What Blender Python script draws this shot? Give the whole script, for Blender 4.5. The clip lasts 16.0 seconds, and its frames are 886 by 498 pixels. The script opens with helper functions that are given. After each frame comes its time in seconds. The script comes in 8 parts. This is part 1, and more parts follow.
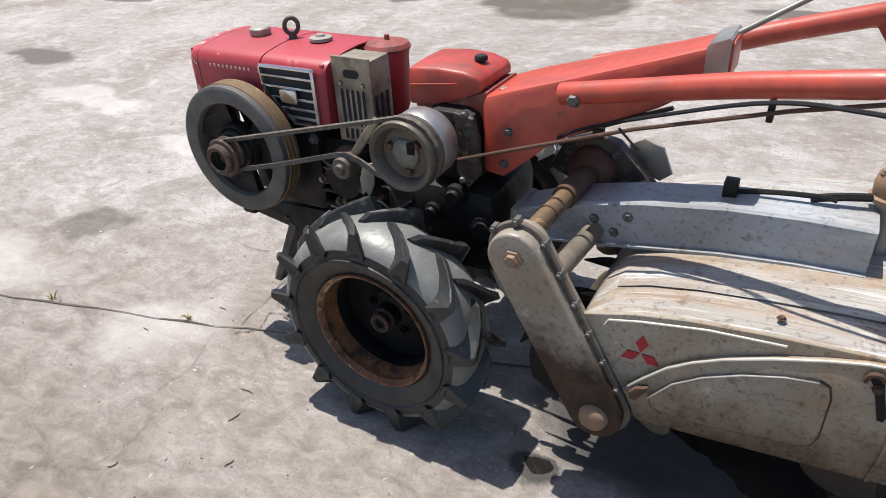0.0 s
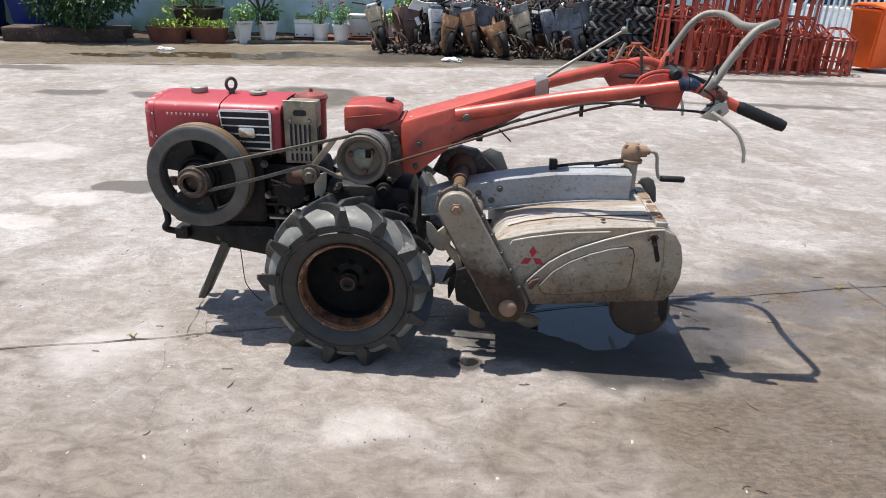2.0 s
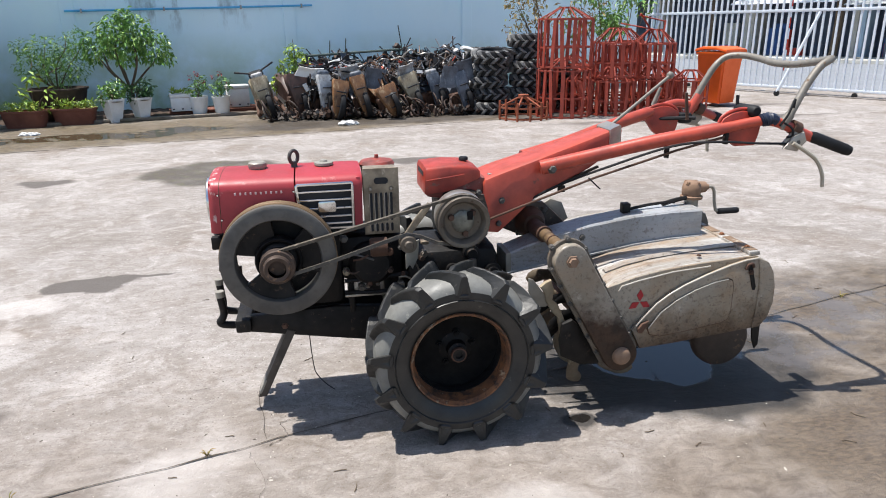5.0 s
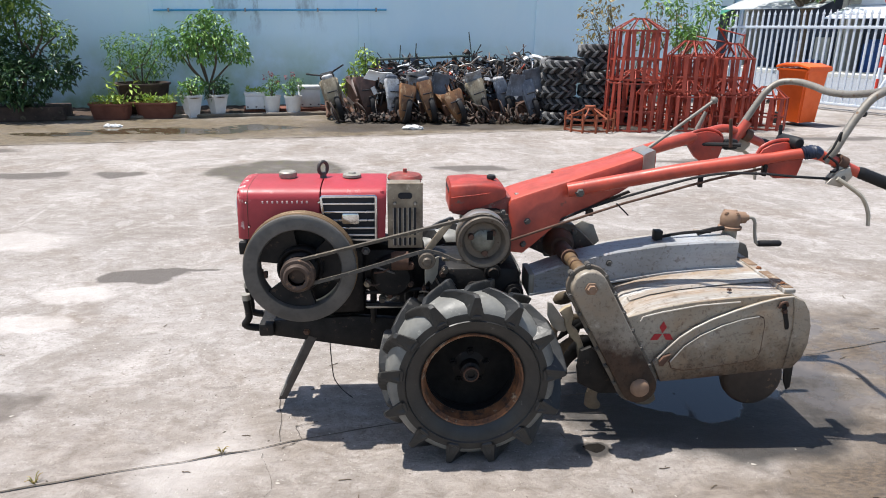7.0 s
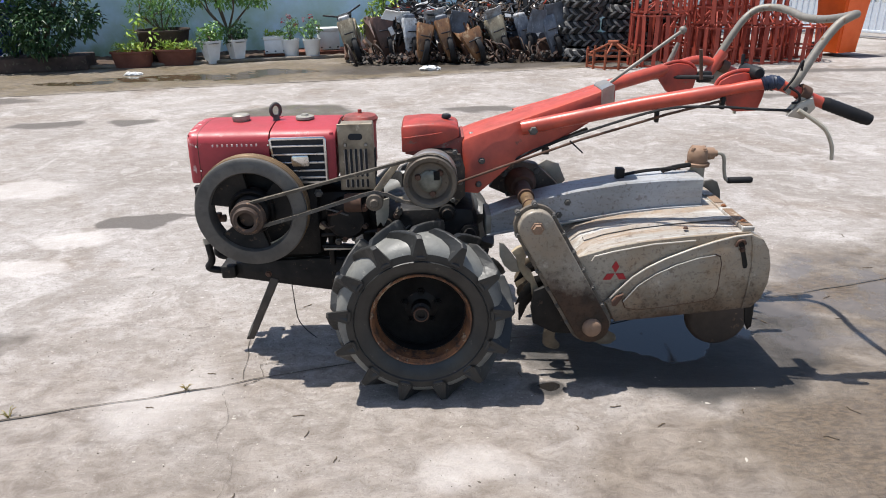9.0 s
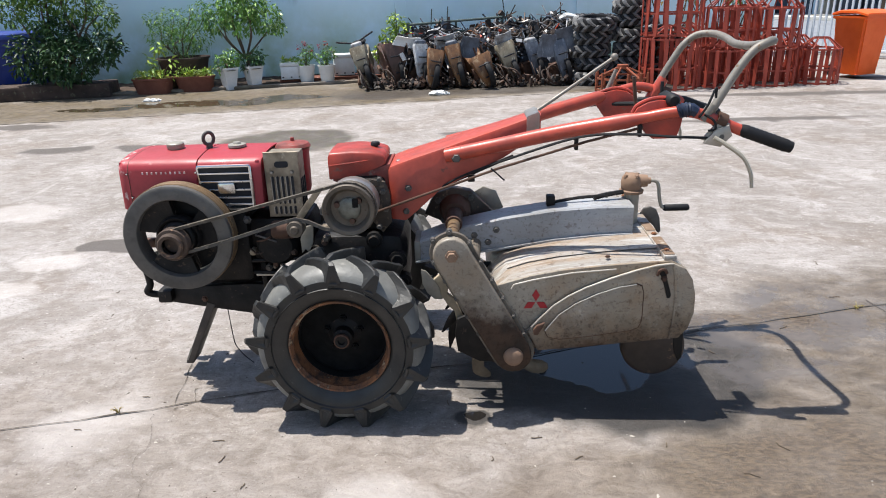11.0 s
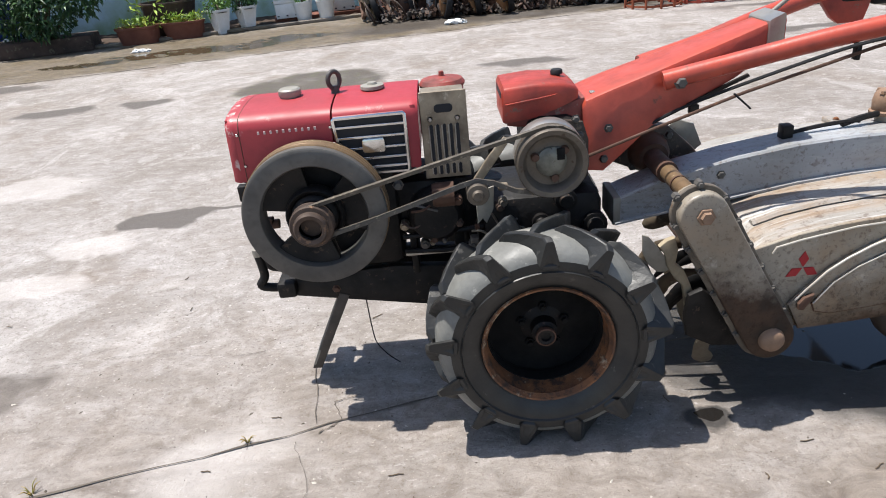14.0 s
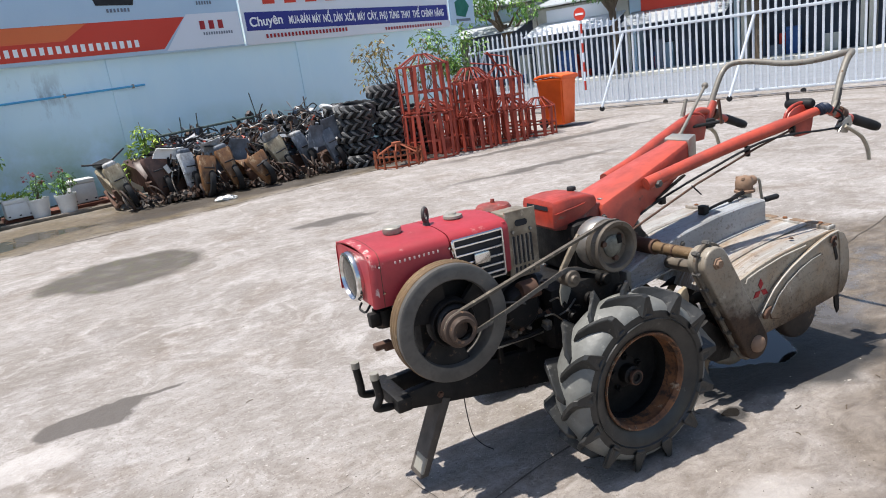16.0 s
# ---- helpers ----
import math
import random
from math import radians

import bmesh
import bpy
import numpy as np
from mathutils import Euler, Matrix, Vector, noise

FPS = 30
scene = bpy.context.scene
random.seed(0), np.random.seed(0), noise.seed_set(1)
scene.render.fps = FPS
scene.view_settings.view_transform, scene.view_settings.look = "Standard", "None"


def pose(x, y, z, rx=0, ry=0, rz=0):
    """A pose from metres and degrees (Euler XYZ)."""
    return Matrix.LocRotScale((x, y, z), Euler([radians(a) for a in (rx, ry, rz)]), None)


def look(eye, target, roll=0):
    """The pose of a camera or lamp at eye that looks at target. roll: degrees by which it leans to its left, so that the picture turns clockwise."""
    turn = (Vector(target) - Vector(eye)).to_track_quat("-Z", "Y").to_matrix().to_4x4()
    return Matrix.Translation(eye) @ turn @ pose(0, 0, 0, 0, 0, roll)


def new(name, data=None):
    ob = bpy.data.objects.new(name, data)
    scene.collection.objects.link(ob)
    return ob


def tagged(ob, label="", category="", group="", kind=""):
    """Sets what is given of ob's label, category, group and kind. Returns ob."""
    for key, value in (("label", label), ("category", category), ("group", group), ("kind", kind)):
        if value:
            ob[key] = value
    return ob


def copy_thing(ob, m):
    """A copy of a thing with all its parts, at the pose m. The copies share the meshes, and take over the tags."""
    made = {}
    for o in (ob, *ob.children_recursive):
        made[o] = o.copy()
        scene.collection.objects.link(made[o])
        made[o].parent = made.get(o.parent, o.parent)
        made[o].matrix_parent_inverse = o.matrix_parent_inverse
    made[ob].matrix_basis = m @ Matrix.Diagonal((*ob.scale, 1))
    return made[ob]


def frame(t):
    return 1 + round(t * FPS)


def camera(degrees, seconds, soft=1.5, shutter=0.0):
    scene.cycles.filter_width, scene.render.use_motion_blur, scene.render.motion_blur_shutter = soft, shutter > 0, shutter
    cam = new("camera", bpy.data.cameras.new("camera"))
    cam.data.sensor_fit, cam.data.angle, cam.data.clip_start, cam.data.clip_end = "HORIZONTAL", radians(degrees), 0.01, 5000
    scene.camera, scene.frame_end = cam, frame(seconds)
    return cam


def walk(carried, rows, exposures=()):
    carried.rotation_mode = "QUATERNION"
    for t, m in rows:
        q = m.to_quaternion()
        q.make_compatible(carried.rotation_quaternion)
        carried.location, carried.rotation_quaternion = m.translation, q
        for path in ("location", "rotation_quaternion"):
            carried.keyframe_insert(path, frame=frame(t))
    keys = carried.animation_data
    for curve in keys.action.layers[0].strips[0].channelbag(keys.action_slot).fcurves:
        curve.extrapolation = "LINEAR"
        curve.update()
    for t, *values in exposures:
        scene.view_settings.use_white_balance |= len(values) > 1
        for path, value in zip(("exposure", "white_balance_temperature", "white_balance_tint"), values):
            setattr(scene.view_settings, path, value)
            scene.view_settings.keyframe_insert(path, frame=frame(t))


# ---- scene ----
cam = camera(66.6, 16.0, soft=1.0)
PATH = [
    (0, (0.877, -1.054, 1.381), (-0.006, 0.403, 0.334), -3.4),
    (0.3, (0.752, -1.212, 1.348), (0.162, 0.4, 0.321), -3.3),
    (0.5, (0.686, -1.327, 1.34), (0.18, 0.328, 0.339), -3.1),
    (0.8, (0.63, -1.519, 1.376), (0.286, 0.262, 0.533), -2.4),
    (1, (0.616, -1.64, 1.414), (0.348, 0.142, 0.546), -1.3),
    (1.3, (0.609, -1.794, 1.445), (0.451, 0.019, 0.615), 0.3),
    (1.5, (0.593, -1.9, 1.45), (0.496, -0.067, 0.656), -0.0),
    (1.8, (0.511, -2.072, 1.424), (0.402, -0.225, 0.665), 1.0),
    (2, (0.431, -2.122, 1.393), (0.356, -0.286, 0.605), 1.8),
    (2.3, (0.304, -2.101, 1.354), (0.211, -0.253, 0.597), 1.5),
    (2.5, (0.208, -2.074, 1.345), (0.132, -0.214, 0.614), -2.3),
    (3, (-0.081, -2.026, 1.354), (-0.112, -0.136, 0.699), -3.6),
    (3.3, (-0.24, -2.062, 1.359), (-0.135, -0.169, 0.72), -2.5),
    (3.5, (-0.326, -2.081, 1.36), (-0.208, -0.19, 0.719), -1.2),
    (3.8, (-0.413, -2.001, 1.352), (-0.12, -0.106, 0.783), -0.7),
    (4, (-0.432, -1.958, 1.347), (-0.112, -0.07, 0.77), -1.3),
    (4.2, (-0.432, -1.958, 1.348), (-0.07, -0.096, 0.713), -0.8),
    (6.3, (-0.341, -1.966, 1.39), (-0.1, -0.073, 0.788), 0.5),
    (6.5, (-0.32, -1.966, 1.395), (-0.104, -0.074, 0.786), 0.9),
    (7, (-0.258, -1.969, 1.406), (-0.111, -0.071, 0.791), 0.8),
    (7.5, (-0.187, -1.977, 1.41), (-0.048, -0.114, 0.696), -0.1),
    (8, (-0.096, -1.977, 1.397), (0.03, -0.158, 0.576), 0.1),
    (8.5, (0.001, -1.992, 1.406), (0.074, -0.167, 0.591), -0.7),
    (9, (0.051, -1.98, 1.394), (0.076, -0.134, 0.623), -1.1),
    (9.5, (0.128, -1.981, 1.4), (0.119, -0.133, 0.636), -1.5),
    (9.7, (0.167, -1.981, 1.4), (0.16, -0.127, 0.649), -2.3),
    (11.8, (0.532, -1.968, 1.401), (0.413, -0.101, 0.696), -0.6),
    (12, (0.537, -1.965, 1.401), (0.405, -0.128, 0.621), 0.2),
    (12.5, (0.467, -1.877, 1.358), (0.057, -0.105, 0.525), -0.0),
    (12.8, (0.374, -1.821, 1.367), (-0.045, -0.059, 0.519), -2.0),
    (13, (0.297, -1.759, 1.372), (-0.017, 0.022, 0.519), -0.5),
    (13.5, (0.063, -1.498, 1.357), (-0.1, 0.295, 0.485), -3.6),
    (13.8, (-0.098, -1.427, 1.317), (-0.164, 0.371, 0.443), -4.8),
    (14, (-0.213, -1.418, 1.302), (-0.252, 0.379, 0.425), -5.6),
    (14.3, (-0.395, -1.43, 1.336), (-0.237, 0.373, 0.484), -2.4),
    (14.5, (-0.517, -1.436, 1.367), (-0.282, 0.378, 0.559), -2.7),
    (14.8, (-0.698, -1.405, 1.386), (-0.208, 0.391, 0.655), -5.0),
    (15, (-0.826, -1.388, 1.387), (-0.297, 0.398, 0.658), -8.5),
    (15.3, (-1.038, -1.434, 1.38), (-0.397, 0.365, 0.786), -7.6),
    (15.5, (-1.172, -1.484, 1.377), (-0.385, 0.228, 0.706), -8.4),
    (16, (-1.433, -1.552, 1.401), (-0.591, 0.186, 0.881), -7.9),
]
EXPOSURES = [(0.0, 0.66), (1.0, 0.81), (1.5, 0.84), (2.2, 0.68), (4.0, 0.69), (6.5, 0.78), (8.0, 0.69), (12.0, 0.73), (14.5, 0.75), (15.5, 0.79), (16.0, 0.65)]

walk(cam, [(t, look(eye, target, roll)) for t, eye, target, roll in PATH], EXPOSURES)

# ---- light ----
SUN_DIR = Vector((-0.31, 0.085, 1.0)).normalized()
world = bpy.data.worlds.new("sky")
world.use_nodes = True
scene.world = world
wn = world.node_tree
sky = wn.nodes.new("ShaderNodeTexSky")
sky.sky_type = 'NISHITA'
sky.sun_disc = False
sky.sun_elevation = math.asin(SUN_DIR.z)
sky.sun_rotation = math.atan2(SUN_DIR.x, SUN_DIR.y)
wn.links.new(sky.outputs[0], wn.nodes["Background"].inputs[0])
wn.nodes["Background"].inputs[1].default_value = 0.105
sun_data = bpy.data.lights.new("sun", 'SUN')
sun_data.energy = 4.65
sun_data.angle = radians(0.53)
sun_data.color = (1.0, 0.965, 0.91)
sun = new("sun", sun_data)
sun.matrix_world = look(tuple(SUN_DIR * 30), (0, 0, 0))


# ---- materials ----
def rgb(r, g, b):
    def lin(c):
        c /= 255
        return c / 12.92 if c <= 0.04045 else ((c + 0.055) / 1.055) ** 2.4
    return (lin(r), lin(g), lin(b), 1)


class Nodes:
    """A short hand for building one node material."""

    def __init__(self, name):
        self.mat = bpy.data.materials.new(name)
        self.mat.use_nodes = True
        self.t = self.mat.node_tree
        self.bsdf = self.t.nodes["Principled BSDF"]
        self.coord = self.t.nodes.new("ShaderNodeTexCoord").outputs["Object"]

    def node(self, kind, **values):
        n = self.t.nodes.new(kind)
        for k, v in values.items():
            n.inputs[k.replace("_", " ")].default_value = v
        return n

    def link(self, a, b):
        self.t.links.new(a, b)

    def world(self):
        self.coord = self.t.nodes.new("ShaderNodeNewGeometry").outputs["Position"]

    def noise(self, scale, detail=4.0, rough=0.55, stretch=None, distort=0.0):
        n = self.node("ShaderNodeTexNoise", Scale=scale, Detail=detail, Roughness=rough, Distortion=distort)
        vec = self.coord
        if stretch:
            m = self.t.nodes.new("ShaderNodeMapping")
            m.inputs["Scale"].default_value = stretch
            self.link(vec, m.inputs["Vector"])
            vec = m.outputs[0]
        self.link(vec, n.inputs["Vector"])
        return n.outputs["Fac"]

    def ramp(self, fac, lo, hi, a=0.0, b=1.0):
        n = self.t.nodes.new("ShaderNodeMapRange")
        n.inputs["From Min"].default_value, n.inputs["From Max"].default_value = lo, hi
        n.inputs["To Min"].default_value, n.inputs["To Max"].default_value = a, b
        self.link(fac, n.inputs["Value"])
        return n.outputs[0]

    def math(self, op, a, b=None):
        n = self.t.nodes.new("ShaderNodeMath")
        n.operation = op
        for i, v in enumerate((a, b)):
            if v is None:
                continue
            if isinstance(v, (int, float)):
                n.inputs[i].default_value = v
            else:
                self.link(v, n.inputs[i])
        return n.outputs[0]

    def mix(self, fac, a, b):
        n = self.t.nodes.new("ShaderNodeMix")
        n.data_type = 'RGBA'
        if isinstance(fac, (int, float)):
            n.inputs[0].default_value = fac
        else:
            self.link(fac, n.inputs[0])
        for i, v in ((6, a), (7, b)):
            if isinstance(v, tuple):
                n.inputs[i].default_value = v
            else:
                self.link(v, n.inputs[i])
        return n.outputs[2]

    def bump(self, height, strength, distance=0.01):
        n = self.node("ShaderNodeBump", Strength=strength, Distance=distance)
        self.link(height, n.inputs["Height"])
        self.link(n.outputs[0], self.bsdf.inputs["Normal"])

    def finish(self, color, rough, metal=0.0):
        for key, v in (("Base Color", color), ("Roughness", rough), ("Metallic", metal)):
            if isinstance(v, (int, float, tuple)):
                self.bsdf.inputs[key].default_value = v
            else:
                self.link(v, self.bsdf.inputs[key])
        return self.mat


def surface(name, base, dark, worn=None, rough=0.5, metal=0.0, fine=60.0, coarse=6.0, wear=0.62, bump=0.15, spread=0.5, gloss=0.5):
    """Paint, rubber or metal with grime at two scales and, if given, chips of a worn colour."""
    n = Nodes(name)
    big, small = n.noise(coarse, 5.0), n.noise(fine, 3.0)
    color = n.mix(n.ramp(big, 0.38, 0.72, 0.0, spread), base, dark)
    color = n.mix(n.ramp(small, 0.5, 0.8, 0.0, 0.35), color, dark)
    r = n.ramp(big, 0.3, 0.7, max(rough - 0.1, 0.05), min(rough + 0.18, 1.0))
    if worn:
        chip = n.math('MULTIPLY', n.ramp(n.noise(coarse * 2.3, 8.0, 0.68), wear, wear + 0.06), 0.9)
        color = n.mix(chip, color, worn)
        r = n.math('MAXIMUM', r, n.math('MULTIPLY', chip, 0.85))
    n.bump(small, bump, 0.004)
    n.bsdf.inputs["Specular IOR Level"].default_value = gloss
    return n.finish(color, r, metal)


HOOD_RED = surface("hood_red_paint", rgb(162, 49, 56), rgb(126, 39, 46), rgb(182, 116, 112), rough=0.46, coarse=6, wear=0.63, bump=0.06, spread=0.7)
SCUFFED_RED = surface("scuffed_red_paint", rgb(166, 56, 62), rgb(128, 42, 48), rgb(204, 178, 170), rough=0.45, coarse=9, wear=0.545, spread=0.8)
ARM_RED = surface("orange_red_paint", rgb(178, 74, 56), rgb(132, 54, 44), rgb(110, 70, 60), rough=0.36, coarse=11, wear=0.63, bump=0.1, spread=0.85)
RUST = surface("rust", rgb(120, 76, 46), rgb(70, 46, 32), rgb(150, 104, 66), rough=0.8, coarse=9, wear=0.58, bump=0.4)
RUST_DARK = surface("dark_rust", rgb(84, 58, 44), rgb(48, 36, 30), rgb(120, 84, 58), rough=0.75, coarse=9, wear=0.62, bump=0.4)
GREASE = surface("black_grease", rgb(17, 14, 13), rgb(9, 8, 8), rgb(70, 56, 46), rough=0.58, coarse=16, wear=0.61, bump=0.5, spread=0.9, gloss=0.34)
IRON = surface("worn_cast_iron", rgb(92, 89, 85), rgb(50, 47, 44), rgb(112, 101, 88), rough=0.52, metal=0.2, coarse=8, wear=0.66)
BARE = surface("bare_steel", rgb(168, 164, 158), rgb(122, 114, 104), rgb(112, 84, 62), rough=0.36, metal=0.75, coarse=9, wear=0.67)
CHROME = surface("chrome", rgb(215, 215, 215), rgb(160, 158, 155), None, rough=0.16, metal=1.0, bump=0.02)
TYRE = surface("tyre_rubber", rgb(40, 40, 39), rgb(25, 25, 24), rgb(82, 80, 75), rough=0.42, coarse=11, wear=0.64, bump=0.25, spread=0.9, gloss=0.5)
LUG = surface("lug_rubber", rgb(43, 43, 42), rgb(29, 29, 28), rgb(84, 82, 78), rough=0.42, coarse=12, wear=0.61, bump=0.3, spread=0.85, gloss=0.5)
TREAD = surface("dusty_tread_rubber", rgb(114, 114, 110), rgb(78, 78, 75), rgb(140, 138, 132), rough=0.46, coarse=9, wear=0.6, bump=0.3, spread=0.85)
BLACK_RUBBER = surface("black_rubber", rgb(28, 28, 30), rgb(24, 24, 25), rgb(78, 76, 72), rough=0.6, coarse=14, wear=0.7, gloss=0.3)
# near black for deep recesses: their shade is put into the colour
RECESS_BLACK = surface("recess_black", rgb(10, 9, 8), rgb(6, 6, 6), rgb(34, 28, 23), rough=0.85, coarse=18, wear=0.66, bump=0.4, gloss=0.34)
GUARD = surface("heat_browned_steel", rgb(150, 139, 121), rgb(94, 80, 66), rgb(176, 166, 150), rough=0.45, metal=0.35, coarse=16, wear=0.6, spread=0.9)
BELT = surface("belt_rubber", rgb(86, 79, 70), rgb(56, 51, 46), rgb(122, 112, 98), rough=0.7, coarse=20, wear=0.55)
GRIME_BAR = surface("steel_bar", rgb(130, 125, 117), rgb(94, 88, 80), rgb(104, 80, 60), rough=0.5, metal=0.3, coarse=14, wear=0.6)
LOGO_RED = surface("emblem_red", rgb(158, 26, 34), rgb(130, 22, 28), None, rough=0.5, spread=0.3)
LETTER = surface("letter_white", rgb(206, 180, 176), rgb(178, 140, 138), None, rough=0.45)
BLUE_TAPE = surface("blue_tape", rgb(27, 38, 60), rgb(18, 24, 38), None, rough=0.5)
LENS = surface("lamp_lens", rgb(62, 60, 55), rgb(34, 33, 31), None, rough=0.12, spread=0.8)
GRILLE_DARK = surface("grille_mesh", rgb(20, 22, 30), rgb(12, 13, 18), None, rough=0.6, fine=300)
LEVER_STEEL = surface("pale_lever_steel", rgb(172, 165, 150), rgb(132, 124, 110), rgb(106, 88, 70), rough=0.45, metal=0.2, coarse=14, wear=0.62)
MUD_GREY = surface("dull_alloy", rgb(150, 146, 136), rgb(108, 102, 92), rgb(96, 78, 62), rough=0.5, metal=0.25, coarse=10, wear=0.64)

WHITE_POT = surface("white_plastic", rgb(222, 222, 220), rgb(186, 184, 178), None, rough=0.45, spread=0.4)
CLAY = surface("brown_clay", rgb(112, 66, 50), rgb(74, 46, 38), rgb(140, 104, 84), rough=0.8, wear=0.66)
BED_DARK = surface("mossy_brick", rgb(78, 62, 54), rgb(46, 40, 36), rgb(96, 92, 74), rough=0.9, coarse=5, wear=0.58, bump=0.5, spread=0.9)
SOIL = surface("soil", rgb(66, 50, 38), rgb(40, 32, 26), None, rough=0.95, bump=0.6)
BARK = surface("bark", rgb(98, 84, 68), rgb(62, 52, 42), None, rough=0.9, bump=0.6)
BLUE_BIN = surface("blue_plastic", rgb(18, 52, 136), rgb(14, 36, 96), None, rough=0.42)
ORANGE_BIN = surface("orange_plastic", rgb(232, 96, 24), rgb(204, 76, 20), None, rough=0.4, spread=0.4)
CAGE_RED = surface("red_primer", rgb(160, 64, 46), rgb(108, 44, 36), rgb(104, 70, 54), rough=0.6, coarse=5, wear=0.6, spread=0.8)
FENCE_GREY = surface("galvanised_paint", rgb(208, 214, 222), rgb(170, 177, 186), None, rough=0.34, metal=0.1)
PIPE_BLUE = surface("blue_pvc", rgb(84, 176, 222), rgb(62, 146, 196), None, rough=0.4)
SHOP_WALL = surface("street_plaster", rgb(196, 194, 186), rgb(150, 146, 136), None, rough=0.85, coarse=1.2)
SHOP_DARK = surface("shop_shade", rgb(70, 80, 98), rgb(44, 50, 62), None, rough=0.8, coarse=1.5)
AWNING_GREEN = surface("green_awning", rgb(30, 112, 96), rgb(22, 84, 74), None, rough=0.6)
AWNING_BLUE = surface("blue_awning", rgb(48, 88, 150), rgb(34, 62, 110), None, rough=0.6)
TIN = surface("tin_roof", rgb(186, 190, 192), rgb(150, 152, 152), rgb(140, 110, 90), rough=0.45, metal=0.3, coarse=2)
ASPHALT = surface("asphalt", rgb(126, 130, 136), rgb(106, 109, 114), None, rough=0.9, coarse=2)
SIGN_WHITE = surface("sign_white", rgb(222, 226, 234), rgb(206, 212, 222), None, rough=0.4, coarse=1, spread=0.3)
SIGN_SKY = surface("sign_pale_blue", rgb(178, 202, 222), rgb(160, 188, 212), None, rough=0.4, coarse=1, spread=0.4)
SIGN_RED = surface("sign_red", rgb(206, 56, 34), rgb(190, 48, 30), None, rough=0.4, coarse=1, spread=0.3)
SIGN_ORANGE = surface("sign_orange", rgb(218, 108, 56), rgb(206, 96, 48), None, rough=0.4, coarse=1, spread=0.3)
SIGN_NAVY = surface("sign_navy", rgb(36, 44, 134), rgb(30, 36, 112), None, rough=0.4, coarse=1, spread=0.3)
SIGN_GREY = surface("sign_grey", rgb(104, 112, 128), rgb(84, 92, 108), None, rough=0.4, coarse=1, spread=0.3)
SIGN_LETTER = surface("sign_letter_white", rgb(238, 238, 240), rgb(226, 226, 230), None, rough=0.4)


def leaf_material(name, a, b, c):
    n = Nodes(name)
    rnd = n.t.nodes.new("ShaderNodeNewGeometry").outputs["Random Per Island"]
    color = n.mix(n.ramp(rnd, 0.0, 0.6), a, b)
    color = n.mix(n.ramp(rnd, 0.75, 1.0), color, c)
    n.bsdf.inputs["Subsurface Weight"].default_value = 0.0
    return n.finish(color, 0.5)


LEAF_GREEN = leaf_material("leaf_green", rgb(62, 108, 44), rgb(112, 154, 68), rgb(168, 192, 110))
LEAF_YELLOW = leaf_material("leaf_yellow_green", rgb(86, 122, 40), rgb(146, 172, 60), rgb(190, 200, 96))
LEAF_DARK = leaf_material("leaf_dark", rgb(40, 74, 42), rgb(70, 108, 58), rgb(116, 148, 88))
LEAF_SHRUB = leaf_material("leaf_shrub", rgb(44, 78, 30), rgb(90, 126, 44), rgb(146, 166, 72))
# darker green with the shade under the shrub's crown put into the colour
LEAF_SHADE = leaf_material("leaf_shaded", rgb(24, 50, 28), rgb(46, 80, 40), rgb(92, 122, 70))
LEAF_DRY = leaf_material("leaf_dry", rgb(122, 110, 60), rgb(150, 128, 74), rgb(112, 132, 66))
PETAL = leaf_material("petal", rgb(168, 34, 44), rgb(140, 24, 48), rgb(190, 70, 70))


def scrap_material():
    n = Nodes("scrap_mixed")
    rnd = n.t.nodes.new("ShaderNodeNewGeometry").outputs["Random Per Island"]
    r = n.t.nodes.new("ShaderNodeValToRGB")
    r.color_ramp.interpolation = 'CONSTANT'
    stops = [(0, rgb(40, 40, 42)), (0.22, rgb(88, 68, 54)), (0.32, rgb(128, 132, 138)), (0.42, rgb(26, 26, 30)), (0.66, rgb(150, 152, 156)),
             (0.73, rgb(66, 52, 46)), (0.82, rgb(58, 74, 92)), (0.90, rgb(206, 204, 200)), (0.972, rgb(178, 62, 36))]
    r.color_ramp.elements[0].position, r.color_ramp.elements[0].color = stops[0]
    r.color_ramp.elements[1].position, r.color_ramp.elements[1].color = stops[-1]
    for p, c in stops[1:-1]:
        e = r.color_ramp.elements.new(p)
        e.color = c
    n.link(rnd, r.inputs[0])
    color = n.mix(n.ramp(n.noise(14, 5.0), 0.45, 0.75, 0, 0.5), r.outputs[0], rgb(70, 58, 48))
    return n.finish(color, 0.55, 0.1)


SCRAP = scrap_material()


def panel_material(name, base, dirt, pale):
    """Sun-bleached scooter plastic with rust stains that run down and rubbed pale streaks."""
    n = Nodes(name)
    color = n.mix(n.ramp(n.noise(5, 6.0, 0.65), 0.4, 0.68), base, dirt)
    color = n.mix(n.ramp(n.noise(20, 6.0, 0.7, stretch=(1, 1, 0.25)), 0.54, 0.66, 0, 0.85), color, dirt)
    color = n.mix(n.ramp(n.noise(16, 6.0, 0.7, stretch=(1, 1, 0.3)), 0.44, 0.34, 0, 0.8), color, pale)
    n.bump(n.noise(30, 4.0), 0.2, 0.004)
    return n.finish(color, 0.5)


PANEL_TAN = panel_material("panel_tan", rgb(146, 136, 114), rgb(84, 67, 49), rgb(196, 188, 168))
PANEL_BROWN = panel_material("panel_brown", rgb(78, 54, 46), rgb(50, 37, 32), rgb(120, 92, 78))
PANEL_RUST = panel_material("panel_rust", rgb(128, 90, 57), rgb(68, 46, 34), rgb(176, 154, 122))
PANEL_SLATE = panel_material("panel_slate", rgb(96, 104, 116), rgb(62, 66, 74), rgb(138, 146, 156))
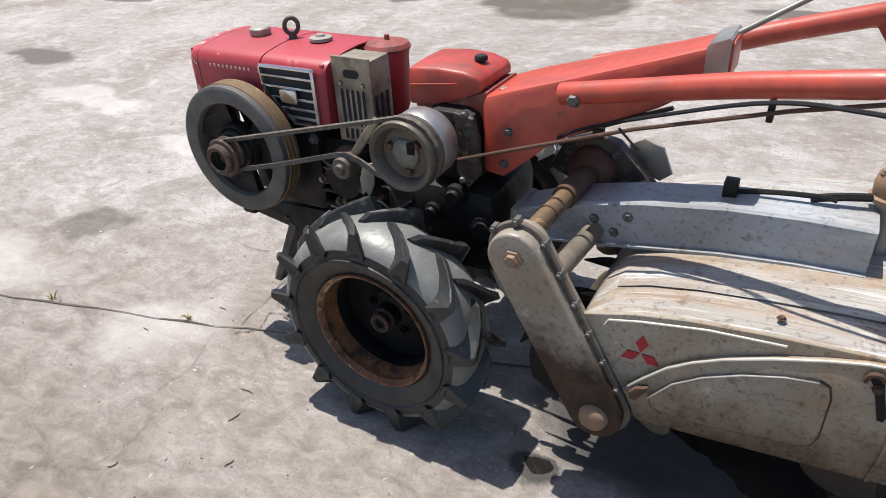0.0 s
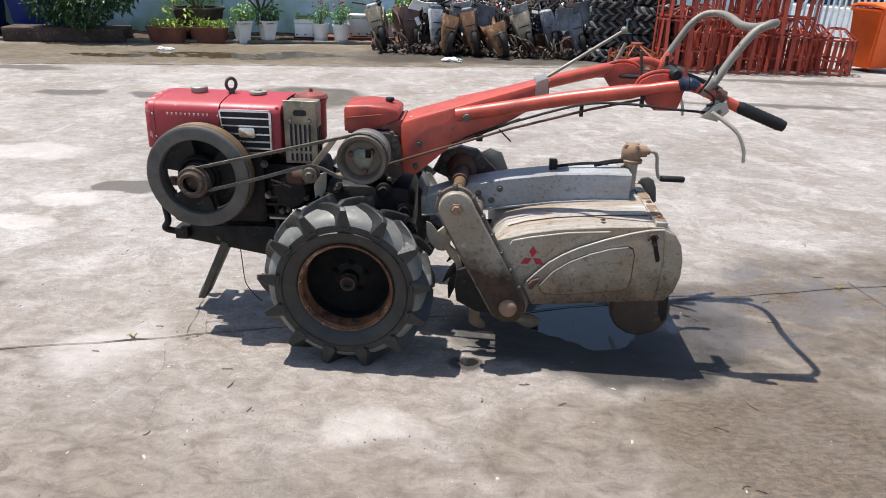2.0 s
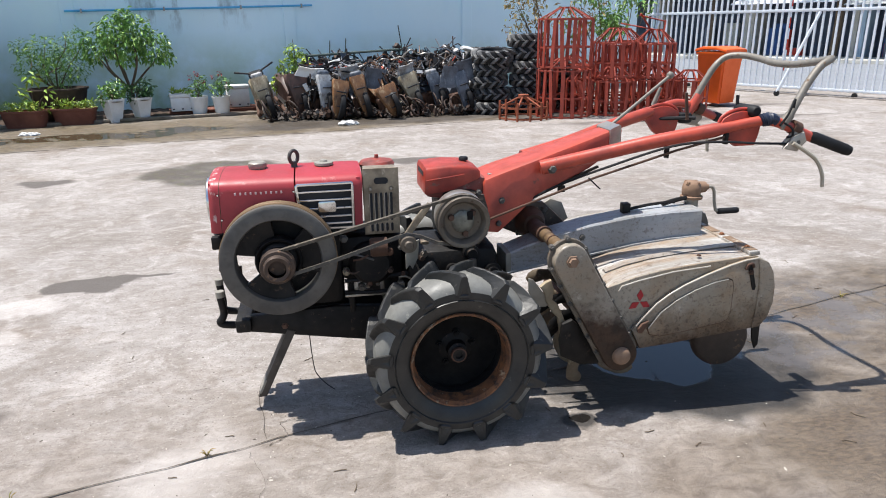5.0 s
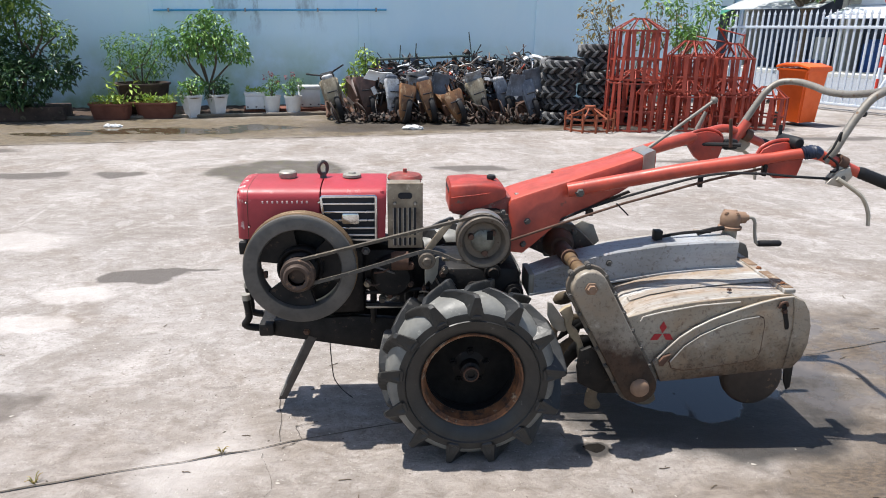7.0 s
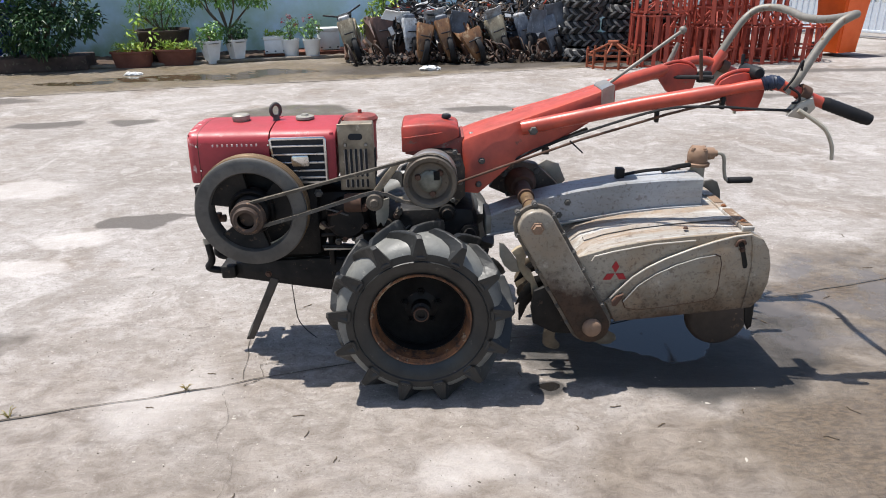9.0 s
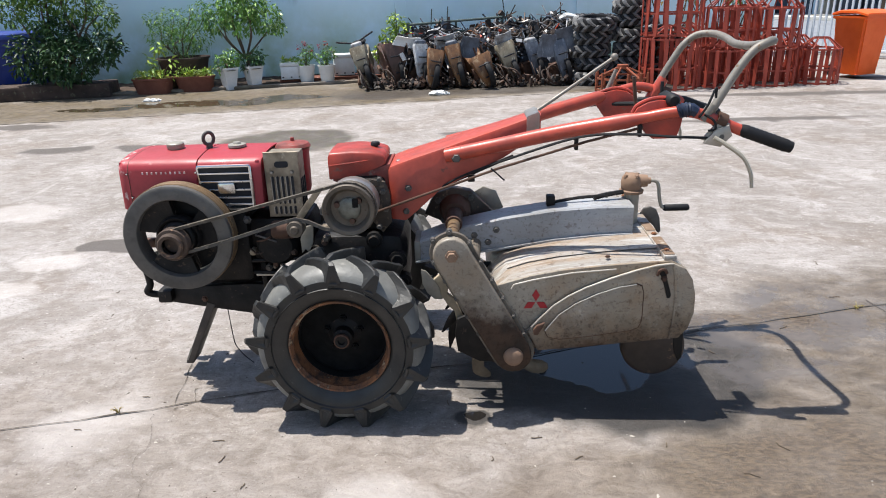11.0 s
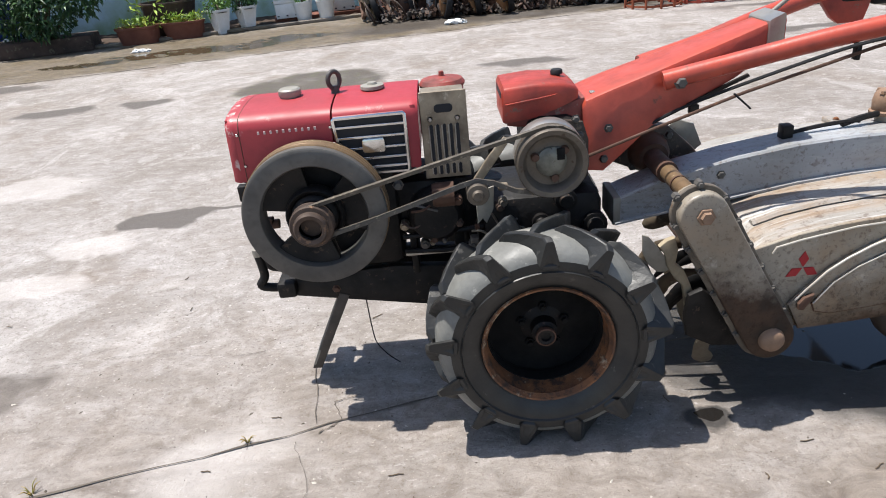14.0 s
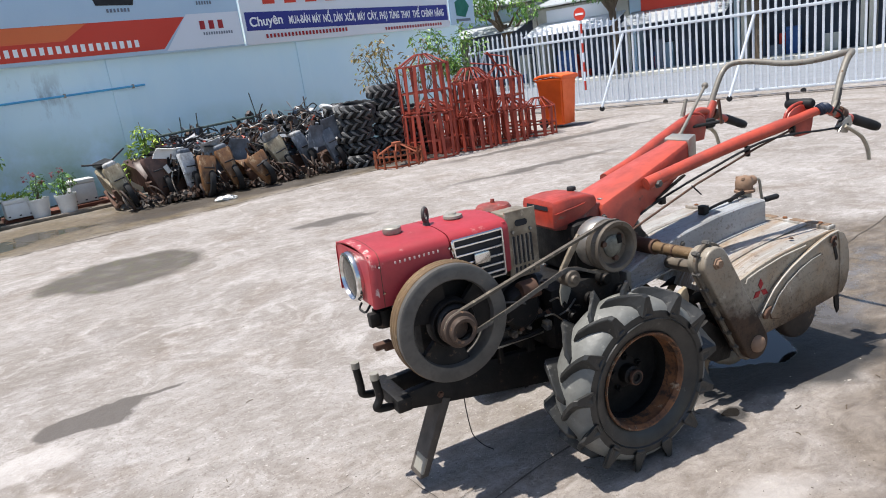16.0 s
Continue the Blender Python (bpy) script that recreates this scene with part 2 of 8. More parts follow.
PANEL_GREY = panel_material("panel_grey", rgb(178, 182, 186), rgb(106, 98, 90), rgb(214, 216, 218))


def wall_material():
    n = Nodes("pale_blue_wall_paint")
    n.world()
    big, mid = n.noise(0.35, 5.0), n.noise(2.4, 6.0, 0.6, stretch=(1, 1, 0.45))
    color = n.mix(n.ramp(big, 0.35, 0.7), rgb(212, 238, 249), rgb(222, 243, 250))
    color = n.mix(n.ramp(mid, 0.5, 0.8, 0, 0.35), color, rgb(198, 230, 246))
    z = n.t.nodes.new("ShaderNodeSeparateXYZ")
    n.link(n.coord, z.inputs[0])
    # damp green algae that climbs from the foot of the wall
    damp = n.math('MULTIPLY', n.ramp(n.noise(1.3, 6.0, 0.6), 0.36, 0.62), n.ramp(z.outputs[2], 0.2, 1.35, 1.0, 0.0))
    color = n.mix(damp, color, rgb(158, 186, 148))
    # black mould that runs down below the pipe
    run = n.math('MULTIPLY', n.ramp(n.noise(3.2, 8.0, 0.7, stretch=(1, 1, 0.35)), 0.5, 0.62), n.ramp(n.math('ABSOLUTE', n.math('SUBTRACT', z.outputs[2], 1.75)), 0.0, 0.5, 0.75, 0.0))
    side = n.ramp(n.math('ABSOLUTE', n.math('ADD', z.outputs[0], 2.6)), 0.4, 1.5, 1.0, 0.0)
    color = n.mix(n.math('MULTIPLY', run, side), color, rgb(52, 62, 62))
    n.bump(n.noise(40, 4.0), 0.15, 0.004)
    return n.finish(color, 0.75)


WALL_BLUE = wall_material()


def concrete_material():
    n = Nodes("yard_concrete")
    n.world()

    def tone(r, g, b):
        return rgb(r * 0.912, g * 0.904, b * 0.915)

    patch, mid, grain = n.noise(0.5, 6.0, 0.6), n.noise(2.6, 7.0, 0.62), n.noise(38, 6.0, 0.7)
    color = n.mix(n.ramp(patch, 0.36, 0.64), tone(136, 129, 120), tone(168, 163, 156))
    color = n.mix(n.ramp(mid, 0.46, 0.68, 0, 0.6), color, tone(176, 172, 167))
    color = n.mix(n.ramp(n.noise(1.25, 8.0, 0.68, distort=0.5), 0.5, 0.68, 0, 0.8), color, tone(124, 111, 96))
    # rubbed, scuffed skin of the slab with pits and pale flecks
    scuff = n.noise(13, 8.0, 0.72, stretch=(0.7, 1.25, 1), distort=0.6)
    color = n.mix(n.ramp(scuff, 0.5, 0.68, 0, 0.5), color, tone(110, 100, 90))
    color = n.mix(n.ramp(scuff, 0.47, 0.33, 0, 0.45), color, tone(196, 192, 187))
    # old tide marks: a darker pool with a chalky pale rim
    tide = n.noise(1.15, 4.0, 0.5, distort=0.8)
    color = n.mix(n.ramp(tide, 0.575, 0.61, 0, 0.32), color, tone(132, 126, 118))
    rim = n.math('MULTIPLY', n.ramp(tide, 0.52, 0.58), n.ramp(tide, 0.615, 0.585))
    color = n.mix(n.math('MULTIPLY', rim, n.ramp(n.noise(6, 6.0, 0.65), 0.45, 0.66, 0.0, 0.42)), color, tone(214, 210, 204))
    skin = n.noise(2.1, 7.0, 0.66, distort=1.1)
    color = n.mix(n.ramp(skin, 0.56, 0.60, 0, 0.42), color, tone(188, 184, 178))
    color = n.mix(n.ramp(skin, 0.43, 0.39, 0, 0.3), color, tone(124, 116, 107))
    color = n.mix(n.ramp(n.noise(5.2, 7.0, 0.7, distort=0.7), 0.57, 0.62, 0, 0.38), color, tone(118, 107, 95))
    color = n.mix(n.ramp(grain, 0.54, 0.68, 0, 0.65), color, tone(122, 111, 98))
    color = n.mix(n.ramp(n.noise(85, 3.0, 0.6), 0.58, 0.66, 0, 0.65), color, tone(106, 96, 86))
    color = n.mix(n.ramp(n.noise(60, 2.0), 0.67, 0.72, 0, 0.6), color, tone(214, 208, 198))
    # worn skin: small pale flakes and dark pits
    flake = n.noise(46, 5.0, 0.78, stretch=(0.6, 1.35, 1), distort=0.4)
    color = n.mix(n.ramp(flake, 0.6, 0.66, 0, 0.62), color, tone(212, 207, 202))
    color = n.mix(n.ramp(flake, 0.4, 0.33, 0, 0.62), color, tone(98, 89, 81))
    sep = n.t.nodes.new("ShaderNodeSeparateXYZ")
    warp = n.t.nodes.new("ShaderNodeTexNoise")
    warp.inputs["Scale"].default_value, warp.inputs["Detail"].default_value = 2.6, 5
    n.link(n.coord, warp.inputs["Vector"])
    shift = n.t.nodes.new("ShaderNodeVectorMath")
    shift.operation = 'MULTIPLY_ADD'
    n.link(warp.outputs["Color"], shift.inputs[0])
    shift.inputs[1].default_value = (0.5, 0.5, 0)
    n.link(n.coord, shift.inputs[2])
    n.link(shift.outputs[0], sep.inputs[0])
    X, Y = n.math('SUBTRACT', sep.outputs[0], 0.25), n.math('SUBTRACT', sep.outputs[1], 0.25)

    def blot(cx, cy, rx, ry, soft=0.35):
        dx, dy = n.math('DIVIDE', n.math('SUBTRACT', X, cx), rx), n.math('DIVIDE', n.math('SUBTRACT', Y, cy), ry)
        d = n.math('ADD', n.math('MULTIPLY', dx, dx), n.math('MULTIPLY', dy, dy))
        return n.ramp(d, 1.0 + soft, 1.0 - soft)

    def together(items):
        out = items[0]
        for i in items[1:]:
            out = n.math('MAXIMUM', out, i)
        return out

    # earth-brown dirt on the slab in front of and behind the machine
    brown = together([blot(1.45, -0.46, 0.95, 0.40, 0.13), blot(2.4, -0.1, 1.3, 0.8, 0.25), blot(1.95, -0.5, 0.6, 0.3, 0.2), blot(1.6, -0.95, 1.2, 0.5, 0.16), blot(-1.3, -0.95, 2.2, 0.5, 0.8), blot(-5.2, 7.7, 2.6, 0.95, 0.4), blot(-2.4, 8.3, 2.6, 1.0, 0.4), blot(2.6, 0.9, 0.9, 0.4, 0.6)])
    mottle = n.ramp(n.noise(4.5, 7.0, 0.68), 0.35, 0.62, 0.6, 0.97)
    color = n.mix(n.math('MULTIPLY', brown, mottle), color, n.mix(n.ramp(scuff, 0.4, 0.62), tone(108, 95, 77), tone(76, 65, 52)))
    # old dark wet marks on the slab
    marks = together([blot(-1.75, 1.9, 0.28, 0.13, 0.15), blot(-1.45, 1.95, 0.2, 0.04), blot(-3.85, 4.85, 0.36, 0.18), blot(-3.0, 4.9, 0.28, 0.14), blot(-4.8, 2.1, 0.4, 0.16),
                      blot(0.6, 5.2, 0.4, 0.2), blot(-1.8, 0.42, 0.16, 0.13), blot(-5.2, 6.3, 0.6, 0.2), blot(-6.0, 4.0, 0.35, 0.1), blot(-5.4, 4.3, 0.35, 0.12), blot(5.2, 7.4, 2.2, 0.16, 0.6), blot(6.2, 8.8, 1.6, 0.2, 0.6), blot(3.6, 5.6, 1.3, 0.12, 0.6), blot(3.3, 8.1, 0.7, 0.16, 0.6)])
    color = n.mix(n.math('MULTIPLY', marks, 0.9), color, tone(88, 82, 76))
    # the damp, dirt-brown strip of older slab between the long joint and the wall
    past = n.math('SUBTRACT', Y, n.math('ADD', n.math('MULTIPLY', X, 0.2), 7.62))
    strip = n.math('MULTIPLY', n.ramp(past, 0.0, 0.16), n.ramp(X, 2.6, 4.2, 1.0, 0.15))
    strip = n.math('MULTIPLY', strip, n.ramp(n.noise(1.6, 6.0, 0.62), 0.38, 0.6, 0.45, 0.92))
    color = n.mix(strip, color, n.mix(n.ramp(scuff, 0.42, 0.6), tone(118, 105, 80), tone(80, 70, 52)))
    # dark blots on the slab under the scooters and by the cages
    dark_blots = together([blot(0.6, 8.75, 2.0, 0.62, 0.4), blot(-0.8, 8.3, 0.8, 0.4, 0.4), blot(3.8, 8.6, 2.0, 0.5, 0.6)])
    color = n.mix(n.math('MULTIPLY', dark_blots, 0.8), color, tone(62, 56, 50))
    # broad, mottled darker tone over the near left ground
    near_tone = n.math('MULTIPLY', blot(-1.3, -0.9, 3.2, 1.35, 0.75), n.ramp(n.noise(1.9, 7.0, 0.66), 0.34, 0.64, 0.3, 0.85))
    color = n.mix(near_tone, color, n.mix(n.ramp(scuff, 0.4, 0.62), tone(150, 140, 128), tone(112, 101, 90)))
    # chalky pale patches
    pale = together([blot(-3.4, 1.57, 0.5, 0.14), blot(-2.1, 1.27, 0.3, 0.1), blot(-2.0, 1.65, 0.2, 0.1), blot(-0.9, 0.05, 0.2, 0.16, 0.8), blot(0.14, -0.36, 0.16, 0.08, 0.9), blot(-2.9, 2.6, 0.5, 0.2), blot(-1.9, 0.1, 0.3, 0.12, 0.8)])
    color = n.mix(n.math('MULTIPLY', pale, 0.46), color, tone(204, 199, 192))
    # mud and standing water under the rotary, with its shadow deepened in the colour
    mud = together([blot(1.5, -0.32, 0.42, 0.3, 0.45), blot(1.8, 0.75, 0.4, 0.2, 0.25)])
    color = n.mix(n.math('MULTIPLY', mud, n.ramp(n.noise(5, 7.0, 0.7), 0.36, 0.6, 0.6, 0.95)), color, n.mix(n.ramp(flake, 0.42, 0.58), tone(76, 65, 52), tone(112, 97, 77)))
    # wet slab, darkened further to paint in the machine's shadow
    wet_shadow = together([blot(1.0, 0.42, 0.64, 0.46, 0.2), blot(0.45, 0.05, 0.1, 0.06, 0.3)])
    color = n.mix(n.math('MULTIPLY', wet_shadow, 0.88), color, tone(36, 34, 32))
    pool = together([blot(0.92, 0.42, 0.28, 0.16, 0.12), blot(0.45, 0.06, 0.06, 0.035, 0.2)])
    # shallow brown water before the planters, and a mossy wet spot on the slab
    far_pool = together([blot(-3.5, 7.95, 1.25, 0.36, 0.25), blot(-2.2, 8.35, 0.6, 0.3, 0.25), blot(-4.9, 7.6, 0.6, 0.2, 0.3)])
    far_pool = n.math('MULTIPLY', far_pool, n.ramp(n.noise(3.2, 6.0, 0.6), 0.34, 0.46))
    color = n.mix(n.math('MULTIPLY', far_pool, 0.8), color, tone(74, 66, 50))
    moss = blot(-1.45, 5.05, 0.7, 0.62, 0.2)
    color = n.mix(n.math('MULTIPLY', moss, n.ramp(n.noise(3.5, 6.0, 0.65), 0.32, 0.5, 0.7, 1.0)), color, n.mix(n.ramp(n.noise(9, 5.0), 0.5, 0.64), tone(94, 87, 77), tone(98, 95, 74)))
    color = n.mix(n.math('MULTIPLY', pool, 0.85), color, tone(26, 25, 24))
    # a thin film of water that runs off behind the machine
    film = together([blot(1.75, 0.62, 0.5, 0.3, 0.4), blot(2.1, 0.85, 0.55, 0.26, 0.5), blot(1.55, 0.35, 0.3, 0.16, 0.5)])
    film = n.math('MULTIPLY', film, n.ramp(n.noise(5.5, 6.0, 0.65), 0.38, 0.56))
    color = n.mix(n.math('MULTIPLY', film, 0.6), color, tone(106, 99, 90))
    water = n.math('MAXIMUM', n.math('MAXIMUM', pool, n.math('MULTIPLY', far_pool, 0.92)), n.math('MAXIMUM', n.math('MULTIPLY', film, 0.9), n.math('MULTIPLY', moss, 0.45)))
    damp = n.math('MULTIPLY', brown, n.ramp(n.noise(1.7, 5.0), 0.42, 0.62))
    wet = n.math('MAXIMUM', n.math('MAXIMUM', water, n.math('MULTIPLY', n.math('MAXIMUM', n.math('MAXIMUM', n.math('MULTIPLY', wet_shadow, 0.5), mud), strip), 0.5)), n.math('MULTIPLY', damp, 0.42))
    rough = n.ramp(wet, 0.1, 0.9, 0.82, 0.06)
    h = n.math('ADD', n.math('MULTIPLY', grain, 1.0), n.math('ADD', n.math('MULTIPLY', mid, 1.5), n.math('MULTIPLY', scuff, 1.6)))
    b = n.node("ShaderNodeBump", Distance=0.006)
    n.link(n.ramp(wet, 0.2, 0.9, 1.0, 0.02), b.inputs["Strength"])
    n.link(h, b.inputs["Height"])
    n.link(b.outputs[0], n.bsdf.inputs["Normal"])
    return n.finish(color, rough)


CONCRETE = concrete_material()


# ---- mesh helpers ----
def part(name, bm, material, parent=None, label="", smooth=True, kind=""):
    me = bpy.data.meshes.new(name)
    bmesh.ops.recalc_face_normals(bm, faces=bm.faces)
    bm.to_mesh(me)
    bm.free()
    me.materials.append(material)
    if smooth:
        me.shade_smooth()
        me.set_sharp_from_angle(angle=radians(38))
    ob = new(name, me)
    if parent:
        ob.parent = parent
        if parent.type == 'EMPTY':
            ob.matrix_parent_inverse = Matrix.Translation(-parent.location)
    return tagged(ob, label=label, kind=kind)


def thing(name, at, label, category, group="", kind=""):
    e = new(name)
    e.empty_display_size = 0.1
    e.location = at
    return tagged(e, label, category, group, kind)


def place(ob, m):
    ob.matrix_basis = m
    return ob


def box(bm, x0, x1, y0, y1, z0, z1, bevel=0.0, seg=2):
    r = bmesh.ops.create_cube(bm, size=1, matrix=Matrix.LocRotScale(((x0 + x1) / 2, (y0 + y1) / 2, (z0 + z1) / 2), None, (x1 - x0, y1 - y0, z1 - z0)))
    if bevel:
        edges = list({e for v in r["verts"] for e in v.link_edges})
        bmesh.ops.bevel(bm, geom=edges, offset=bevel, segments=seg, affect='EDGES', profile=0.5)
    return bm


def slab(bm, points, y0, y1, bevel=0.0, seg=2):
    """A plate: a polygon in x and z, with thickness along y."""
    a = [bm.verts.new((x, y0, z)) for x, z in points]
    b = [bm.verts.new((x, y1, z)) for x, z in points]
    n = len(points)
    faces = [bm.faces.new(a), bm.faces.new(b[::-1])]
    faces += [bm.faces.new((a[i], a[(i + 1) % n], b[(i + 1) % n], b[i])) for i in range(n)]
    bmesh.ops.recalc_face_normals(bm, faces=faces)
    if bevel:
        rim = [e for f in faces[:2] for e in f.edges]
        bmesh.ops.bevel(bm, geom=rim, offset=bevel, segments=seg, affect='EDGES', profile=0.5)
    return bm


def loft(bm, rings, closed=True, caps=True):
    """Rings of equally many points, joined one to the next."""
    vs = [[bm.verts.new(p) for p in ring] for ring in rings]
    n = len(rings[0])
    for a, b in zip(vs, vs[1:]):
        for i in range(n if closed else n - 1):
            bm.faces.new((a[i], a[(i + 1) % n], b[(i + 1) % n], b[i]))
    if caps and closed:
        bm.faces.new(vs[0][::-1])
        bm.faces.new(vs[-1])
    return bm


def tube(bm, path, radius, sides=10, squash=1.0):
    """A round bar along a path; radius is one number or one for each point."""
    pts = [Vector(p) for p in path]
    radii = radius if isinstance(radius, (list, tuple)) else [radius] * len(pts)
    rings, side = [], None
    for i, p in enumerate(pts):
        way = (pts[min(i + 1, len(pts) - 1)] - pts[max(i - 1, 0)]).normalized()
        if side is None:
            side = way.cross(Vector((0, 0, 1)))
            side = side.normalized() if side.length > 1e-3 else Vector((1, 0, 0))
        side = (side - way * side.dot(way)).normalized()
        up = way.cross(side)
        rings.append([p + radii[i] * (math.cos(a) * side + squash * math.sin(a) * up) for a in [2 * math.pi * k / sides for k in range(sides)]])
    return loft(bm, rings)


def smooth_path(pts, n=6):
    """A curve through the points (Catmull-Rom)."""
    p = [Vector(q) for q in pts]
    p = [2 * p[0] - p[1]] + p + [2 * p[-1] - p[-2]]
    out = []
    for a, b, c, d in zip(p, p[1:], p[2:], p[3:]):
        for k in range(n):
            t = k / n
            out.append(0.5 * (2 * b + (c - a) * t + (2 * a - 5 * b + 4 * c - d) * t * t + (3 * b - a - 3 * c + d) * t ** 3))
    return out + [p[-2]]


def lathe(bm, profile, centre, axis='Y', sides=48, closed=False):
    """Turns a profile of (radius, along) round an axis through the centre."""
    c = Vector(centre)
    rings = []
    for k in range(sides):
        a = 2 * math.pi * k / sides
        ca, sa = math.cos(a), math.sin(a)
        if axis == 'Y':
            rings.append([c + Vector((r * ca, h, r * sa)) for r, h in profile])
        elif axis == 'X':
            rings.append([c + Vector((h, r * ca, r * sa)) for r, h in profile])
        else:
            rings.append([c + Vector((r * ca, r * sa, h)) for r, h in profile])
    vs = [[bm.verts.new(p) for p in ring] for ring in rings]
    n = len(profile)
    for i in range(sides):
        a, b = vs[i], vs[(i + 1) % sides]
        for j in range(n if closed else n - 1):
            bm.faces.new((a[j], a[(j + 1) % n], b[(j + 1) % n], b[j]))
    bmesh.ops.remove_doubles(bm, verts=bm.verts, dist=1e-5)
    return bm


def disc(bm, centre, radius, depth, axis='Y', sides=32, bevel=0.004):
    b = min(bevel, radius / 3, abs(depth) / 3)
    s = 1 if depth > 0 else -1
    return lathe(bm, [(0, 0), (radius - b, 0), (radius, s * b), (radius, depth - s * b), (radius - b, depth), (0, depth)], centre, axis, sides)


def bolt(bm, x, y, z, r=0.009, h=0.008, axis='Y'):
    return lathe(bm, [(0, -h), (r * 0.8, -h), (r, -h * 0.7), (r, 0), (r * 1.35, 0), (r * 1.35, 0.002), (0, 0.002)], (x, y, z), axis, 6)

# ---- the yard ----
WALL_ANGLE = radians(12)
WALL_AT = Vector((-0.36, 11.8, 0))
WALL_U = Vector((math.cos(WALL_ANGLE), math.sin(WALL_ANGLE), 0))
WALL_N = Vector((math.sin(WALL_ANGLE), -math.cos(WALL_ANGLE), 0))


def on_wall(s, off=0.0, z=0.0):
    """A place s metres along the wall, off metres in front of it."""
    p = WALL_AT + WALL_U * s + WALL_N * off
    return Vector((p.x, p.y, z))


WALL_TURN = Matrix.Rotation(WALL_ANGLE, 4, 'Z')


def wall_pose(s, off=0.0, z=0.0):
    return Matrix.Translation(on_wall(s, off, z)) @ WALL_TURN


def build_ground():
    bm = bmesh.new()
    bmesh.ops.create_grid(bm, x_segments=60, y_segments=60, size=150)
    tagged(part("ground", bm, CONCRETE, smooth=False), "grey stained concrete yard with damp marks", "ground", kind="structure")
    # joints between the poured slabs: shallow strips of dirt-filled groove with crumbled edges
    rnd = random.Random(5)

    def joint(a, b, width, name="trim"):
        bm = bmesh.new()
        a, b = Vector(a), Vector(b)
        n = max(6, int((b - a).length / 0.12))
        side = Vector((-(b - a).y, (b - a).x, 0)).normalized()
        left, right = [], []
        drift = 0
        for i in range(n + 1):
            drift = 0.85 * drift + rnd.uniform(-0.012, 0.012)
            p = a.lerp(b, i / n) + side * drift
            w = width * rnd.uniform(0.35, 1.5)
            left.append(bm.verts.new(p + side * w + Vector((0, 0, 0.004))))
            right.append(bm.verts.new(p - side * w + Vector((0, 0, 0.004))))
        for i in range(n):
            bm.faces.new((left[i], left[i + 1], right[i + 1], right[i]))
        tagged(part(name, bm, JOINT_DIRT, smooth=False), "dirt-filled joint between two concrete slabs", "joint", kind="structure")

    joint((-6.5, -1.3, 0), (7.0, 2.05, 0), 0.0032)
    joint((-0.66, 0.15, 0), (-0.70, 0.5, 0), 0.0012)
    joint((-9.5, 5.75, 0), (6.5, 8.95, 0), 0.012)
    joint((2.3, 0.95, 0), (2.9, -1.8, 0), 0.002)


JOINT_DIRT = surface("joint_dirt", rgb(88, 80, 71), rgb(62, 56, 50), None, rough=0.95, coarse=12, bump=0.5)


def build_wall():
    bm = bmesh.new()
    box(bm, -11, 7.55, 0, 0.2, 0, 2.26)
    ob = place(part("wall_north", bm, WALL_BLUE, smooth=False), wall_pose(0, 0))
    tagged(ob, "long pale blue painted yard wall with damp stains", "wall", kind="structure")
    for s in (-7.82, -4.12, -0.43, 3.22, 6.9):
        bm = bmesh.new()
        box(bm, s - 0.11, s + 0.11, -0.035, 0.0, 0, 2.26, 0.006)
        place(part("pilaster", bm, WALL_BLUE, ob, smooth=False), Matrix.Identity(4))
    bm = bmesh.new()
    box(bm, -11, 7.55, -0.05, 0.25, 2.26, 2.32, 0.008)
    part("coping", bm, WALL_BLUE, ob, smooth=False)
    # low kerb at the foot of the planting strip
    bm = bmesh.new()
    box(bm, -9.5, -0.9, 0, 0.12, 0.0, 0.05, 0.012)
    kerb = place(part("kerb", bm, CONCRETE, smooth=False), wall_pose(0, 1.6))
    tagged(kerb, "low worn concrete edge of the planting strip", "kerb", kind="structure")
    # dark soil of the planting strip, which also stands in for shade behind the pots
    bm = bmesh.new()
    bmesh.ops.create_grid(bm, x_segments=120, y_segments=16, size=1.0)
    rnd = random.Random(15)
    for v in bm.verts:
        edge = abs(v.co.x) > 0.995 or abs(v.co.y) > 0.995
        v.co = Vector((-5.2 + v.co.x * 4.3, -0.72 + v.co.y * 0.7, 0.005 if edge else 0.02 + rnd.uniform(0, 0.03)))
    soil = place(part("planting_strip", bm, SOIL), wall_pose(0, 0))
    tagged(soil, "strip of dark soil that doubles as shade along the wall", "soil", kind="structure")
    bm = bmesh.new()
    tube(bm, [(-4.15, -0.075, 1.69), (-2.0, -0.075, 1.735), (0.0, -0.075, 1.78)], 0.018, 10)
    pipe = thing("water_pipe", on_wall(-2, 0.1, 1.7), "blue plastic pipe clipped along the painted wall", "pipe")
    p = part("pipe_run", bm, PIPE_BLUE, pipe)
    p.matrix_basis = wall_pose(0)
    for s in (-3.9, -2.6, -1.3, -0.2):
        bm = bmesh.new()
        z = 1.69 + (s + 4.15) * 0.0217
        box(bm, s - 0.012, s + 0.012, -0.108, 0.0, z - 0.034, z + 0.034, 0.004)
        c = part("clip", bm, BARE, pipe)
        c.matrix_basis = wall_pose(0)


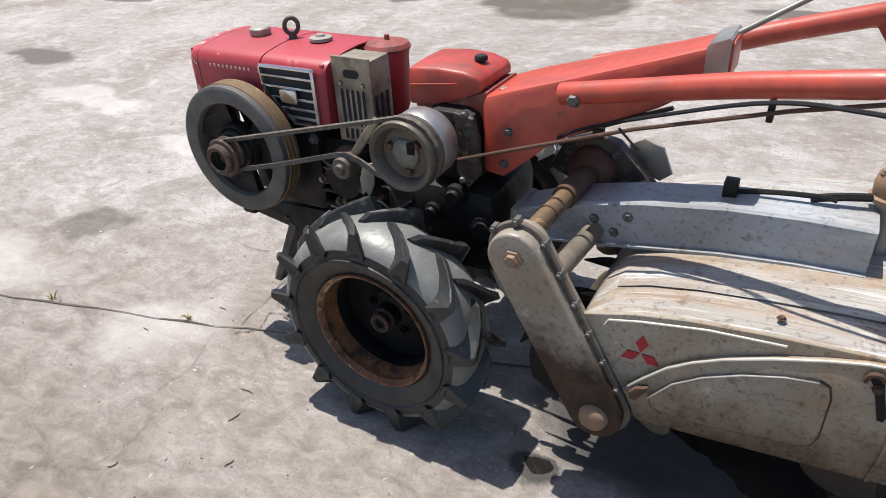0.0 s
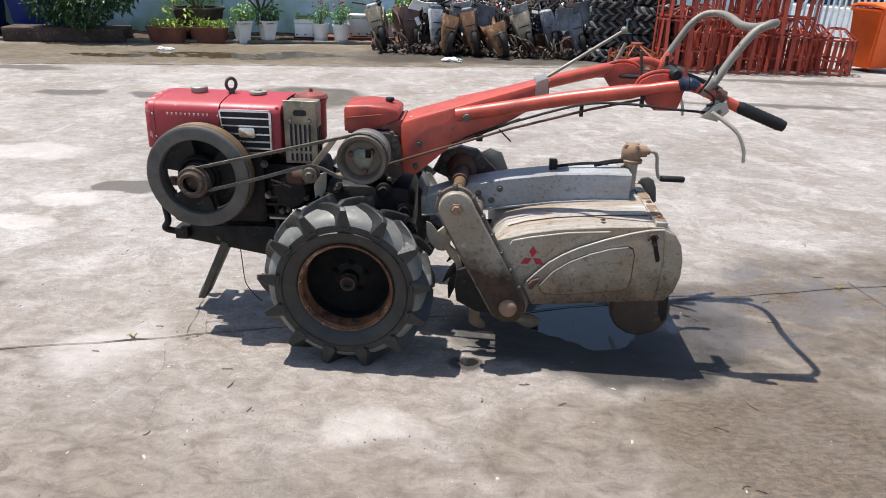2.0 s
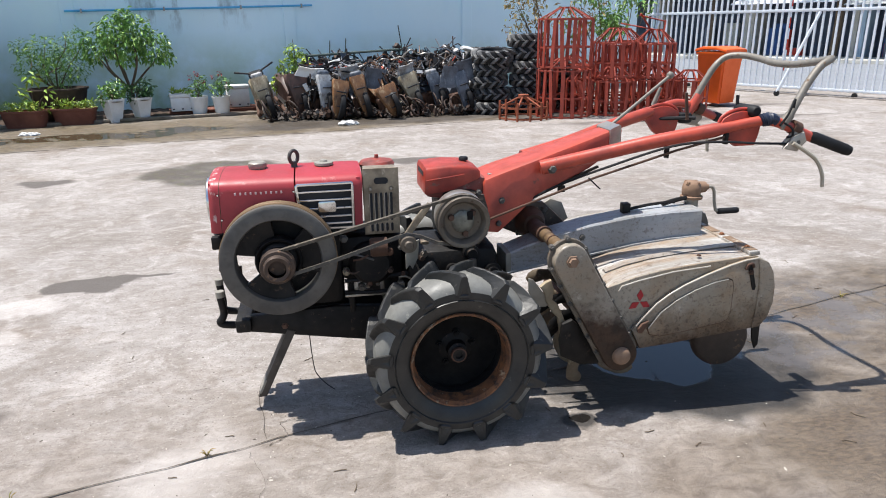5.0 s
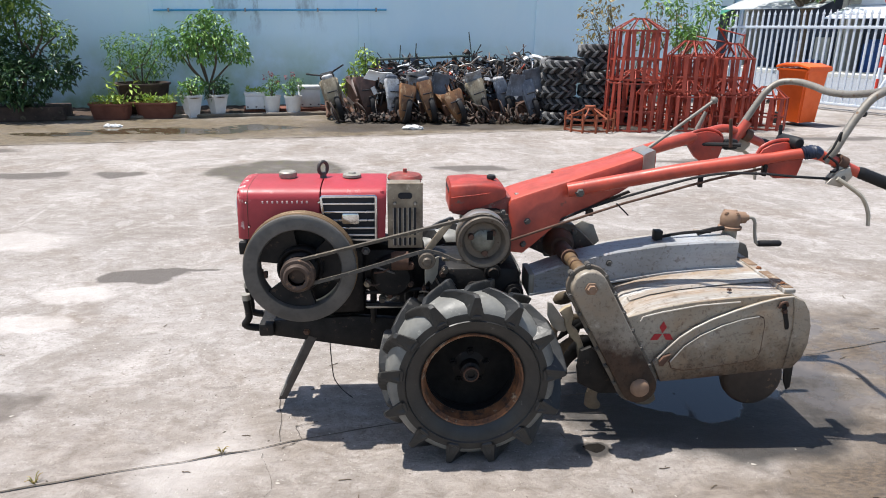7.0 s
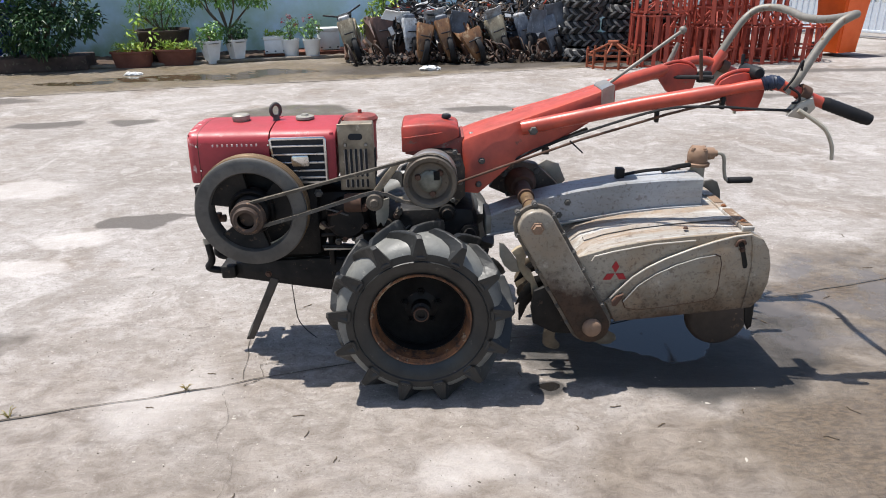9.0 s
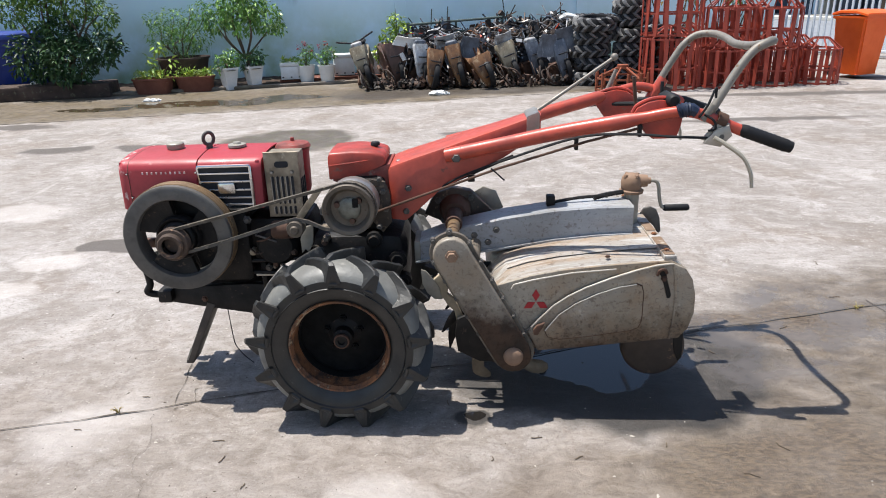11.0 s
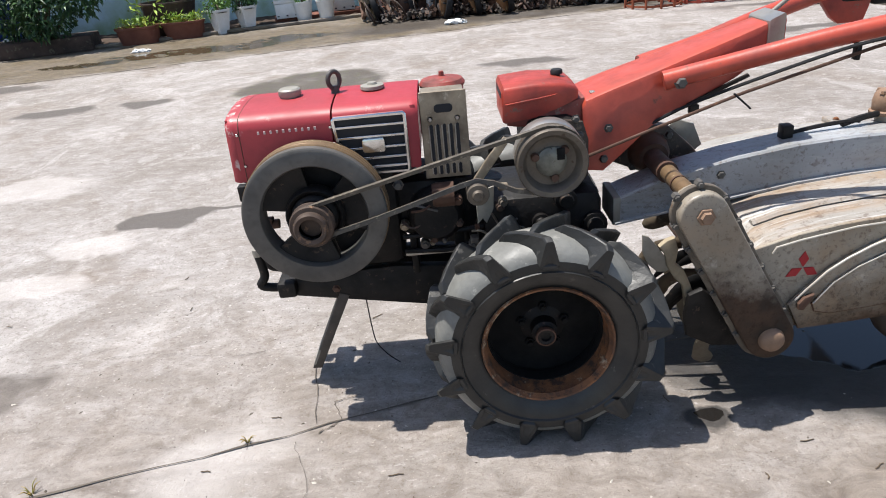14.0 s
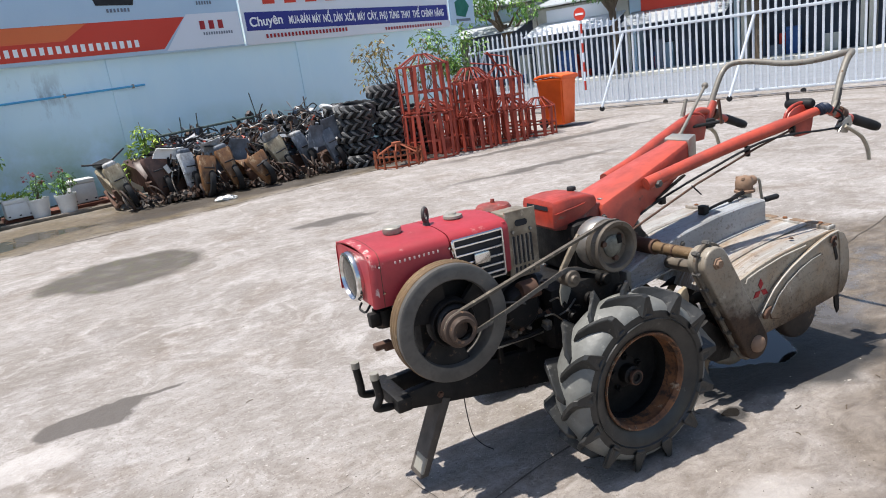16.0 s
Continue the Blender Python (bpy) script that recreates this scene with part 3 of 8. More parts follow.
def build_litter():
    """Flaked chips of concrete, grit and broken twigs on the slab."""
    rnd = random.Random(41)
    for name, count, label, mat in (("concrete_chips", 380, "pale flakes and grit scattered on the concrete", CHIP), ("dark_grit", 420, "dark crumbs of dirt scattered on the concrete", JOINT_DIRT)):
        verts, faces = [], []
        for k in range(count):
            x, y = (rnd.gauss(-0.5, 0.9), rnd.uniform(-1.1, 0.9)) if k % 3 else (rnd.uniform(-3.5, 3.2), rnd.uniform(-1.2, 3.5))
            r, h, a = 0.0019 * math.exp(rnd.gauss(0, 0.5)), rnd.uniform(0.0015, 0.004), rnd.uniform(0, 6.28)
            i = len(verts)
            long = rnd.uniform(0.7, 2.6)
            for q in range(5):
                b = q * 1.2566 + rnd.uniform(-0.3, 0.3)
                u, v = r * long * math.cos(b), r * math.sin(b)
                verts.append((x + u * math.cos(a) - v * math.sin(a), y + u * math.sin(a) + v * math.cos(a), 0.0))
            verts.append((x, y, h))
            faces += [(i + q, i + (q + 1) % 5, i + 5) for q in range(5)]
        me = bpy.data.meshes.new(name)
        me.from_pydata(verts, [], faces)
        me.materials.append(mat)
        tagged(new(name, me), label, "grit", kind="stuff")
    bm = bmesh.new()
    for k in range(46):
        x, y, a, L = rnd.uniform(-2.2, 2.4), rnd.uniform(-1.1, 1.6), rnd.uniform(0, 6.28), rnd.uniform(0.015, 0.05)
        p = Vector((x, y, 0.003))
        pts = []
        for q in range(4):
            pts.append(tuple(p))
            a += rnd.uniform(-0.7, 0.7)
            p = p + Vector((math.cos(a), math.sin(a), 0)) * L / 3
        tube(bm, pts, 0.0016, 5)
    tagged(part("twig_litter", bm, BARK), "broken dry twigs and stalks on the concrete", "litter", kind="stuff")
    # dry weeds rooted in the joint
    for x, seed in ((-1.42, 1), (-0.86, 2), (0.12, 3), (2.2, 4), (-2.6, 5)):
        y = -1.3 + (x + 6.5) * 0.248
        bm = bmesh.new()
        r2 = random.Random(seed)
        for k in range(9):
            a, L = r2.uniform(0, 6.28), r2.uniform(0.012, 0.034)
            tube(bm, smooth_path([(x + 0.004 * math.cos(a), y + 0.004 * math.sin(a), 0.0), (x + L * 0.5 * math.cos(a), y + L * 0.5 * math.sin(a), L * 0.7), (x + L * math.cos(a), y + L * math.sin(a), L * 0.8)], 3), [0.0016] * 5 + [0.001, 0.0006], 5)
        tagged(part("weed_tuft", bm, LEAF_DRY), "small dry weed rooted in the slab joint", "weed", "joint weeds", kind="stuff")
    # fine wandering cracks that run off the slab joints
    for pts, w in (([(-0.72, 0.08), (-0.66, -0.1), (-0.67, -0.2), (-0.58, -0.34), (-0.6, -0.5)], 0.0006), ([(-1.64, 0.58), (-1.32, 0.6), (-1.06, 0.55), (-0.78, 0.57)], 0.0014), ([(-0.66, 0.1), (-0.6, 0.16), (-0.62, 0.24), (-0.55, 0.27)], 0.0018), ([(0.95, -0.62), (1.0, -0.78), (0.98, -0.95)], 0.003), ([(1.1, -0.6), (1.13, -0.8)], 0.003)):
        bm = bmesh.new()
        last = None
        for p in smooth_path([(x, y, 0.0038) for x, y in pts], 7):
            p = p + Vector((rnd.uniform(-0.006, 0.006), rnd.uniform(-0.006, 0.006), 0))
            d = w * rnd.uniform(0.3, 1.4)
            two = (bm.verts.new(p + Vector((-d, d * 0.5, 0))), bm.verts.new(p + Vector((d, -d * 0.5, 0))))
            if last:
                bm.faces.new((last[0], last[1], two[1], two[0]))
            last = two
        tagged(part("crack", bm, JOINT_DIRT, smooth=False), "fine dark crack in the concrete", "crack", kind="structure")


CHIP = surface("pale_chip", rgb(176, 169, 159), rgb(144, 136, 125), None, rough=0.85)
build_ground()
build_wall()
build_litter()

# ---- the power tiller ----
MID = 0.46  # the middle of the machine across its width


def build_wheel(parent, y_out, side):
    """A drive wheel with its outer face at y_out; side is +1 when the machine lies behind that face."""
    c = (0, y_out, 0.304)
    bm = bmesh.new()
    prof = [(0.162, 0.014), (0.182, 0.001), (0.206, -0.012), (0.230, -0.017), (0.250, -0.0145), (0.264, -0.008), (0.278, 0.009), (0.287, 0.04), (0.290, 0.07), (0.287, 0.10), (0.278, 0.131), (0.264, 0.148), (0.250, 0.1545), (0.230, 0.157), (0.206, 0.152), (0.184, 0.139), (0.168, 0.126)]
    tread = [(r, h) for r, h in prof if r > 0.249]
    walls = [(r, side * h) for r, h in prof if r < 0.256]
    lathe(bm, walls[:5], c, sides=72)
    lathe(bm, walls[5:], c, sides=72)
    wheel = part("wheel", bm, TYRE, parent, "worn black lugged tractor tyre on a rusty rim")
    bm = bmesh.new()
    lathe(bm, [(r, side * h) for r, h in tread], c, sides=72)
    part("tread", bm, TREAD, wheel, "dusty grey tread between the bars")
    # raised ring on the side wall
    for r, h in ((0.224, -0.0165),):
        bm = bmesh.new()
        lathe(bm, [(r - 0.004, side * (h + 0.003)), (r, side * (h - 0.004)), (r + 0.004, side * (h + 0.003))], c, sides=72)
        part("sidewall_ring", bm, TYRE, wheel)
    # one slanting tread bar for each side, shared by all its turns
    def lug_mesh(flip):
        bm = bmesh.new()
        rows = [(-0.0165, 0.230, 0.238, 0.0, 0.006), (-0.0225, 0.236, 0.272, 0.0, 0.010), (-0.0225, 0.244, 0.306, -0.004, 0.013), (-0.012, 0.252, 0.3145, -0.02, 0.0145), (0.012, 0.264, 0.3145, -0.085, 0.0145), (0.040, 0.270, 0.315, -0.19, 0.0145), (0.066, 0.272, 0.312, -0.30, 0.0145), (0.080, 0.272, 0.296, -0.36, 0.012)]
        rings = []
        for h, r0, r1, turn, w in rows:
            if flip:
                h = 0.14 - h
            ring = []
            foot = max(1.1, 1.9 - 5 * abs(turn))
            for r, ww in ((r0, w * foot), (r0 + 0.4 * (r1 - r0), w * (0.45 + 0.5 * foot)), (r1 - 0.003, w * 0.74), (r1, w * 0.55), (r1, -w * 0.55), (r1 - 0.003, -w * 0.74), (r0 + 0.4 * (r1 - r0), -w * (0.45 + 0.5 * foot)), (r0, -w * foot)):
                a = turn + ww / r
                ring.append((r * math.sin(a), side * h, r * math.cos(a)))
            rings.append(ring)
        loft(bm, rings)
        bmesh.ops.recalc_face_normals(bm, faces=bm.faces)
        me = bpy.data.meshes.new("lug")
        bm.to_mesh(me)
        bm.free()
        me.materials.append(LUG)
        return me
    for flip in (False, True):
        me = lug_mesh(flip)
        for k in range(13):
            lug = new("lug", me)
            lug.parent = wheel
            lug.matrix_basis = Matrix.Translation(c) @ Matrix.Rotation(2 * math.pi * (k + (0.5 if flip else 0.0)) / 13 + 0.02, 4, 'Y')
    bm = bmesh.new()
    rim = [(0.170, -0.001), (0.172, 0.005), (0.168, 0.012), (0.166, 0.022), (0.162, 0.042), (0.157, 0.068), (0.153, 0.068), (0.156, 0.050), (0.157, 0.032), (0.159, 0.022), (0.157, 0.014), (0.161, 0.007), (0.165, 0.000)]
    lathe(bm, [(r, side * h) for r, h in rim], c, sides=64, closed=True)
    part("rim", bm, RIM_RUST, wheel, "rusty steel rim")
    # barrel, disc and bolts are painted black where the rim's depth is shaded
    bm = bmesh.new()
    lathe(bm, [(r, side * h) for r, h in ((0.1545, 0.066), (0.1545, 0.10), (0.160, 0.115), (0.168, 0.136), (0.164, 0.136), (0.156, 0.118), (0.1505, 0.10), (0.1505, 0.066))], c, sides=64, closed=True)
    part("rim_barrel", bm, RECESS_BLACK, wheel, "inner rim barrel, painted black for the shade in the rim")
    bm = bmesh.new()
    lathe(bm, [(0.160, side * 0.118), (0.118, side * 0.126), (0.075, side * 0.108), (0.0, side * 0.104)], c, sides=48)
    part("wheel_disc", bm, RECESS_BLACK, wheel, "wheel disc painted near black for the shade in the rim")
    bm = bmesh.new()
    lathe(bm, [(0.0, side * 0.052), (0.013, side * 0.052), (0.014, side * 0.044), (0.021, side * 0.042), (0.024, side * 0.046), (0.026, side * 0.06), (0.034, side * 0.066), (0.036, side * 0.096), (0.06, side * 0.108)], c, sides=24)
    part("hub", bm, GREASE, wheel, "greasy wheel hub with rubbed edges")
    bm = bmesh.new()
    lathe(bm, [(0.0225, side * 0.041), (0.0265, side * 0.042), (0.0275, side * 0.050), (0.022, side * 0.050)], c, sides=20, closed=True)
    part("hub_ring", bm, RUST_DARK, wheel)
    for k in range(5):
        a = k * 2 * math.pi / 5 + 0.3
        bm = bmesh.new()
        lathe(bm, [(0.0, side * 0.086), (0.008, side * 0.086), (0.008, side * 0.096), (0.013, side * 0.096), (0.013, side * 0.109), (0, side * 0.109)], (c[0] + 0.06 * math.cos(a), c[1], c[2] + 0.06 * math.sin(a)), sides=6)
        part("wheel_bolt", bm, RECESS_BLACK, wheel)


def rim_material():
    """Flaking rust: orange, dark brown and a few cream patches."""
    n = Nodes("rim_rust")
    color = n.mix(n.ramp(n.noise(9, 6.0, 0.65), 0.36, 0.62), rgb(130, 84, 50), rgb(76, 50, 34))
    color = n.mix(n.ramp(n.noise(26, 7.0, 0.74), 0.47, 0.6, 0, 0.9), color, rgb(44, 33, 27))
    color = n.mix(n.ramp(n.noise(11, 7.0, 0.74), 0.555, 0.64, 0, 0.9), color, rgb(178, 160, 134))
    n.bump(n.noise(60, 5.0, 0.7), 0.5, 0.004)
    return n.finish(color, 0.7)


RIM_RUST = rim_material()


def build_engine(m):
    # bonnet
    prof = [(0.305, 0.712), (0.305, 0.850), (0.309, 0.868), (0.322, 0.881), (0.345, 0.887), (0.40, 0.8945), (MID, 0.897), (0.52, 0.8945), (0.575, 0.887), (0.598, 0.881), (0.611, 0.868), (0.615, 0.850), (0.615, 0.712)]
    inner = [(0.309, 0.712), (0.309, 0.85), (0.313, 0.865), (0.324, 0.877), (0.345, 0.883), (0.40, 0.8905), (MID, 0.893), (0.52, 0.8905), (0.575, 0.883), (0.596, 0.877), (0.607, 0.865), (0.611, 0.85), (0.611, 0.712)]

    def shell(bm, xs):
        rings = []
        for x, squeeze in xs:
            rings.append([(x + (0.897 - z) * -0.03, MID + (y - MID) * squeeze, 0.80 + (z - 0.80) * (0.5 + squeeze / 2)) for y, z in prof + inner[::-1]])
        loft(bm, rings)
    bm = bmesh.new()
    shell(bm, [(-0.786, 0.955), (-0.779, 0.985), (-0.765, 1.0), (-0.508, 1.0)])
    hood = part("hood_front", bm, HOOD_RED, m, "faded red sheet metal bonnet")
    bm = bmesh.new()
    shell(bm, [(-0.7845, 0.966), (-0.7785, 0.990), (-0.770, 1.0025), (-0.764, 1.0015)])
    part("worn_front_edge", bm, SCUFFED_RED, hood, "front edge of the bonnet rubbed pale")
    bm = bmesh.new()
    shell(bm, [(-0.7515, 1.004), (-0.7495, 1.004)])
    part("hood_seam", bm, RUST_DARK, hood)
    bm = bmesh.new()
    shell(bm, [(-0.503, 1.0), (-0.30, 1.0), (-0.287, 0.99), (-0.280, 0.965)])
    hood2 = part("hood_rear", bm, HOOD_RED, m, "faded red sheet metal tank cover")
    bm = bmesh.new()
    slab(bm, [(-0.785, 0.715), (-0.785, 0.88), (-0.781, 0.88), (-0.781, 0.715)], 0.318, 0.602)
    part("front_panel", bm, HOOD_RED, hood)
    bm = bmesh.new()
    box(bm, -0.302, -0.288, 0.312, 0.608, 0.705, 0.88, 0.004)
    part("rear_panel", bm, HOOD_RED, hood2)
    # headlamp
    bm = bmesh.new()
    lathe(bm, [(0.078, -0.770), (0.083, -0.782), (0.084, -0.796), (0.081, -0.806), (0.074, -0.809), (0.069, -0.798)], (0, MID, 0.79), 'X', 40)
    lamp = part("headlamp", bm, CHROME, hood, "chrome headlamp ring")
    bm = bmesh.new()
    lathe(bm, [(0.072, -0.798), (0.06, -0.803), (0.035, -0.806), (0.0, -0.807)], (0, MID, 0.79), 'X', 40)
    part("lamp_glass", bm, LENS, hood, "dull dark lamp glass")
    # caps and lifting ring
    bm = bmesh.new()
    lathe(bm, [(0, 0.024), (0.026, 0.024), (0.031, 0.020), (0.032, 0.008), (0.028, 0.0), (0, 0.0)], (-0.634, MID, 0.896), 'Z', 28)
    part("filler_cap", bm, MUD_GREY, hood, "dull metal filler cap")
    bm = bmesh.new()
    lathe(bm, [(0, 0.020), (0.012, 0.020), (0.015, 0.014), (0.033, 0.012), (0.034, 0.004), (0.028, 0.0), (0, 0.0)], (-0.405, MID, 0.896), 'Z', 12)
    part("tank_cap", bm, MUD_GREY, hood2, "dull metal fuel cap")
    bm = bmesh.new()
    eye_c, eye_u = Vector((-0.508, MID, 0.931)), Vector((0.72, 0.69, 0))
    eye_n = eye_u.cross(Vector((0, 0, 1)))
    vs = []
    for k in range(28):
        a = 2 * math.pi * k / 28
        out = eye_u * math.cos(a) + Vector((0, 0, math.sin(a)))
        mid_p = eye_c + eye_u * 0.0195 * math.cos(a) + Vector((0, 0, 0.0225 * math.sin(a)))
        vs.append([bm.verts.new(mid_p + 0.0066 * (math.cos(b) * out + math.sin(b) * eye_n)) for b in [2 * math.pi * j / 10 for j in range(10)]])
    for i in range(28):
        for j in range(10):
            bm.faces.new((vs[i][j], vs[i][(j + 1) % 10], vs[(i + 1) % 28][(j + 1) % 10], vs[(i + 1) % 28][j]))
    lathe(bm, [(0, 0.022), (0.010, 0.022), (0.012, 0.004), (0.017, 0.0), (0, 0)], (-0.508, MID, 0.894), 'Z', 16)
    part("lifting_ring", bm, RING_IRON, m, "dark iron lifting eye")
    # brand letters become plain bars
    for i in range(10):
        bm = bmesh.new()
        x = -0.704 + i * 0.0166
        box(bm, x, x + 0.0058, 0.3035, 0.3055, 0.8385, 0.847, 0.0006, 1)
        part("letter_bar", bm, LETTER, hood)
    for x, z in ((-0.757, 0.842), (-0.752, 0.757), (-0.512, 0.842)):
        bm = bmesh.new()
        bolt(bm, x, 0.305, z, 0.004, 0.004)
        part("hood_screw", bm, CHROME, hood)
    # grille
    edge = [(-0.500, 0.868), (-0.318, 0.869), (-0.312, 0.862), (-0.313, 0.712), (-0.320, 0.704), (-0.404, 0.705), (-0.502, 0.800), (-0.507, 0.860)]

    def inset(points, d):
        out = []
        n = len(points)
        for i in range(n):
            a, b, c = (Vector(points[(i + k) % n]) for k in (-1, 0, 1))
            n1, n2 = (b - a).normalized(), (c - b).normalized()
            n1, n2 = Vector((n1.y, -n1.x)), Vector((n2.y, -n2.x))
            w = (n1 + n2).normalized()
            out.append(tuple(b + w * d / max(0.4, w.dot(n1))))
        return out
    hole = inset(edge, 0.010)
    bm = bmesh.new()
    rings = []
    for y, pts in ((0.304, edge), (0.296, edge), (0.293, inset(edge, 0.003)), (0.293, inset(edge, 0.008)), (0.300, hole)):
        rings.append([(x, y, z) for x, z in pts])
    loft(bm, rings, caps=False)
    grille = part("grille", bm, CHROME, hood2, "dull chrome grille frame")
    bm = bmesh.new()
    slab(bm, inset(edge, 0.006), 0.3025, 0.304)
    part("grille_mesh", bm, GRILLE_DARK, grille, "dark mesh behind the bars")
    for z in (0.838, 0.809, 0.779, 0.751, 0.726):
        x0 = -0.502 if z > 0.80 else -0.502 + (0.80 - z) * 1.03 + 0.006
        bm = bmesh.new()
        box(bm, x0, -0.316, 0.295, 0.301, z - 0.0035, z + 0.0035, 0.0012, 1)
        part("grille_bar", bm, CHROME, grille)
    bm = bmesh.new()
    slab(bm, [(-0.430, 0.768), (-0.378, 0.768), (-0.374, 0.774), (-0.374, 0.800), (-0.378, 0.806), (-0.430, 0.806), (-0.434, 0.800), (-0.434, 0.774)], 0.286, 0.296, 0.003)
    part("badge", bm, CHROME, grille, "small blank metal badge")
    # engine block and its greasy clutter
    bm = bmesh.new()
    box(bm, -0.645, -0.36, 0.33, 0.59, 0.41, 0.715, 0.03)
    box(bm, -0.38, -0.14, 0.35, 0.57, 0.485, 0.66, 0.035)
    box(bm, -0.345, -0.325, 0.36, 0.55, 0.36, 0.50, 0.004)
    box(bm, -0.215, -0.185, 0.37, 0.55, 0.36, 0.50, 0.004)
    block = part("engine_block", bm, GREASE, m, "oily black engine block")
    bm = bmesh.new()
    lathe(bm, [(0, -0.05), (0.06, -0.05), (0.075, -0.035), (0.08, 0.0), (0, 0)], (-0.26, 0.35, 0.56), 'Y', 24)
    part("crank_cover", bm, GREASE, block)
    for z0, z1 in ((0.50, 0.505), (0.455, 0.452)):
        bm = bmesh.new()
        tube(bm, [(-0.36, 0.325, z0), (-0.24, 0.32, z1), (-0.13, 0.33, z1 + 0.006)], 0.008, 8)
        part("fuel_line", bm, GREASE, block)
    bm = bmesh.new()
    tube(bm, smooth_path([(-0.33, 0.32, 0.60), (-0.27, 0.315, 0.585), (-0.22, 0.32, 0.60), (-0.185, 0.32, 0.65)]), 0.006, 8)
    part("oil_pipe", bm, GREASE, block)
    bm = bmesh.new()
    lathe(bm, [(0, -0.03), (0.03, -0.03), (0.034, -0.02), (0.034, 0.03), (0, 0.03)], (-0.235, 0.31, 0.625), 'X', 20)
    part("oil_filter", bm, RUST_DARK, block)
    bm = bmesh.new()
    box(bm, -0.36, -0.16, 0.34, 0.36, 0.43, 0.44, 0.003)
    part("step_plate", bm, BARE, block)
    bm = bmesh.new()
    bolt(bm, -0.355, 0.31, 0.663, 0.012, 0.012)
    part("block_bolt", bm, IRON, block)
    # small fittings, pipes and nuts on the greasy flank of the engine
    rnd = random.Random(19)
    for k in range(26):
        x, z = rnd.uniform(-0.36, -0.06), rnd.uniform(0.46, 0.66)
        y = 0.327 - rnd.uniform(0.0, 0.03)
        bm = bmesh.new()
        q = k % 4
        if q == 0:
            bolt(bm, x, y, z, rnd.uniform(0.006, 0.011), rnd.uniform(0.008, 0.016))
        elif q == 1:
            tube(bm, smooth_path([(x, y, z), (x + 0.03, y - 0.012, z + rnd.uniform(-0.02, 0.02)), (x + rnd.uniform(0.05, 0.09), y - 0.006, z + rnd.uniform(-0.06, 0.06))]), 0.0034, 6)
        elif q == 2:
            box(bm, x, x + rnd.uniform(0.012, 0.03), y - 0.012, y + 0.02, z, z + rnd.uniform(0.01, 0.025), 0.003, 1)
        else:
            lathe(bm, [(0, -0.016), (0.008, -0.016), (0.009, -0.008), (0.013, -0.007), (0.013, 0.02), (0, 0.02)], (x, y, z), 'Y', 10)
        part(("nut", "thin_pipe", "bracket", "plug")[q], bm, (IRON, GUARD, RUST_DARK, LOWER_TUBE, PULLEY_RUST)[k % 5], block)
    # light pump hanging below the lamp
    bm = bmesh.new()
    box(bm, -0.80, -0.765, 0.335, 0.365, 0.645, 0.69, 0.004)
    lathe(bm, [(0, 0.0), (0.028, 0.0), (0.032, 0.012), (0.032, 0.06), (0, 0.06)], (-0.745, 0.37, 0.63), 'Z', 20)
    part("front_pump", bm, GREASE, block, "black fuel bowl under the bonnet")
    bm = bmesh.new()
    box(bm, -0.79, -0.73, 0.36, 0.39, 0.555, 0.575, 0.004)
    lathe(bm, [(0, -0.02), (0.014, -0.02), (0.014, 0.02), (0, 0.02)], (-0.735, 0.375, 0.555), 'X', 14)
    part("front_bracket", bm, RUST_DARK, block)
    bm = bmesh.new()
    tube(bm, smooth_path([(-0.785, 0.44, 0.70), (-0.80, 0.42, 0.69), (-0.79, 0.40, 0.68), (-0.77, 0.40, 0.70)]), 0.004, 6)
    part("lamp_wire", bm, BLACK_RUBBER, block)
    # flywheel
    fc = (-0.574, 0.0, 0.630)
    bm = bmesh.new()
    lathe(bm, [(0.139, 0.214), (0.143, 0.208), (0.184, 0.205), (0.190, 0.209), (0.1905, 0.214), (0.1905, 0.272), (0.186, 0.278), (0.145, 0.278), (0.139, 0.272)], fc, sides=96, closed=True)
    fly = part("flywheel", bm, IRON, m, "worn dark iron flywheel")
    bm = bmesh.new()
    lathe(bm, [(0.1905, 0.226), (0.1935, 0.228), (0.1935, 0.238), (0.191, 0.241), (0.1935, 0.244), (0.1935, 0.254), (0.191, 0.257), (0.1935, 0.26), (0.1935, 0.270), (0.1905, 0.272)], fc, sides=96)
    part("flywheel_rim", bm, RIM_TAN, fly, "rusty brown outer edge")
    bm = bmesh.new()
    lathe(bm, [(0.0, 0.205), (0.052, 0.205), (0.060, 0.212), (0.062, 0.222), (0.068, 0.214), (0.074, 0.212), (0.078, 0.218), (0.080, 0.250), (0.0, 0.25)], fc, sides=48)
    part("flywheel_boss", bm, GREASE, fly, "greasy grooved flywheel boss")
    bm = bmesh.new()
    arc = [radians(-75 + 11.5 * k) for k in range(17)]
    slab(bm, [(fc[0] + 0.152 * math.cos(a), fc[2] + 0.152 * math.sin(a)) for a in arc] + [(fc[0] + 0.04 * math.cos(a), fc[2] + 0.04 * math.sin(a)) for a in arc[::-1]], 0.286, 0.294, 0.002, 1)
    part("fan_shroud", bm, GREASE, m, "oily dark plate behind the flywheel")
    for k in range(3):
        a0 = radians(217 + 120 * k)
        bm = bmesh.new()
        rings = []
        for i in range(13):
            a = a0 + radians(72) * i / 12
            rings.append([(fc[0] + r * math.cos(a), y, fc[2] + r * math.sin(a)) for r, y in ((0.074, 0.236), (0.142, 0.226), (0.142, 0.250), (0.074, 0.254))])
        loft(bm, rings)
        part("flywheel_web", bm, GREASE, fly)
    bm = bmesh.new()
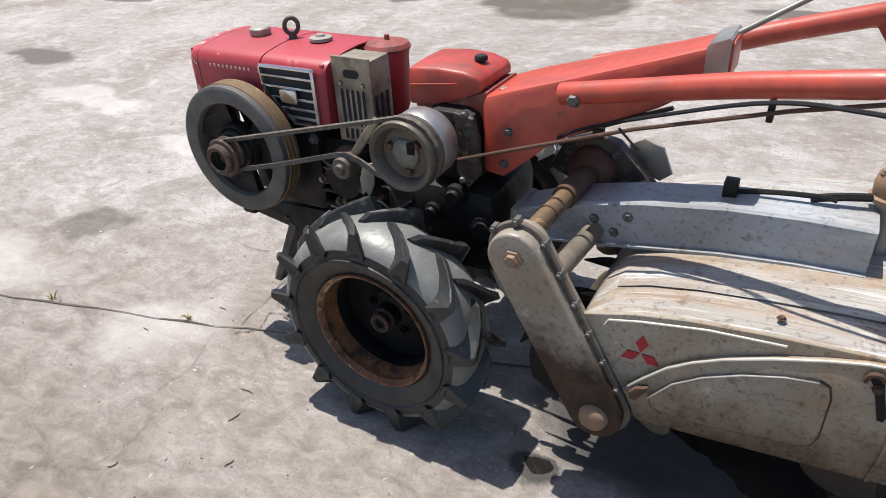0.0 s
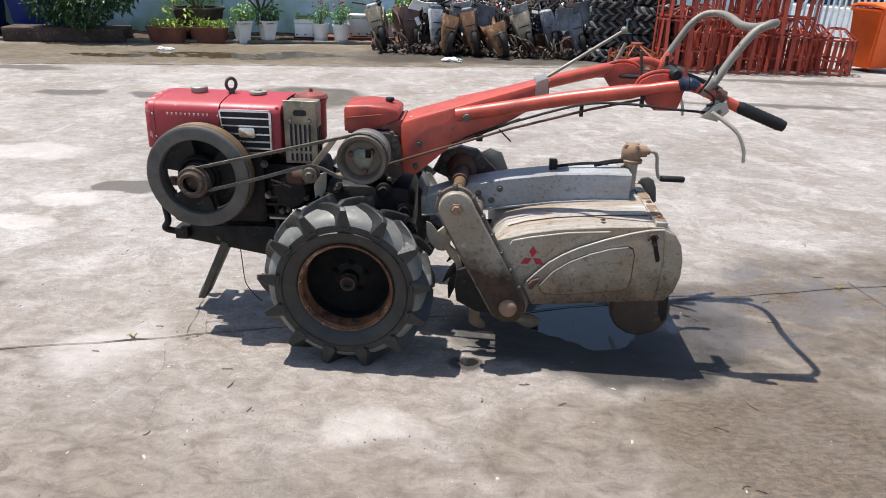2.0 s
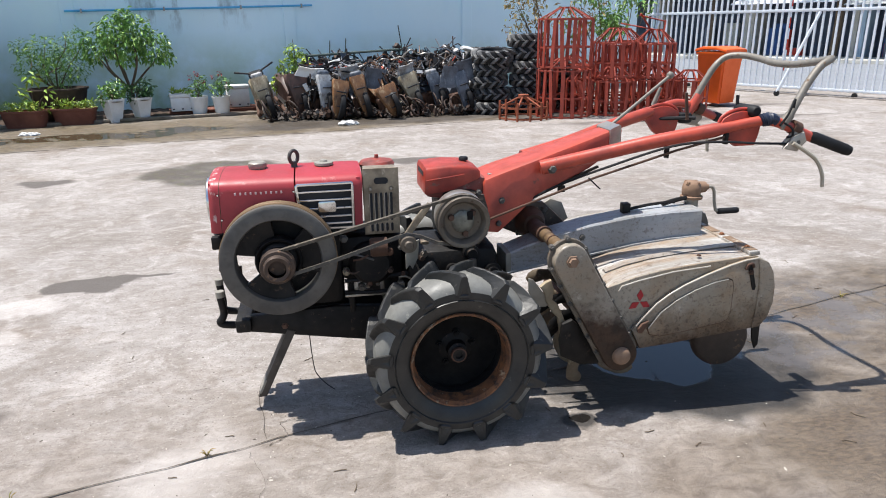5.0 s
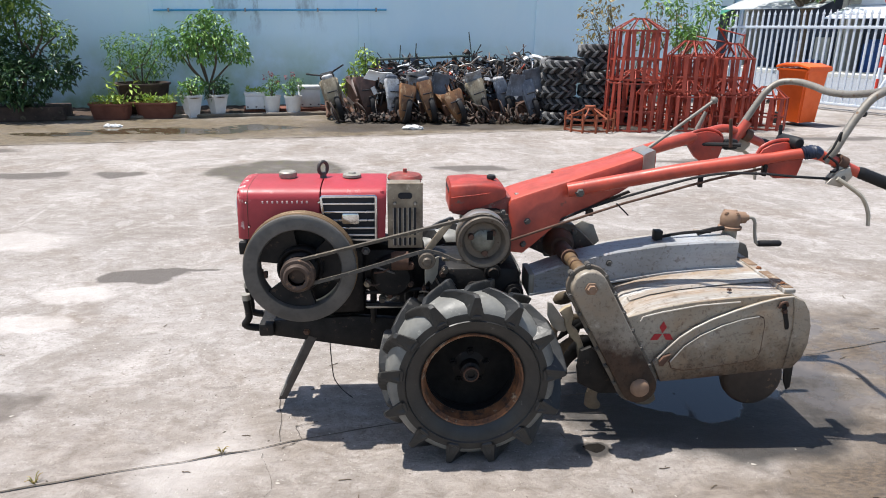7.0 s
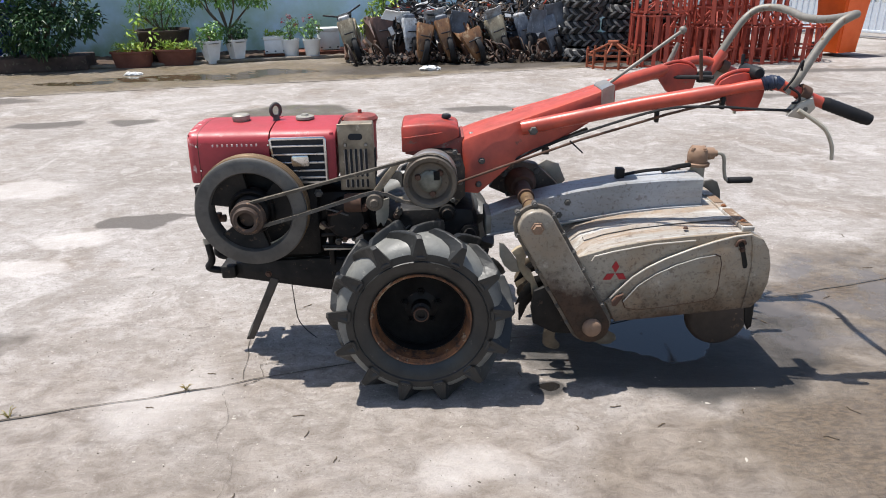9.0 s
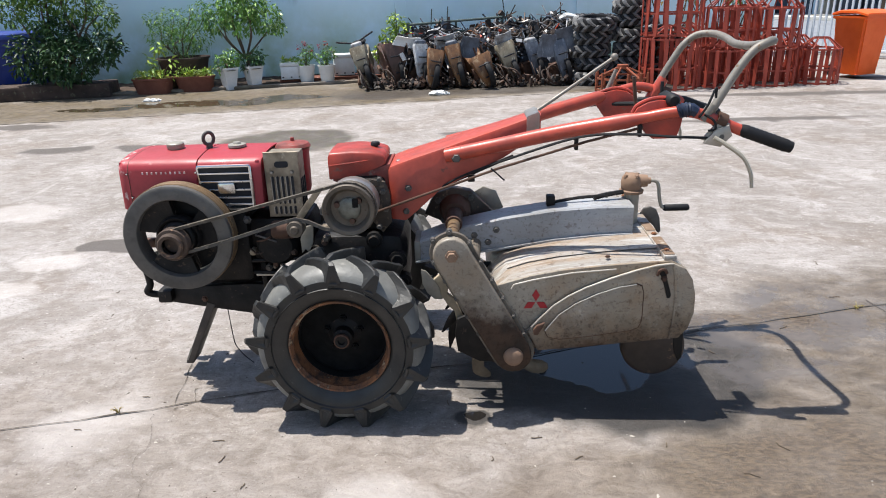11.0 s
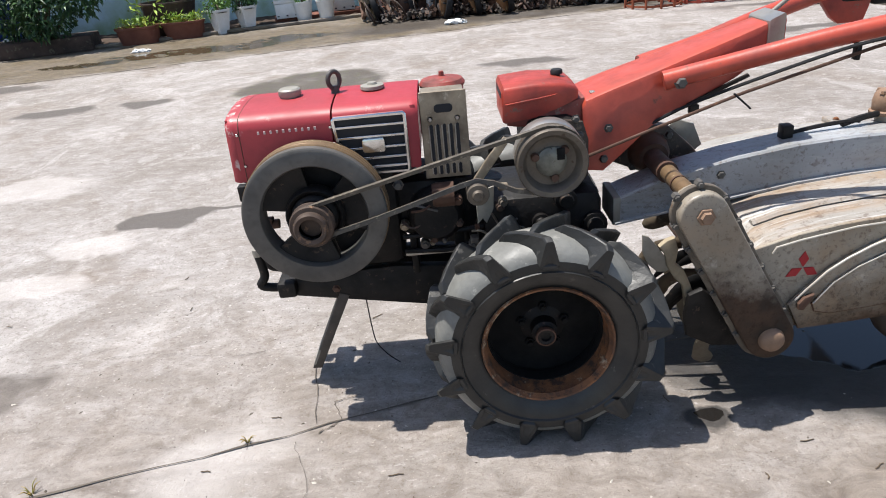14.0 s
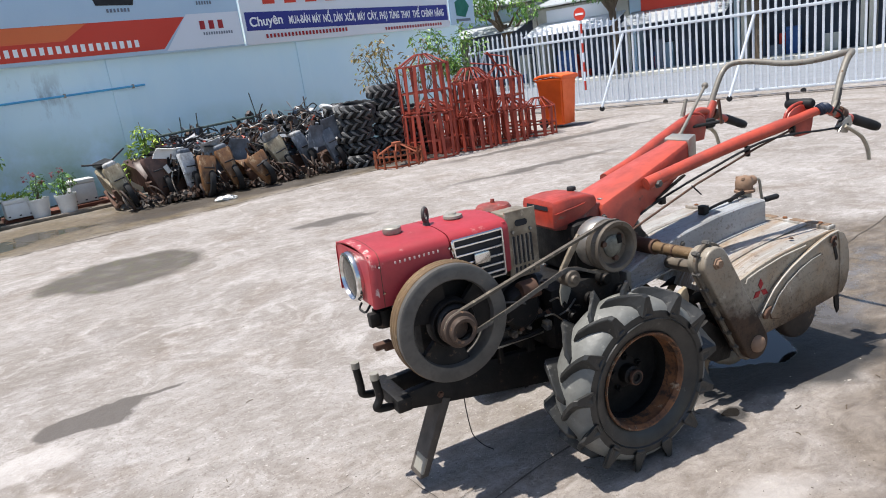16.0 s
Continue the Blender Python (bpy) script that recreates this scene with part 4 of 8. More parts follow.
    lathe(bm, [(0.029, 0.146), (0.040, 0.143), (0.045, 0.149), (0.045, 0.160), (0.055, 0.162), (0.058, 0.167), (0.048, 0.176), (0.048, 0.180), (0.058, 0.188), (0.058, 0.192), (0.048, 0.199), (0.048, 0.203), (0.058, 0.209), (0.055, 0.213), (0.0, 0.213), (0.0, 0.175), (0.029, 0.175)], (fc[0] - 0.003, 0, fc[2] - 0.006), sides=40)
    part("drive_pulley", bm, PULLEY_RUST, fly, "rusty grooved drive pulley")
    # exhaust guard
    g = part("exhaust_guard", box(bmesh.new(), -0.272, -0.158, 0.345, 0.435, 0.672, 0.893, 0.004), GUARD, m, "heat-browned sheet metal exhaust guard with slots")
    bm = bmesh.new()
    outer = [(-0.277, 0.665), (-0.277, 0.902), (-0.153, 0.902), (-0.153, 0.665)]
    slab(bm, outer, 0.334, 0.340, 0.0015, 1)
    part("guard_plate", bm, GUARD, g)
    for x, z0, z1, w in [(-0.2505 + 0.0175 * i, 0.716, 0.812, 0.0042) for i in range(5)] + [(-0.2505 + 0.0175 * i, 0.678, 0.702, 0.0042) for i in range(5)]:
        bm = bmesh.new()
        slab(bm, [(x - w, z0), (x, z0 - 0.004), (x + w, z0), (x + w, z1), (x, z1 + 0.004), (x - w, z1)], 0.3325, 0.3345)
        part("guard_slot", bm, GRILLE_DARK, g)
        bm = bmesh.new()
        tube(bm, [(x - w - 0.002, 0.3335, z0), (x - w - 0.002, 0.3335, z1)], 0.0018, 6)
        part("slot_lip", bm, BARE, g)
    bm = bmesh.new()
    slab(bm, [(-0.238, 0.850), (-0.232, 0.846), (-0.198, 0.846), (-0.192, 0.850), (-0.190, 0.857), (-0.192, 0.864), (-0.198, 0.868), (-0.232, 0.868), (-0.238, 0.864), (-0.240, 0.857)], 0.3318, 0.3345)
    part("guard_window", bm, GRILLE_DARK, g)
    for x in (-0.252, -0.180):
        bm = bmesh.new()
        bolt(bm, x, 0.334, 0.829, 0.006, 0.005)
        part("guard_screw", bm, BARE, g)
    for i in range(3):
        bm = bmesh.new()
        box(bm, -0.1565, -0.152, 0.352 + 0.026 * i, 0.360 + 0.026 * i, 0.70, 0.80, 0.001, 1)
        part("guard_slot", bm, GRILLE_DARK, g)
    # air cleaner
    bm = bmesh.new()
    lathe(bm, [(0, 0.70), (0.045, 0.70), (0.056, 0.73), (0.058, 0.865), (0.060, 0.867), (0.060, 0.88), (0, 0.88)], (-0.212, 0.51, 0), 'Z', 36)
    air = part("air_cleaner", bm, HOOD_RED, m, "red round air cleaner")
    bm = bmesh.new()
    lathe(bm, [(0, 0.879), (0.064, 0.879), (0.066, 0.886), (0.058, 0.897), (0.02, 0.904), (0.008, 0.905), (0.007, 0.918), (0, 0.918)], (-0.212, 0.51, 0), 'Z', 36)
    part("cleaner_lid", bm, LID_RED, air, "grimy dull red lid")
    # bed rails, front tubes and prop stand
    for y in (0.375, 0.515):
        bm = bmesh.new()
        slab(bm, [(-0.752, 0.362), (-0.745, 0.318), (-0.40, 0.258), (-0.05, 0.20), (-0.02, 0.26), (-0.10, 0.36), (-0.40, 0.385), (-0.72, 0.372)], y, y + 0.03, 0.004)
        part("bed_rail", bm, GREASE, m, "greasy black frame rail")
    bm = bmesh.new()
    box(bm, -0.755, -0.70, 0.345, 0.575, 0.322, 0.372, 0.008)
    part("front_crossbar", bm, GREASE, m)
    for y, reach in ((0.40, 0.03), (0.53, 0.012)):
        bm = bmesh.new()
        tube(bm, smooth_path([(-0.715, y, 0.335), (-0.775, y - 0.005, 0.338), (-0.812, y - 0.01, 0.352), (-0.826 + reach, y - 0.01, 0.385), (-0.832 + reach, y - 0.01, 0.455)]), 0.0135, 12)
        f = part("front_tube", bm, GREASE, m)
        bm = bmesh.new()
        tube(bm, [(-0.832 + reach, y - 0.01, 0.452), (-0.8325 + reach, y - 0.01, 0.474)], 0.0155, 12)
        part("tube_ferrule", bm, MUD_GREY, f)
    bm = bmesh.new()
    slab(bm, [(-0.706, 0.042), (-0.676, 0.042), (-0.548, 0.30), (-0.578, 0.31)], 0.372, 0.462, 0.004)
    stand = part("prop_stand", bm, STAND_IRON, m, "worn flat iron prop stand")
    bm = bmesh.new()
    slab(bm, [(-0.700, 0.058), (-0.6925, 0.058), (-0.668, 0.11), (-0.6755, 0.11)], 0.3715, 0.44)
    part("stand_patch", bm, MUD_GREY, stand, "pale scuffed patch")
    bm = bmesh.new()
    tube(bm, smooth_path([(-0.50, 0.37, 0.285), (-0.498, 0.37, 0.23), (-0.493, 0.365, 0.16), (-0.484, 0.36, 0.125), (-0.455, 0.355, 0.085), (-0.42, 0.35, 0.055)]), 0.002, 5)
    part("loose_wire", bm, BLACK_RUBBER, m)
    bm = bmesh.new()
    bolt(bm, -0.585, 0.374, 0.325, 0.010, 0.008)
    part("rail_bolt", bm, RUST_DARK, m)
    # belts and idler
    ec, pc = Vector((-0.577, 0.624)), Vector((0.042, 0.738))
    for y in (0.183,):
        path = []
        for k in range(9):
            a = radians(260 - 20.5 * k)
            path.append((ec.x + 0.047 * math.cos(a), y, ec.y + 0.047 * math.sin(a)))
        for k in range(9):
            a = radians(96 - 23.5 * k)
            path.append((pc.x + 0.088 * math.cos(a), y, pc.y + 0.088 * math.sin(a)))
        path += [(-0.05, y, 0.668), (-0.105, y, 0.694), (-0.147, y, 0.703), (-0.185, y, 0.694), (-0.40, y, 0.627)]
        bm = bmesh.new()
        n = len(path)
        rings = []
        for i, p in enumerate(path):
            a, b = Vector(path[i - 1]), Vector(path[(i + 1) % n])
            w = (b - a).normalized()
            nn = Vector((-w.z, 0, w.x))
            p = Vector(p)
            rings.append([p + nn * 0.005 + Vector((0, 0.0075, 0)), p + nn * 0.005 - Vector((0, 0.0075, 0)), p - nn * 0.005 - Vector((0, 0.0055, 0)), p - nn * 0.005 + Vector((0, 0.0055, 0))])
        loft(bm, rings + [rings[0]], caps=False)
        bmesh.ops.remove_doubles(bm, verts=bm.verts, dist=1e-6)
        part("drive_belt", bm, BELT, m, "worn rubber drive belt")
    bm = bmesh.new()
    lathe(bm, [(0, 0.148), (0.012, 0.148), (0.016, 0.156), (0.027, 0.158), (0.029, 0.163), (0.029, 0.205), (0.024, 0.212), (0, 0.212)], (-0.146, 0, 0.672), sides=28)
    idler = part("idler_pulley", bm, PULLEY_GREY, m, "scuffed belt tension roller")
    bm = bmesh.new()
    slab(bm, [(-0.16, 0.68), (-0.13, 0.69), (-0.09, 0.742), (-0.055, 0.79), (-0.07, 0.80), (-0.11, 0.755), (-0.15, 0.70)], 0.214, 0.226, 0.003)
    part("idler_arm", bm, GUARD, idler)
    bm = bmesh.new()
    slab(bm, [(-0.135, 0.655), (-0.10, 0.665), (-0.105, 0.60), (-0.125, 0.56), (-0.135, 0.575), (-0.148, 0.56), (-0.150, 0.61)], 0.235, 0.242, 0.002)
    part("tension_plate", bm, MUD_GREY, idler)
    # clutch pulley
    bm = bmesh.new()
    lathe(bm, [(0.0, 0.176), (0.026, 0.172), (0.034, 0.178), (0.05, 0.182), (0.062, 0.180), (0.068, 0.162), (0.074, 0.154), (0.086, 0.152), (0.089, 0.156), (0.089, 0.163), (0.081, 0.170), (0.081, 0.174), (0.089, 0.182), (0.089, 0.186), (0.081, 0.192), (0.081, 0.197), (0.089, 0.204), (0.089, 0.211), (0.086, 0.213), (0, 0.213)], (pc.x, 0, pc.y), sides=56)
    clutch = part("clutch_pulley", bm, PULLEY_GREY, m, "worn grooved clutch pulley")
    for k in range(3):
        a = radians(40 + 120 * k)
        bm = bmesh.new()
        lathe(bm, [(0, 0.168), (0.009, 0.168), (0.011, 0.174), (0.011, 0.184), (0, 0.184)], (pc.x + 0.043 * math.cos(a), 0, pc.y + 0.043 * math.sin(a)), sides=12)
        part("clutch_spring", bm, RUST_DARK, clutch)
    bm = bmesh.new()
    lathe(bm, [(0, 0.166), (0.022, 0.166), (0.030, 0.169), (0.038, 0.174), (0.040, 0.182), (0, 0.182)], (pc.x, 0, pc.y), sides=28)
    part("clutch_hub", bm, PALE_ALLOY, clutch, "scuffed pale alloy clutch hub")
    bm = bmesh.new()
    box(bm, pc.x + 0.012, pc.x + 0.032, 0.1645, 0.17, pc.y + 0.006, pc.y + 0.036, 0.002)
    part("clutch_window", bm, RECESS_BLACK, clutch)
    bm = bmesh.new()
    lathe(bm, [(0.084, 0.213), (0.088, 0.22), (0.088, 0.27), (0.080, 0.285), (0, 0.285)], (pc.x + 0.004, 0, pc.y), sides=56)
    part("clutch_drum", bm, BARE, clutch, "bare aluminium clutch drum")


RING_IRON = surface("ring_iron", rgb(70, 66, 64), rgb(44, 41, 40), rgb(104, 92, 82), rough=0.5, coarse=18, wear=0.6)
COVER_RED = surface("grimy_orange_red_paint", rgb(170, 62, 47), rgb(112, 44, 38), rgb(118, 88, 76), rough=0.4, coarse=13, wear=0.61, spread=0.9)
LID_RED = surface("grimy_red_paint", rgb(142, 62, 52), rgb(84, 48, 42), rgb(128, 110, 98), rough=0.5, coarse=16, wear=0.58, spread=0.9)
RIM_TAN = surface("rubbed_brown_rim", rgb(116, 94, 68), rgb(72, 59, 47), rgb(150, 130, 102), rough=0.55, metal=0.3, coarse=16, wear=0.6)
PALE_ALLOY = surface("pale_alloy", rgb(118, 118, 108), rgb(72, 68, 60), rgb(60, 50, 42), rough=0.45, metal=0.3, coarse=24, wear=0.6, spread=0.9)
STAND_IRON = surface("stand_iron", rgb(76, 68, 61), rgb(48, 42, 38), rgb(112, 96, 80), rough=0.6, coarse=14, wear=0.62)
PULLEY_RUST = surface("pulley_rust", rgb(80, 65, 56), rgb(48, 40, 35), rgb(128, 100, 78), rough=0.6, metal=0.3, coarse=20, wear=0.58)
PULLEY_GREY = surface("pulley_grey", rgb(100, 92, 82), rgb(58, 50, 44), rgb(76, 60, 48), rough=0.5, metal=0.4, coarse=16, wear=0.6)


def build_body(m):
    # gearbox lid in orange-red
    bm = bmesh.new()
    rings = []
    for x, y0, y1, z0, z1, c in ((-0.056, 0.370, 0.550, 0.792, 0.872, 0.008), (-0.050, 0.366, 0.554, 0.790, 0.884, 0.009), (0.03, 0.364, 0.556, 0.800, 0.890, 0.009), (0.10, 0.366, 0.554, 0.822, 0.886, 0.009), (0.140, 0.370, 0.550, 0.838, 0.874, 0.008), (0.148, 0.376, 0.544, 0.842, 0.864, 0.006)):
        rings.append([(x, y0, z0), (x, y1, z0), (x, y1 + 0.001, (z0 + z1) / 2), (x, y1, z1 - c), (x, y1 - c * 0.4, z1 - c * 0.3), (x, y1 - c, z1), (x, MID, z1 + 0.004), (x, y0 + c, z1), (x, y0 + c * 0.4, z1 - c * 0.3), (x, y0, z1 - c), (x, y0 - 0.001, (z0 + z1) / 2)])
    loft(bm, rings)
    lid = part("gearbox_cover", bm, COVER_RED, m, "orange-red pressed metal cover")
    bm = bmesh.new()
    slab(bm, [(-0.05, 0.838), (0.05, 0.848), (0.09, 0.860), (0.05, 0.855), (-0.05, 0.843)], 0.3595, 0.365, 0.002)
    part("pressed_rib", bm, COVER_RED, lid)
    bm = bmesh.new()
    lathe(bm, [(0, 0.018), (0.014, 0.018), (0.017, 0.014), (0.017, 0.006), (0.010, 0.004), (0.010, 0.0), (0, 0.0)], (0.105, MID, 0.886), 'Z', 18)
    part("breather_cap", bm, BLACK_RUBBER, lid, "black plastic cap")
    bm = bmesh.new()
    slab(bm, [(-0.0575, 0.852), (-0.0555, 0.852), (-0.0545, 0.868), (-0.0565, 0.868)], 0.395, 0.525, 0.0008, 1)
    part("cover_opening", bm, GRILLE_DARK, lid)
    bm = bmesh.new()
    slab(bm, [(-0.045, 0.796), (0.02, 0.802), (0.10, 0.826), (0.165, 0.842), (0.175, 0.80), (0.165, 0.745), (0.11, 0.735), (0.08, 0.765), (-0.02, 0.775), (-0.045, 0.78)], 0.374, 0.546, 0.006)
    part("cover_skirt", bm, LID_RED, lid, "grimy dark red skirt under the cover")
    # dark transmission below
    bm = bmesh.new()
    box(bm, -0.14, 0.21, 0.31, 0.61, 0.34, 0.60, 0.05)
    case = part("gear_case", bm, GREASE, m, "oily black transmission case")
    for name, dims in (("gear_tower", (0.0, 0.15, 0.33, 0.59, 0.60, 0.80, 0.035)), ("axle_housing", (-0.06, 0.10, 0.25, 0.67, 0.22, 0.40, 0.05))):
        bm = bmesh.new()
        box(bm, *dims)
        part(name, bm, GREASE, case)
    bm = bmesh.new()
    tube(bm, [(0, 0.09, 0.301), (0, 0.83, 0.301)], 0.032, 18)
    part("axle", bm, GREASE, case)
    for x, z, r in ((0.10, 0.58, 0.03), (0.03, 0.52, 0.025), (0.18, 0.50, 0.035), (-0.06, 0.48, 0.022), (0.20, 0.42, 0.028)):
        bm = bmesh.new()
        lathe(bm, [(0, -0.022), (r * 0.6, -0.022), (r * 0.7, -0.012), (r, -0.010), (r, 0.02), (0, 0.02)], (x, 0.305, z), 'Y', 14)
        part("case_boss", bm, GREASE, case)
    bm = bmesh.new()
    slab(bm, [(0.10, 0.80), (0.15, 0.79), (0.165, 0.74), (0.165, 0.64), (0.13, 0.60), (0.10, 0.64)], 0.318, 0.335, 0.005)
    part("side_cover", bm, HITCH_BROWN, case, "grimy brown side cover")
    for x, z in ((0.140, 0.755), (0.148, 0.69), (0.12, 0.625), (0.130, 0.80)):
        bm = bmesh.new()
        bolt(bm, x, 0.317, z, 0.009, 0.011)
        part("case_bolt", bm, IRON, case)
    # mast: one tapering box from the gearbox back to the clamp
    def ring(x, z0, z1, half, c=0.014):
        return [(x, MID - half, z0), (x, MID - half, z1 - c), (x, MID - half + c * 0.35, z1 - c * 0.3), (x, MID - half + c, z1), (x, MID + half - c, z1), (x, MID + half - c * 0.35, z1 - c * 0.3), (x, MID + half, z1 - c), (x, MID + half, z0)]
    bm = bmesh.new()
    loft(bm, [ring(0.158, 0.648, 0.822, 0.098), ring(0.166, 0.640, 0.836, 0.102), ring(0.214, 0.634, 0.853, 0.102), ring(0.255, 0.668, 0.866, 0.100), ring(0.346, 0.748, 0.893, 0.094), ring(0.45, 0.796, 0.925, 0.084), ring(0.569, 0.850, 0.960, 0.069), ring(0.640, 0.893, 0.982, 0.060), ring(0.700, 0.925, 0.999, 0.052)])
    mast = part("mast", bm, ARM_RED, m, "orange-red box-section steering mast")
    for x, z in ((0.227, 0.754), (0.215, 0.668)):
        bm = bmesh.new()
        bolt(bm, x, 0.358, z, 0.010, 0.008)
        part("mast_bolt", bm, IRON, mast)
    bm = bmesh.new()
    loft(bm, [[(x, y, z) for y, z in ((MID - h, z0), (MID - h, z1), (MID + h, z1), (MID + h, z0))] for x, z0, z1, h in ((0.650, 0.905, 0.988, 0.064), (0.655, 0.905, 0.994, 0.066), (0.690, 0.922, 1.006, 0.060), (0.695, 0.926, 1.002, 0.058))])
    part("mast_clamp", bm, BARE, mast, "bare steel clamp")
    # thin black strip standing in for the shade along the mast's lower edge
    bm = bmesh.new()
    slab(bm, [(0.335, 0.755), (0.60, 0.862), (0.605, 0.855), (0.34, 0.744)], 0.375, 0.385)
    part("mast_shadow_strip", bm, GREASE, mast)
    bm = bmesh.new()
    box(bm, 0.185, 0.200, 0.395, 0.415, 0.8435, 0.8475, 0.001, 1)
    part("plate_tag", bm, BARE, mast)

    # handlebars
    for s in (-1, 1):
        near = s < 0
        yy = (lambda y: y) if near else (lambda y: 2 * MID - y)
        bm = bmesh.new()
        path = smooth_path([(0.365, yy(0.345), 0.872), (0.55, yy(0.315), 0.912), (0.75, yy(0.262), 0.961), (0.95, yy(0.205), 1.003), (1.08, yy(0.168), 1.033), (1.14, yy(0.155), 1.034), (1.20, yy(0.15), 1.014), (1.30, yy(0.15), 0.972)], 5)
        n = len(path)
        tube(bm, path, [0.025 if i < n * 0.42 else 0.025 - 0.0075 * min(1, (i - n * 0.42) / 1.5) for i in range(n)], 14)
        bar = part("handlebar", bm, ARM_RED, m, "orange-red steering handlebar tube")
        bm = bmesh.new()
        g0, g1 = Vector((1.288, yy(0.148), 0.979)), Vector((1.449, yy(0.136), 0.920))
        pts, rad = [], []
        for i in range(25):
            pts.append(g0.lerp(g1, i / 24))
            rad.append((0.021 if i % 2 else 0.0195) if 1 < i < 23 else 0.018 if i else 0.016)
        tube(bm, pts, rad, 16)
        part("grip", bm, BLACK_RUBBER, bar, "black ribbed rubber grip")
        bm = bmesh.new()
        bolt(bm, 0.402, yy(0.318) if near else yy(0.318) - 0.0, 0.870, 0.014, 0.012 if near else -0.012)
        part("handle_bolt", bm, IRON, bar)
        # lever quadrant
        bm = bmesh.new()
        dx = 0.0 if near else -0.03
        dz = 0.0 if near else -0.035
        plate = [(0.967, 1.022), (0.98, 1.044), (1.01, 1.06), (1.05, 1.068), (1.09, 1.062), (1.118, 1.044), (1.127, 1.02), (1.122, 0.985), (1.110, 0.945), (1.036, 0.944), (1.012, 0.962), (0.99, 0.992)]
        y0 = yy(0.206) - 0.011
        slab(bm, [(x + dx, z + dz) for x, z in plate], y0, y0 + 0.024, 0.004)
        q = part("lever_guard", bm, COVER_RED, bar, "red sheet metal lever guard")
        bm = bmesh.new()
        tube(bm, smooth_path([(x + dx, y0 + 0.012, z + dz + 0.006) for x, z in plate[:7]], 4), 0.006, 8)
        part("guard_edge", bm, COVER_RED, q)
        # hand lever
        bm = bmesh.new()
        tube(bm, smooth_path([(1.200, yy(0.115), 0.962), (1.24, yy(0.107), 0.938), (1.288, yy(0.098), 0.902), (1.316, yy(0.092), 0.852), (1.324, yy(0.09), 0.806)]), [0.012] * 12 + [0.010] * 9 + [0.009] * 4, 10, 0.6)
        lv = part("clutch_lever", bm, LEVER_STEEL, bar, "bent grey steel clutch lever")
        bm = bmesh.new()
        slab(bm, [(1.168, 0.952), (1.225, 0.935), (1.252, 0.962), (1.25, 1.0), (1.225, 1.012), (1.195, 0.985)], yy(0.135) - 0.006, yy(0.135) + 0.006, 0.003)
        part("lever_bracket", bm, MUD_GREY, lv)
        bm = bmesh.new()
        bolt(bm, 1.225, yy(0.125), 0.962, 0.010, 0.008)
        part("lever_pivot", bm, IRON, lv)
        bm = bmesh.new()
        tube(bm, [(1.212, yy(0.15), 1.014), (1.240, yy(0.15), 1.002)], 0.025, 14)
        part("bar_clamp", bm, RUST_DARK, bar)
        bm = bmesh.new()
        slab(bm, [(1.170, 0.942), (1.203, 0.982), (1.244, 0.998), (1.258, 0.965), (1.225, 0.930)], *sorted((yy(0.118), yy(0.130))), 0.003)
        part("lever_bracket", bm, BARE, lv, "bright steel lever bracket")
        # cables
        bm = bmesh.new()
        tube(bm, smooth_path([(1.185, yy(0.128), 0.958), (1.08, yy(0.14), 0.962), (0.95, yy(0.165), 0.968), (0.80, yy(0.20), 0.955), (0.60, yy(0.27), 0.88), (0.42, yy(0.335), 0.80), (0.33, yy(0.38), 0.74)]), 0.0045, 6)
        part("cable", bm, BLACK_RUBBER, bar)
    bm = bmesh.new()
    tube(bm, [(0.115, 0.30, 0.686), (0.30, 0.292, 0.752), (0.55, 0.272, 0.842), (0.83, 0.225, 0.935), (1.0, 0.185, 0.985)], 0.0045, 8)
    part("clutch_rod", bm, RUST_DARK, m)
    bm = bmesh.new()
    tube(bm, [(0.52, 0.268, 0.842), (0.565, 0.265, 0.80)], 0.0028, 6)
    part("tie_wire", bm, BLACK_RUBBER, m)
    bm = bmesh.new()
    box(bm, 0.44, 0.465, 0.345, 0.365, 0.775, 0.80, 0.003)
    part("cable_clip", bm, GREASE, m)
    for x, y, z in ((0.80, 0.245, 0.925), (0.99, 0.19, 0.975)):
        bm = bmesh.new()
        box(bm, x - 0.006, x + 0.006, y - 0.01, y + 0.01, z - 0.02, z + 0.02, 0.002)
        part("cable_clip", bm, GREASE, m)
    bm = bmesh.new()
    tube(bm, smooth_path([(1.096, 0.157, 1.036), (1.112, 0.153, 1.042), (1.134, 0.152, 1.042), (1.150, 0.15, 1.034)]), [0.019, 0.023, 0.021, 0.025, 0.020, 0.024, 0.022, 0.021, 0.025, 0.020, 0.023, 0.021, 0.022, 0.021, 0.020, 0.020, 0.019, 0.019, 0.019], 9)
    part("tape_wrap", bm, BLUE_TAPE, m, "blue tape wrapped round the handlebar")
    # loop bar over the handles
    bm = bmesh.new()
    path = smooth_path([(1.150, 0.765, 0.965), (1.19, 0.768, 1.035), (1.245, 0.772, 1.13), (1.285, 0.772, 1.19), (1.33, 0.765, 1.224), (1.375, 0.715, 1.230), (1.388, 0.62, 1.220), (1.382, 0.52, 1.208), (1.385, 0.41, 1.208), (1.392, 0.31, 1.220), (1.392, 0.235, 1.234), (1.362, 0.195, 1.234), (1.315, 0.184, 1.21), (1.268, 0.176, 1.15), (1.22, 0.165, 1.07), (1.185, 0.155, 1.01)], 5)
    tube(bm, path, 0.0135, 12)
    part("loop_bar", bm, GRIME_BAR, m, "bare bent steel loop handle")
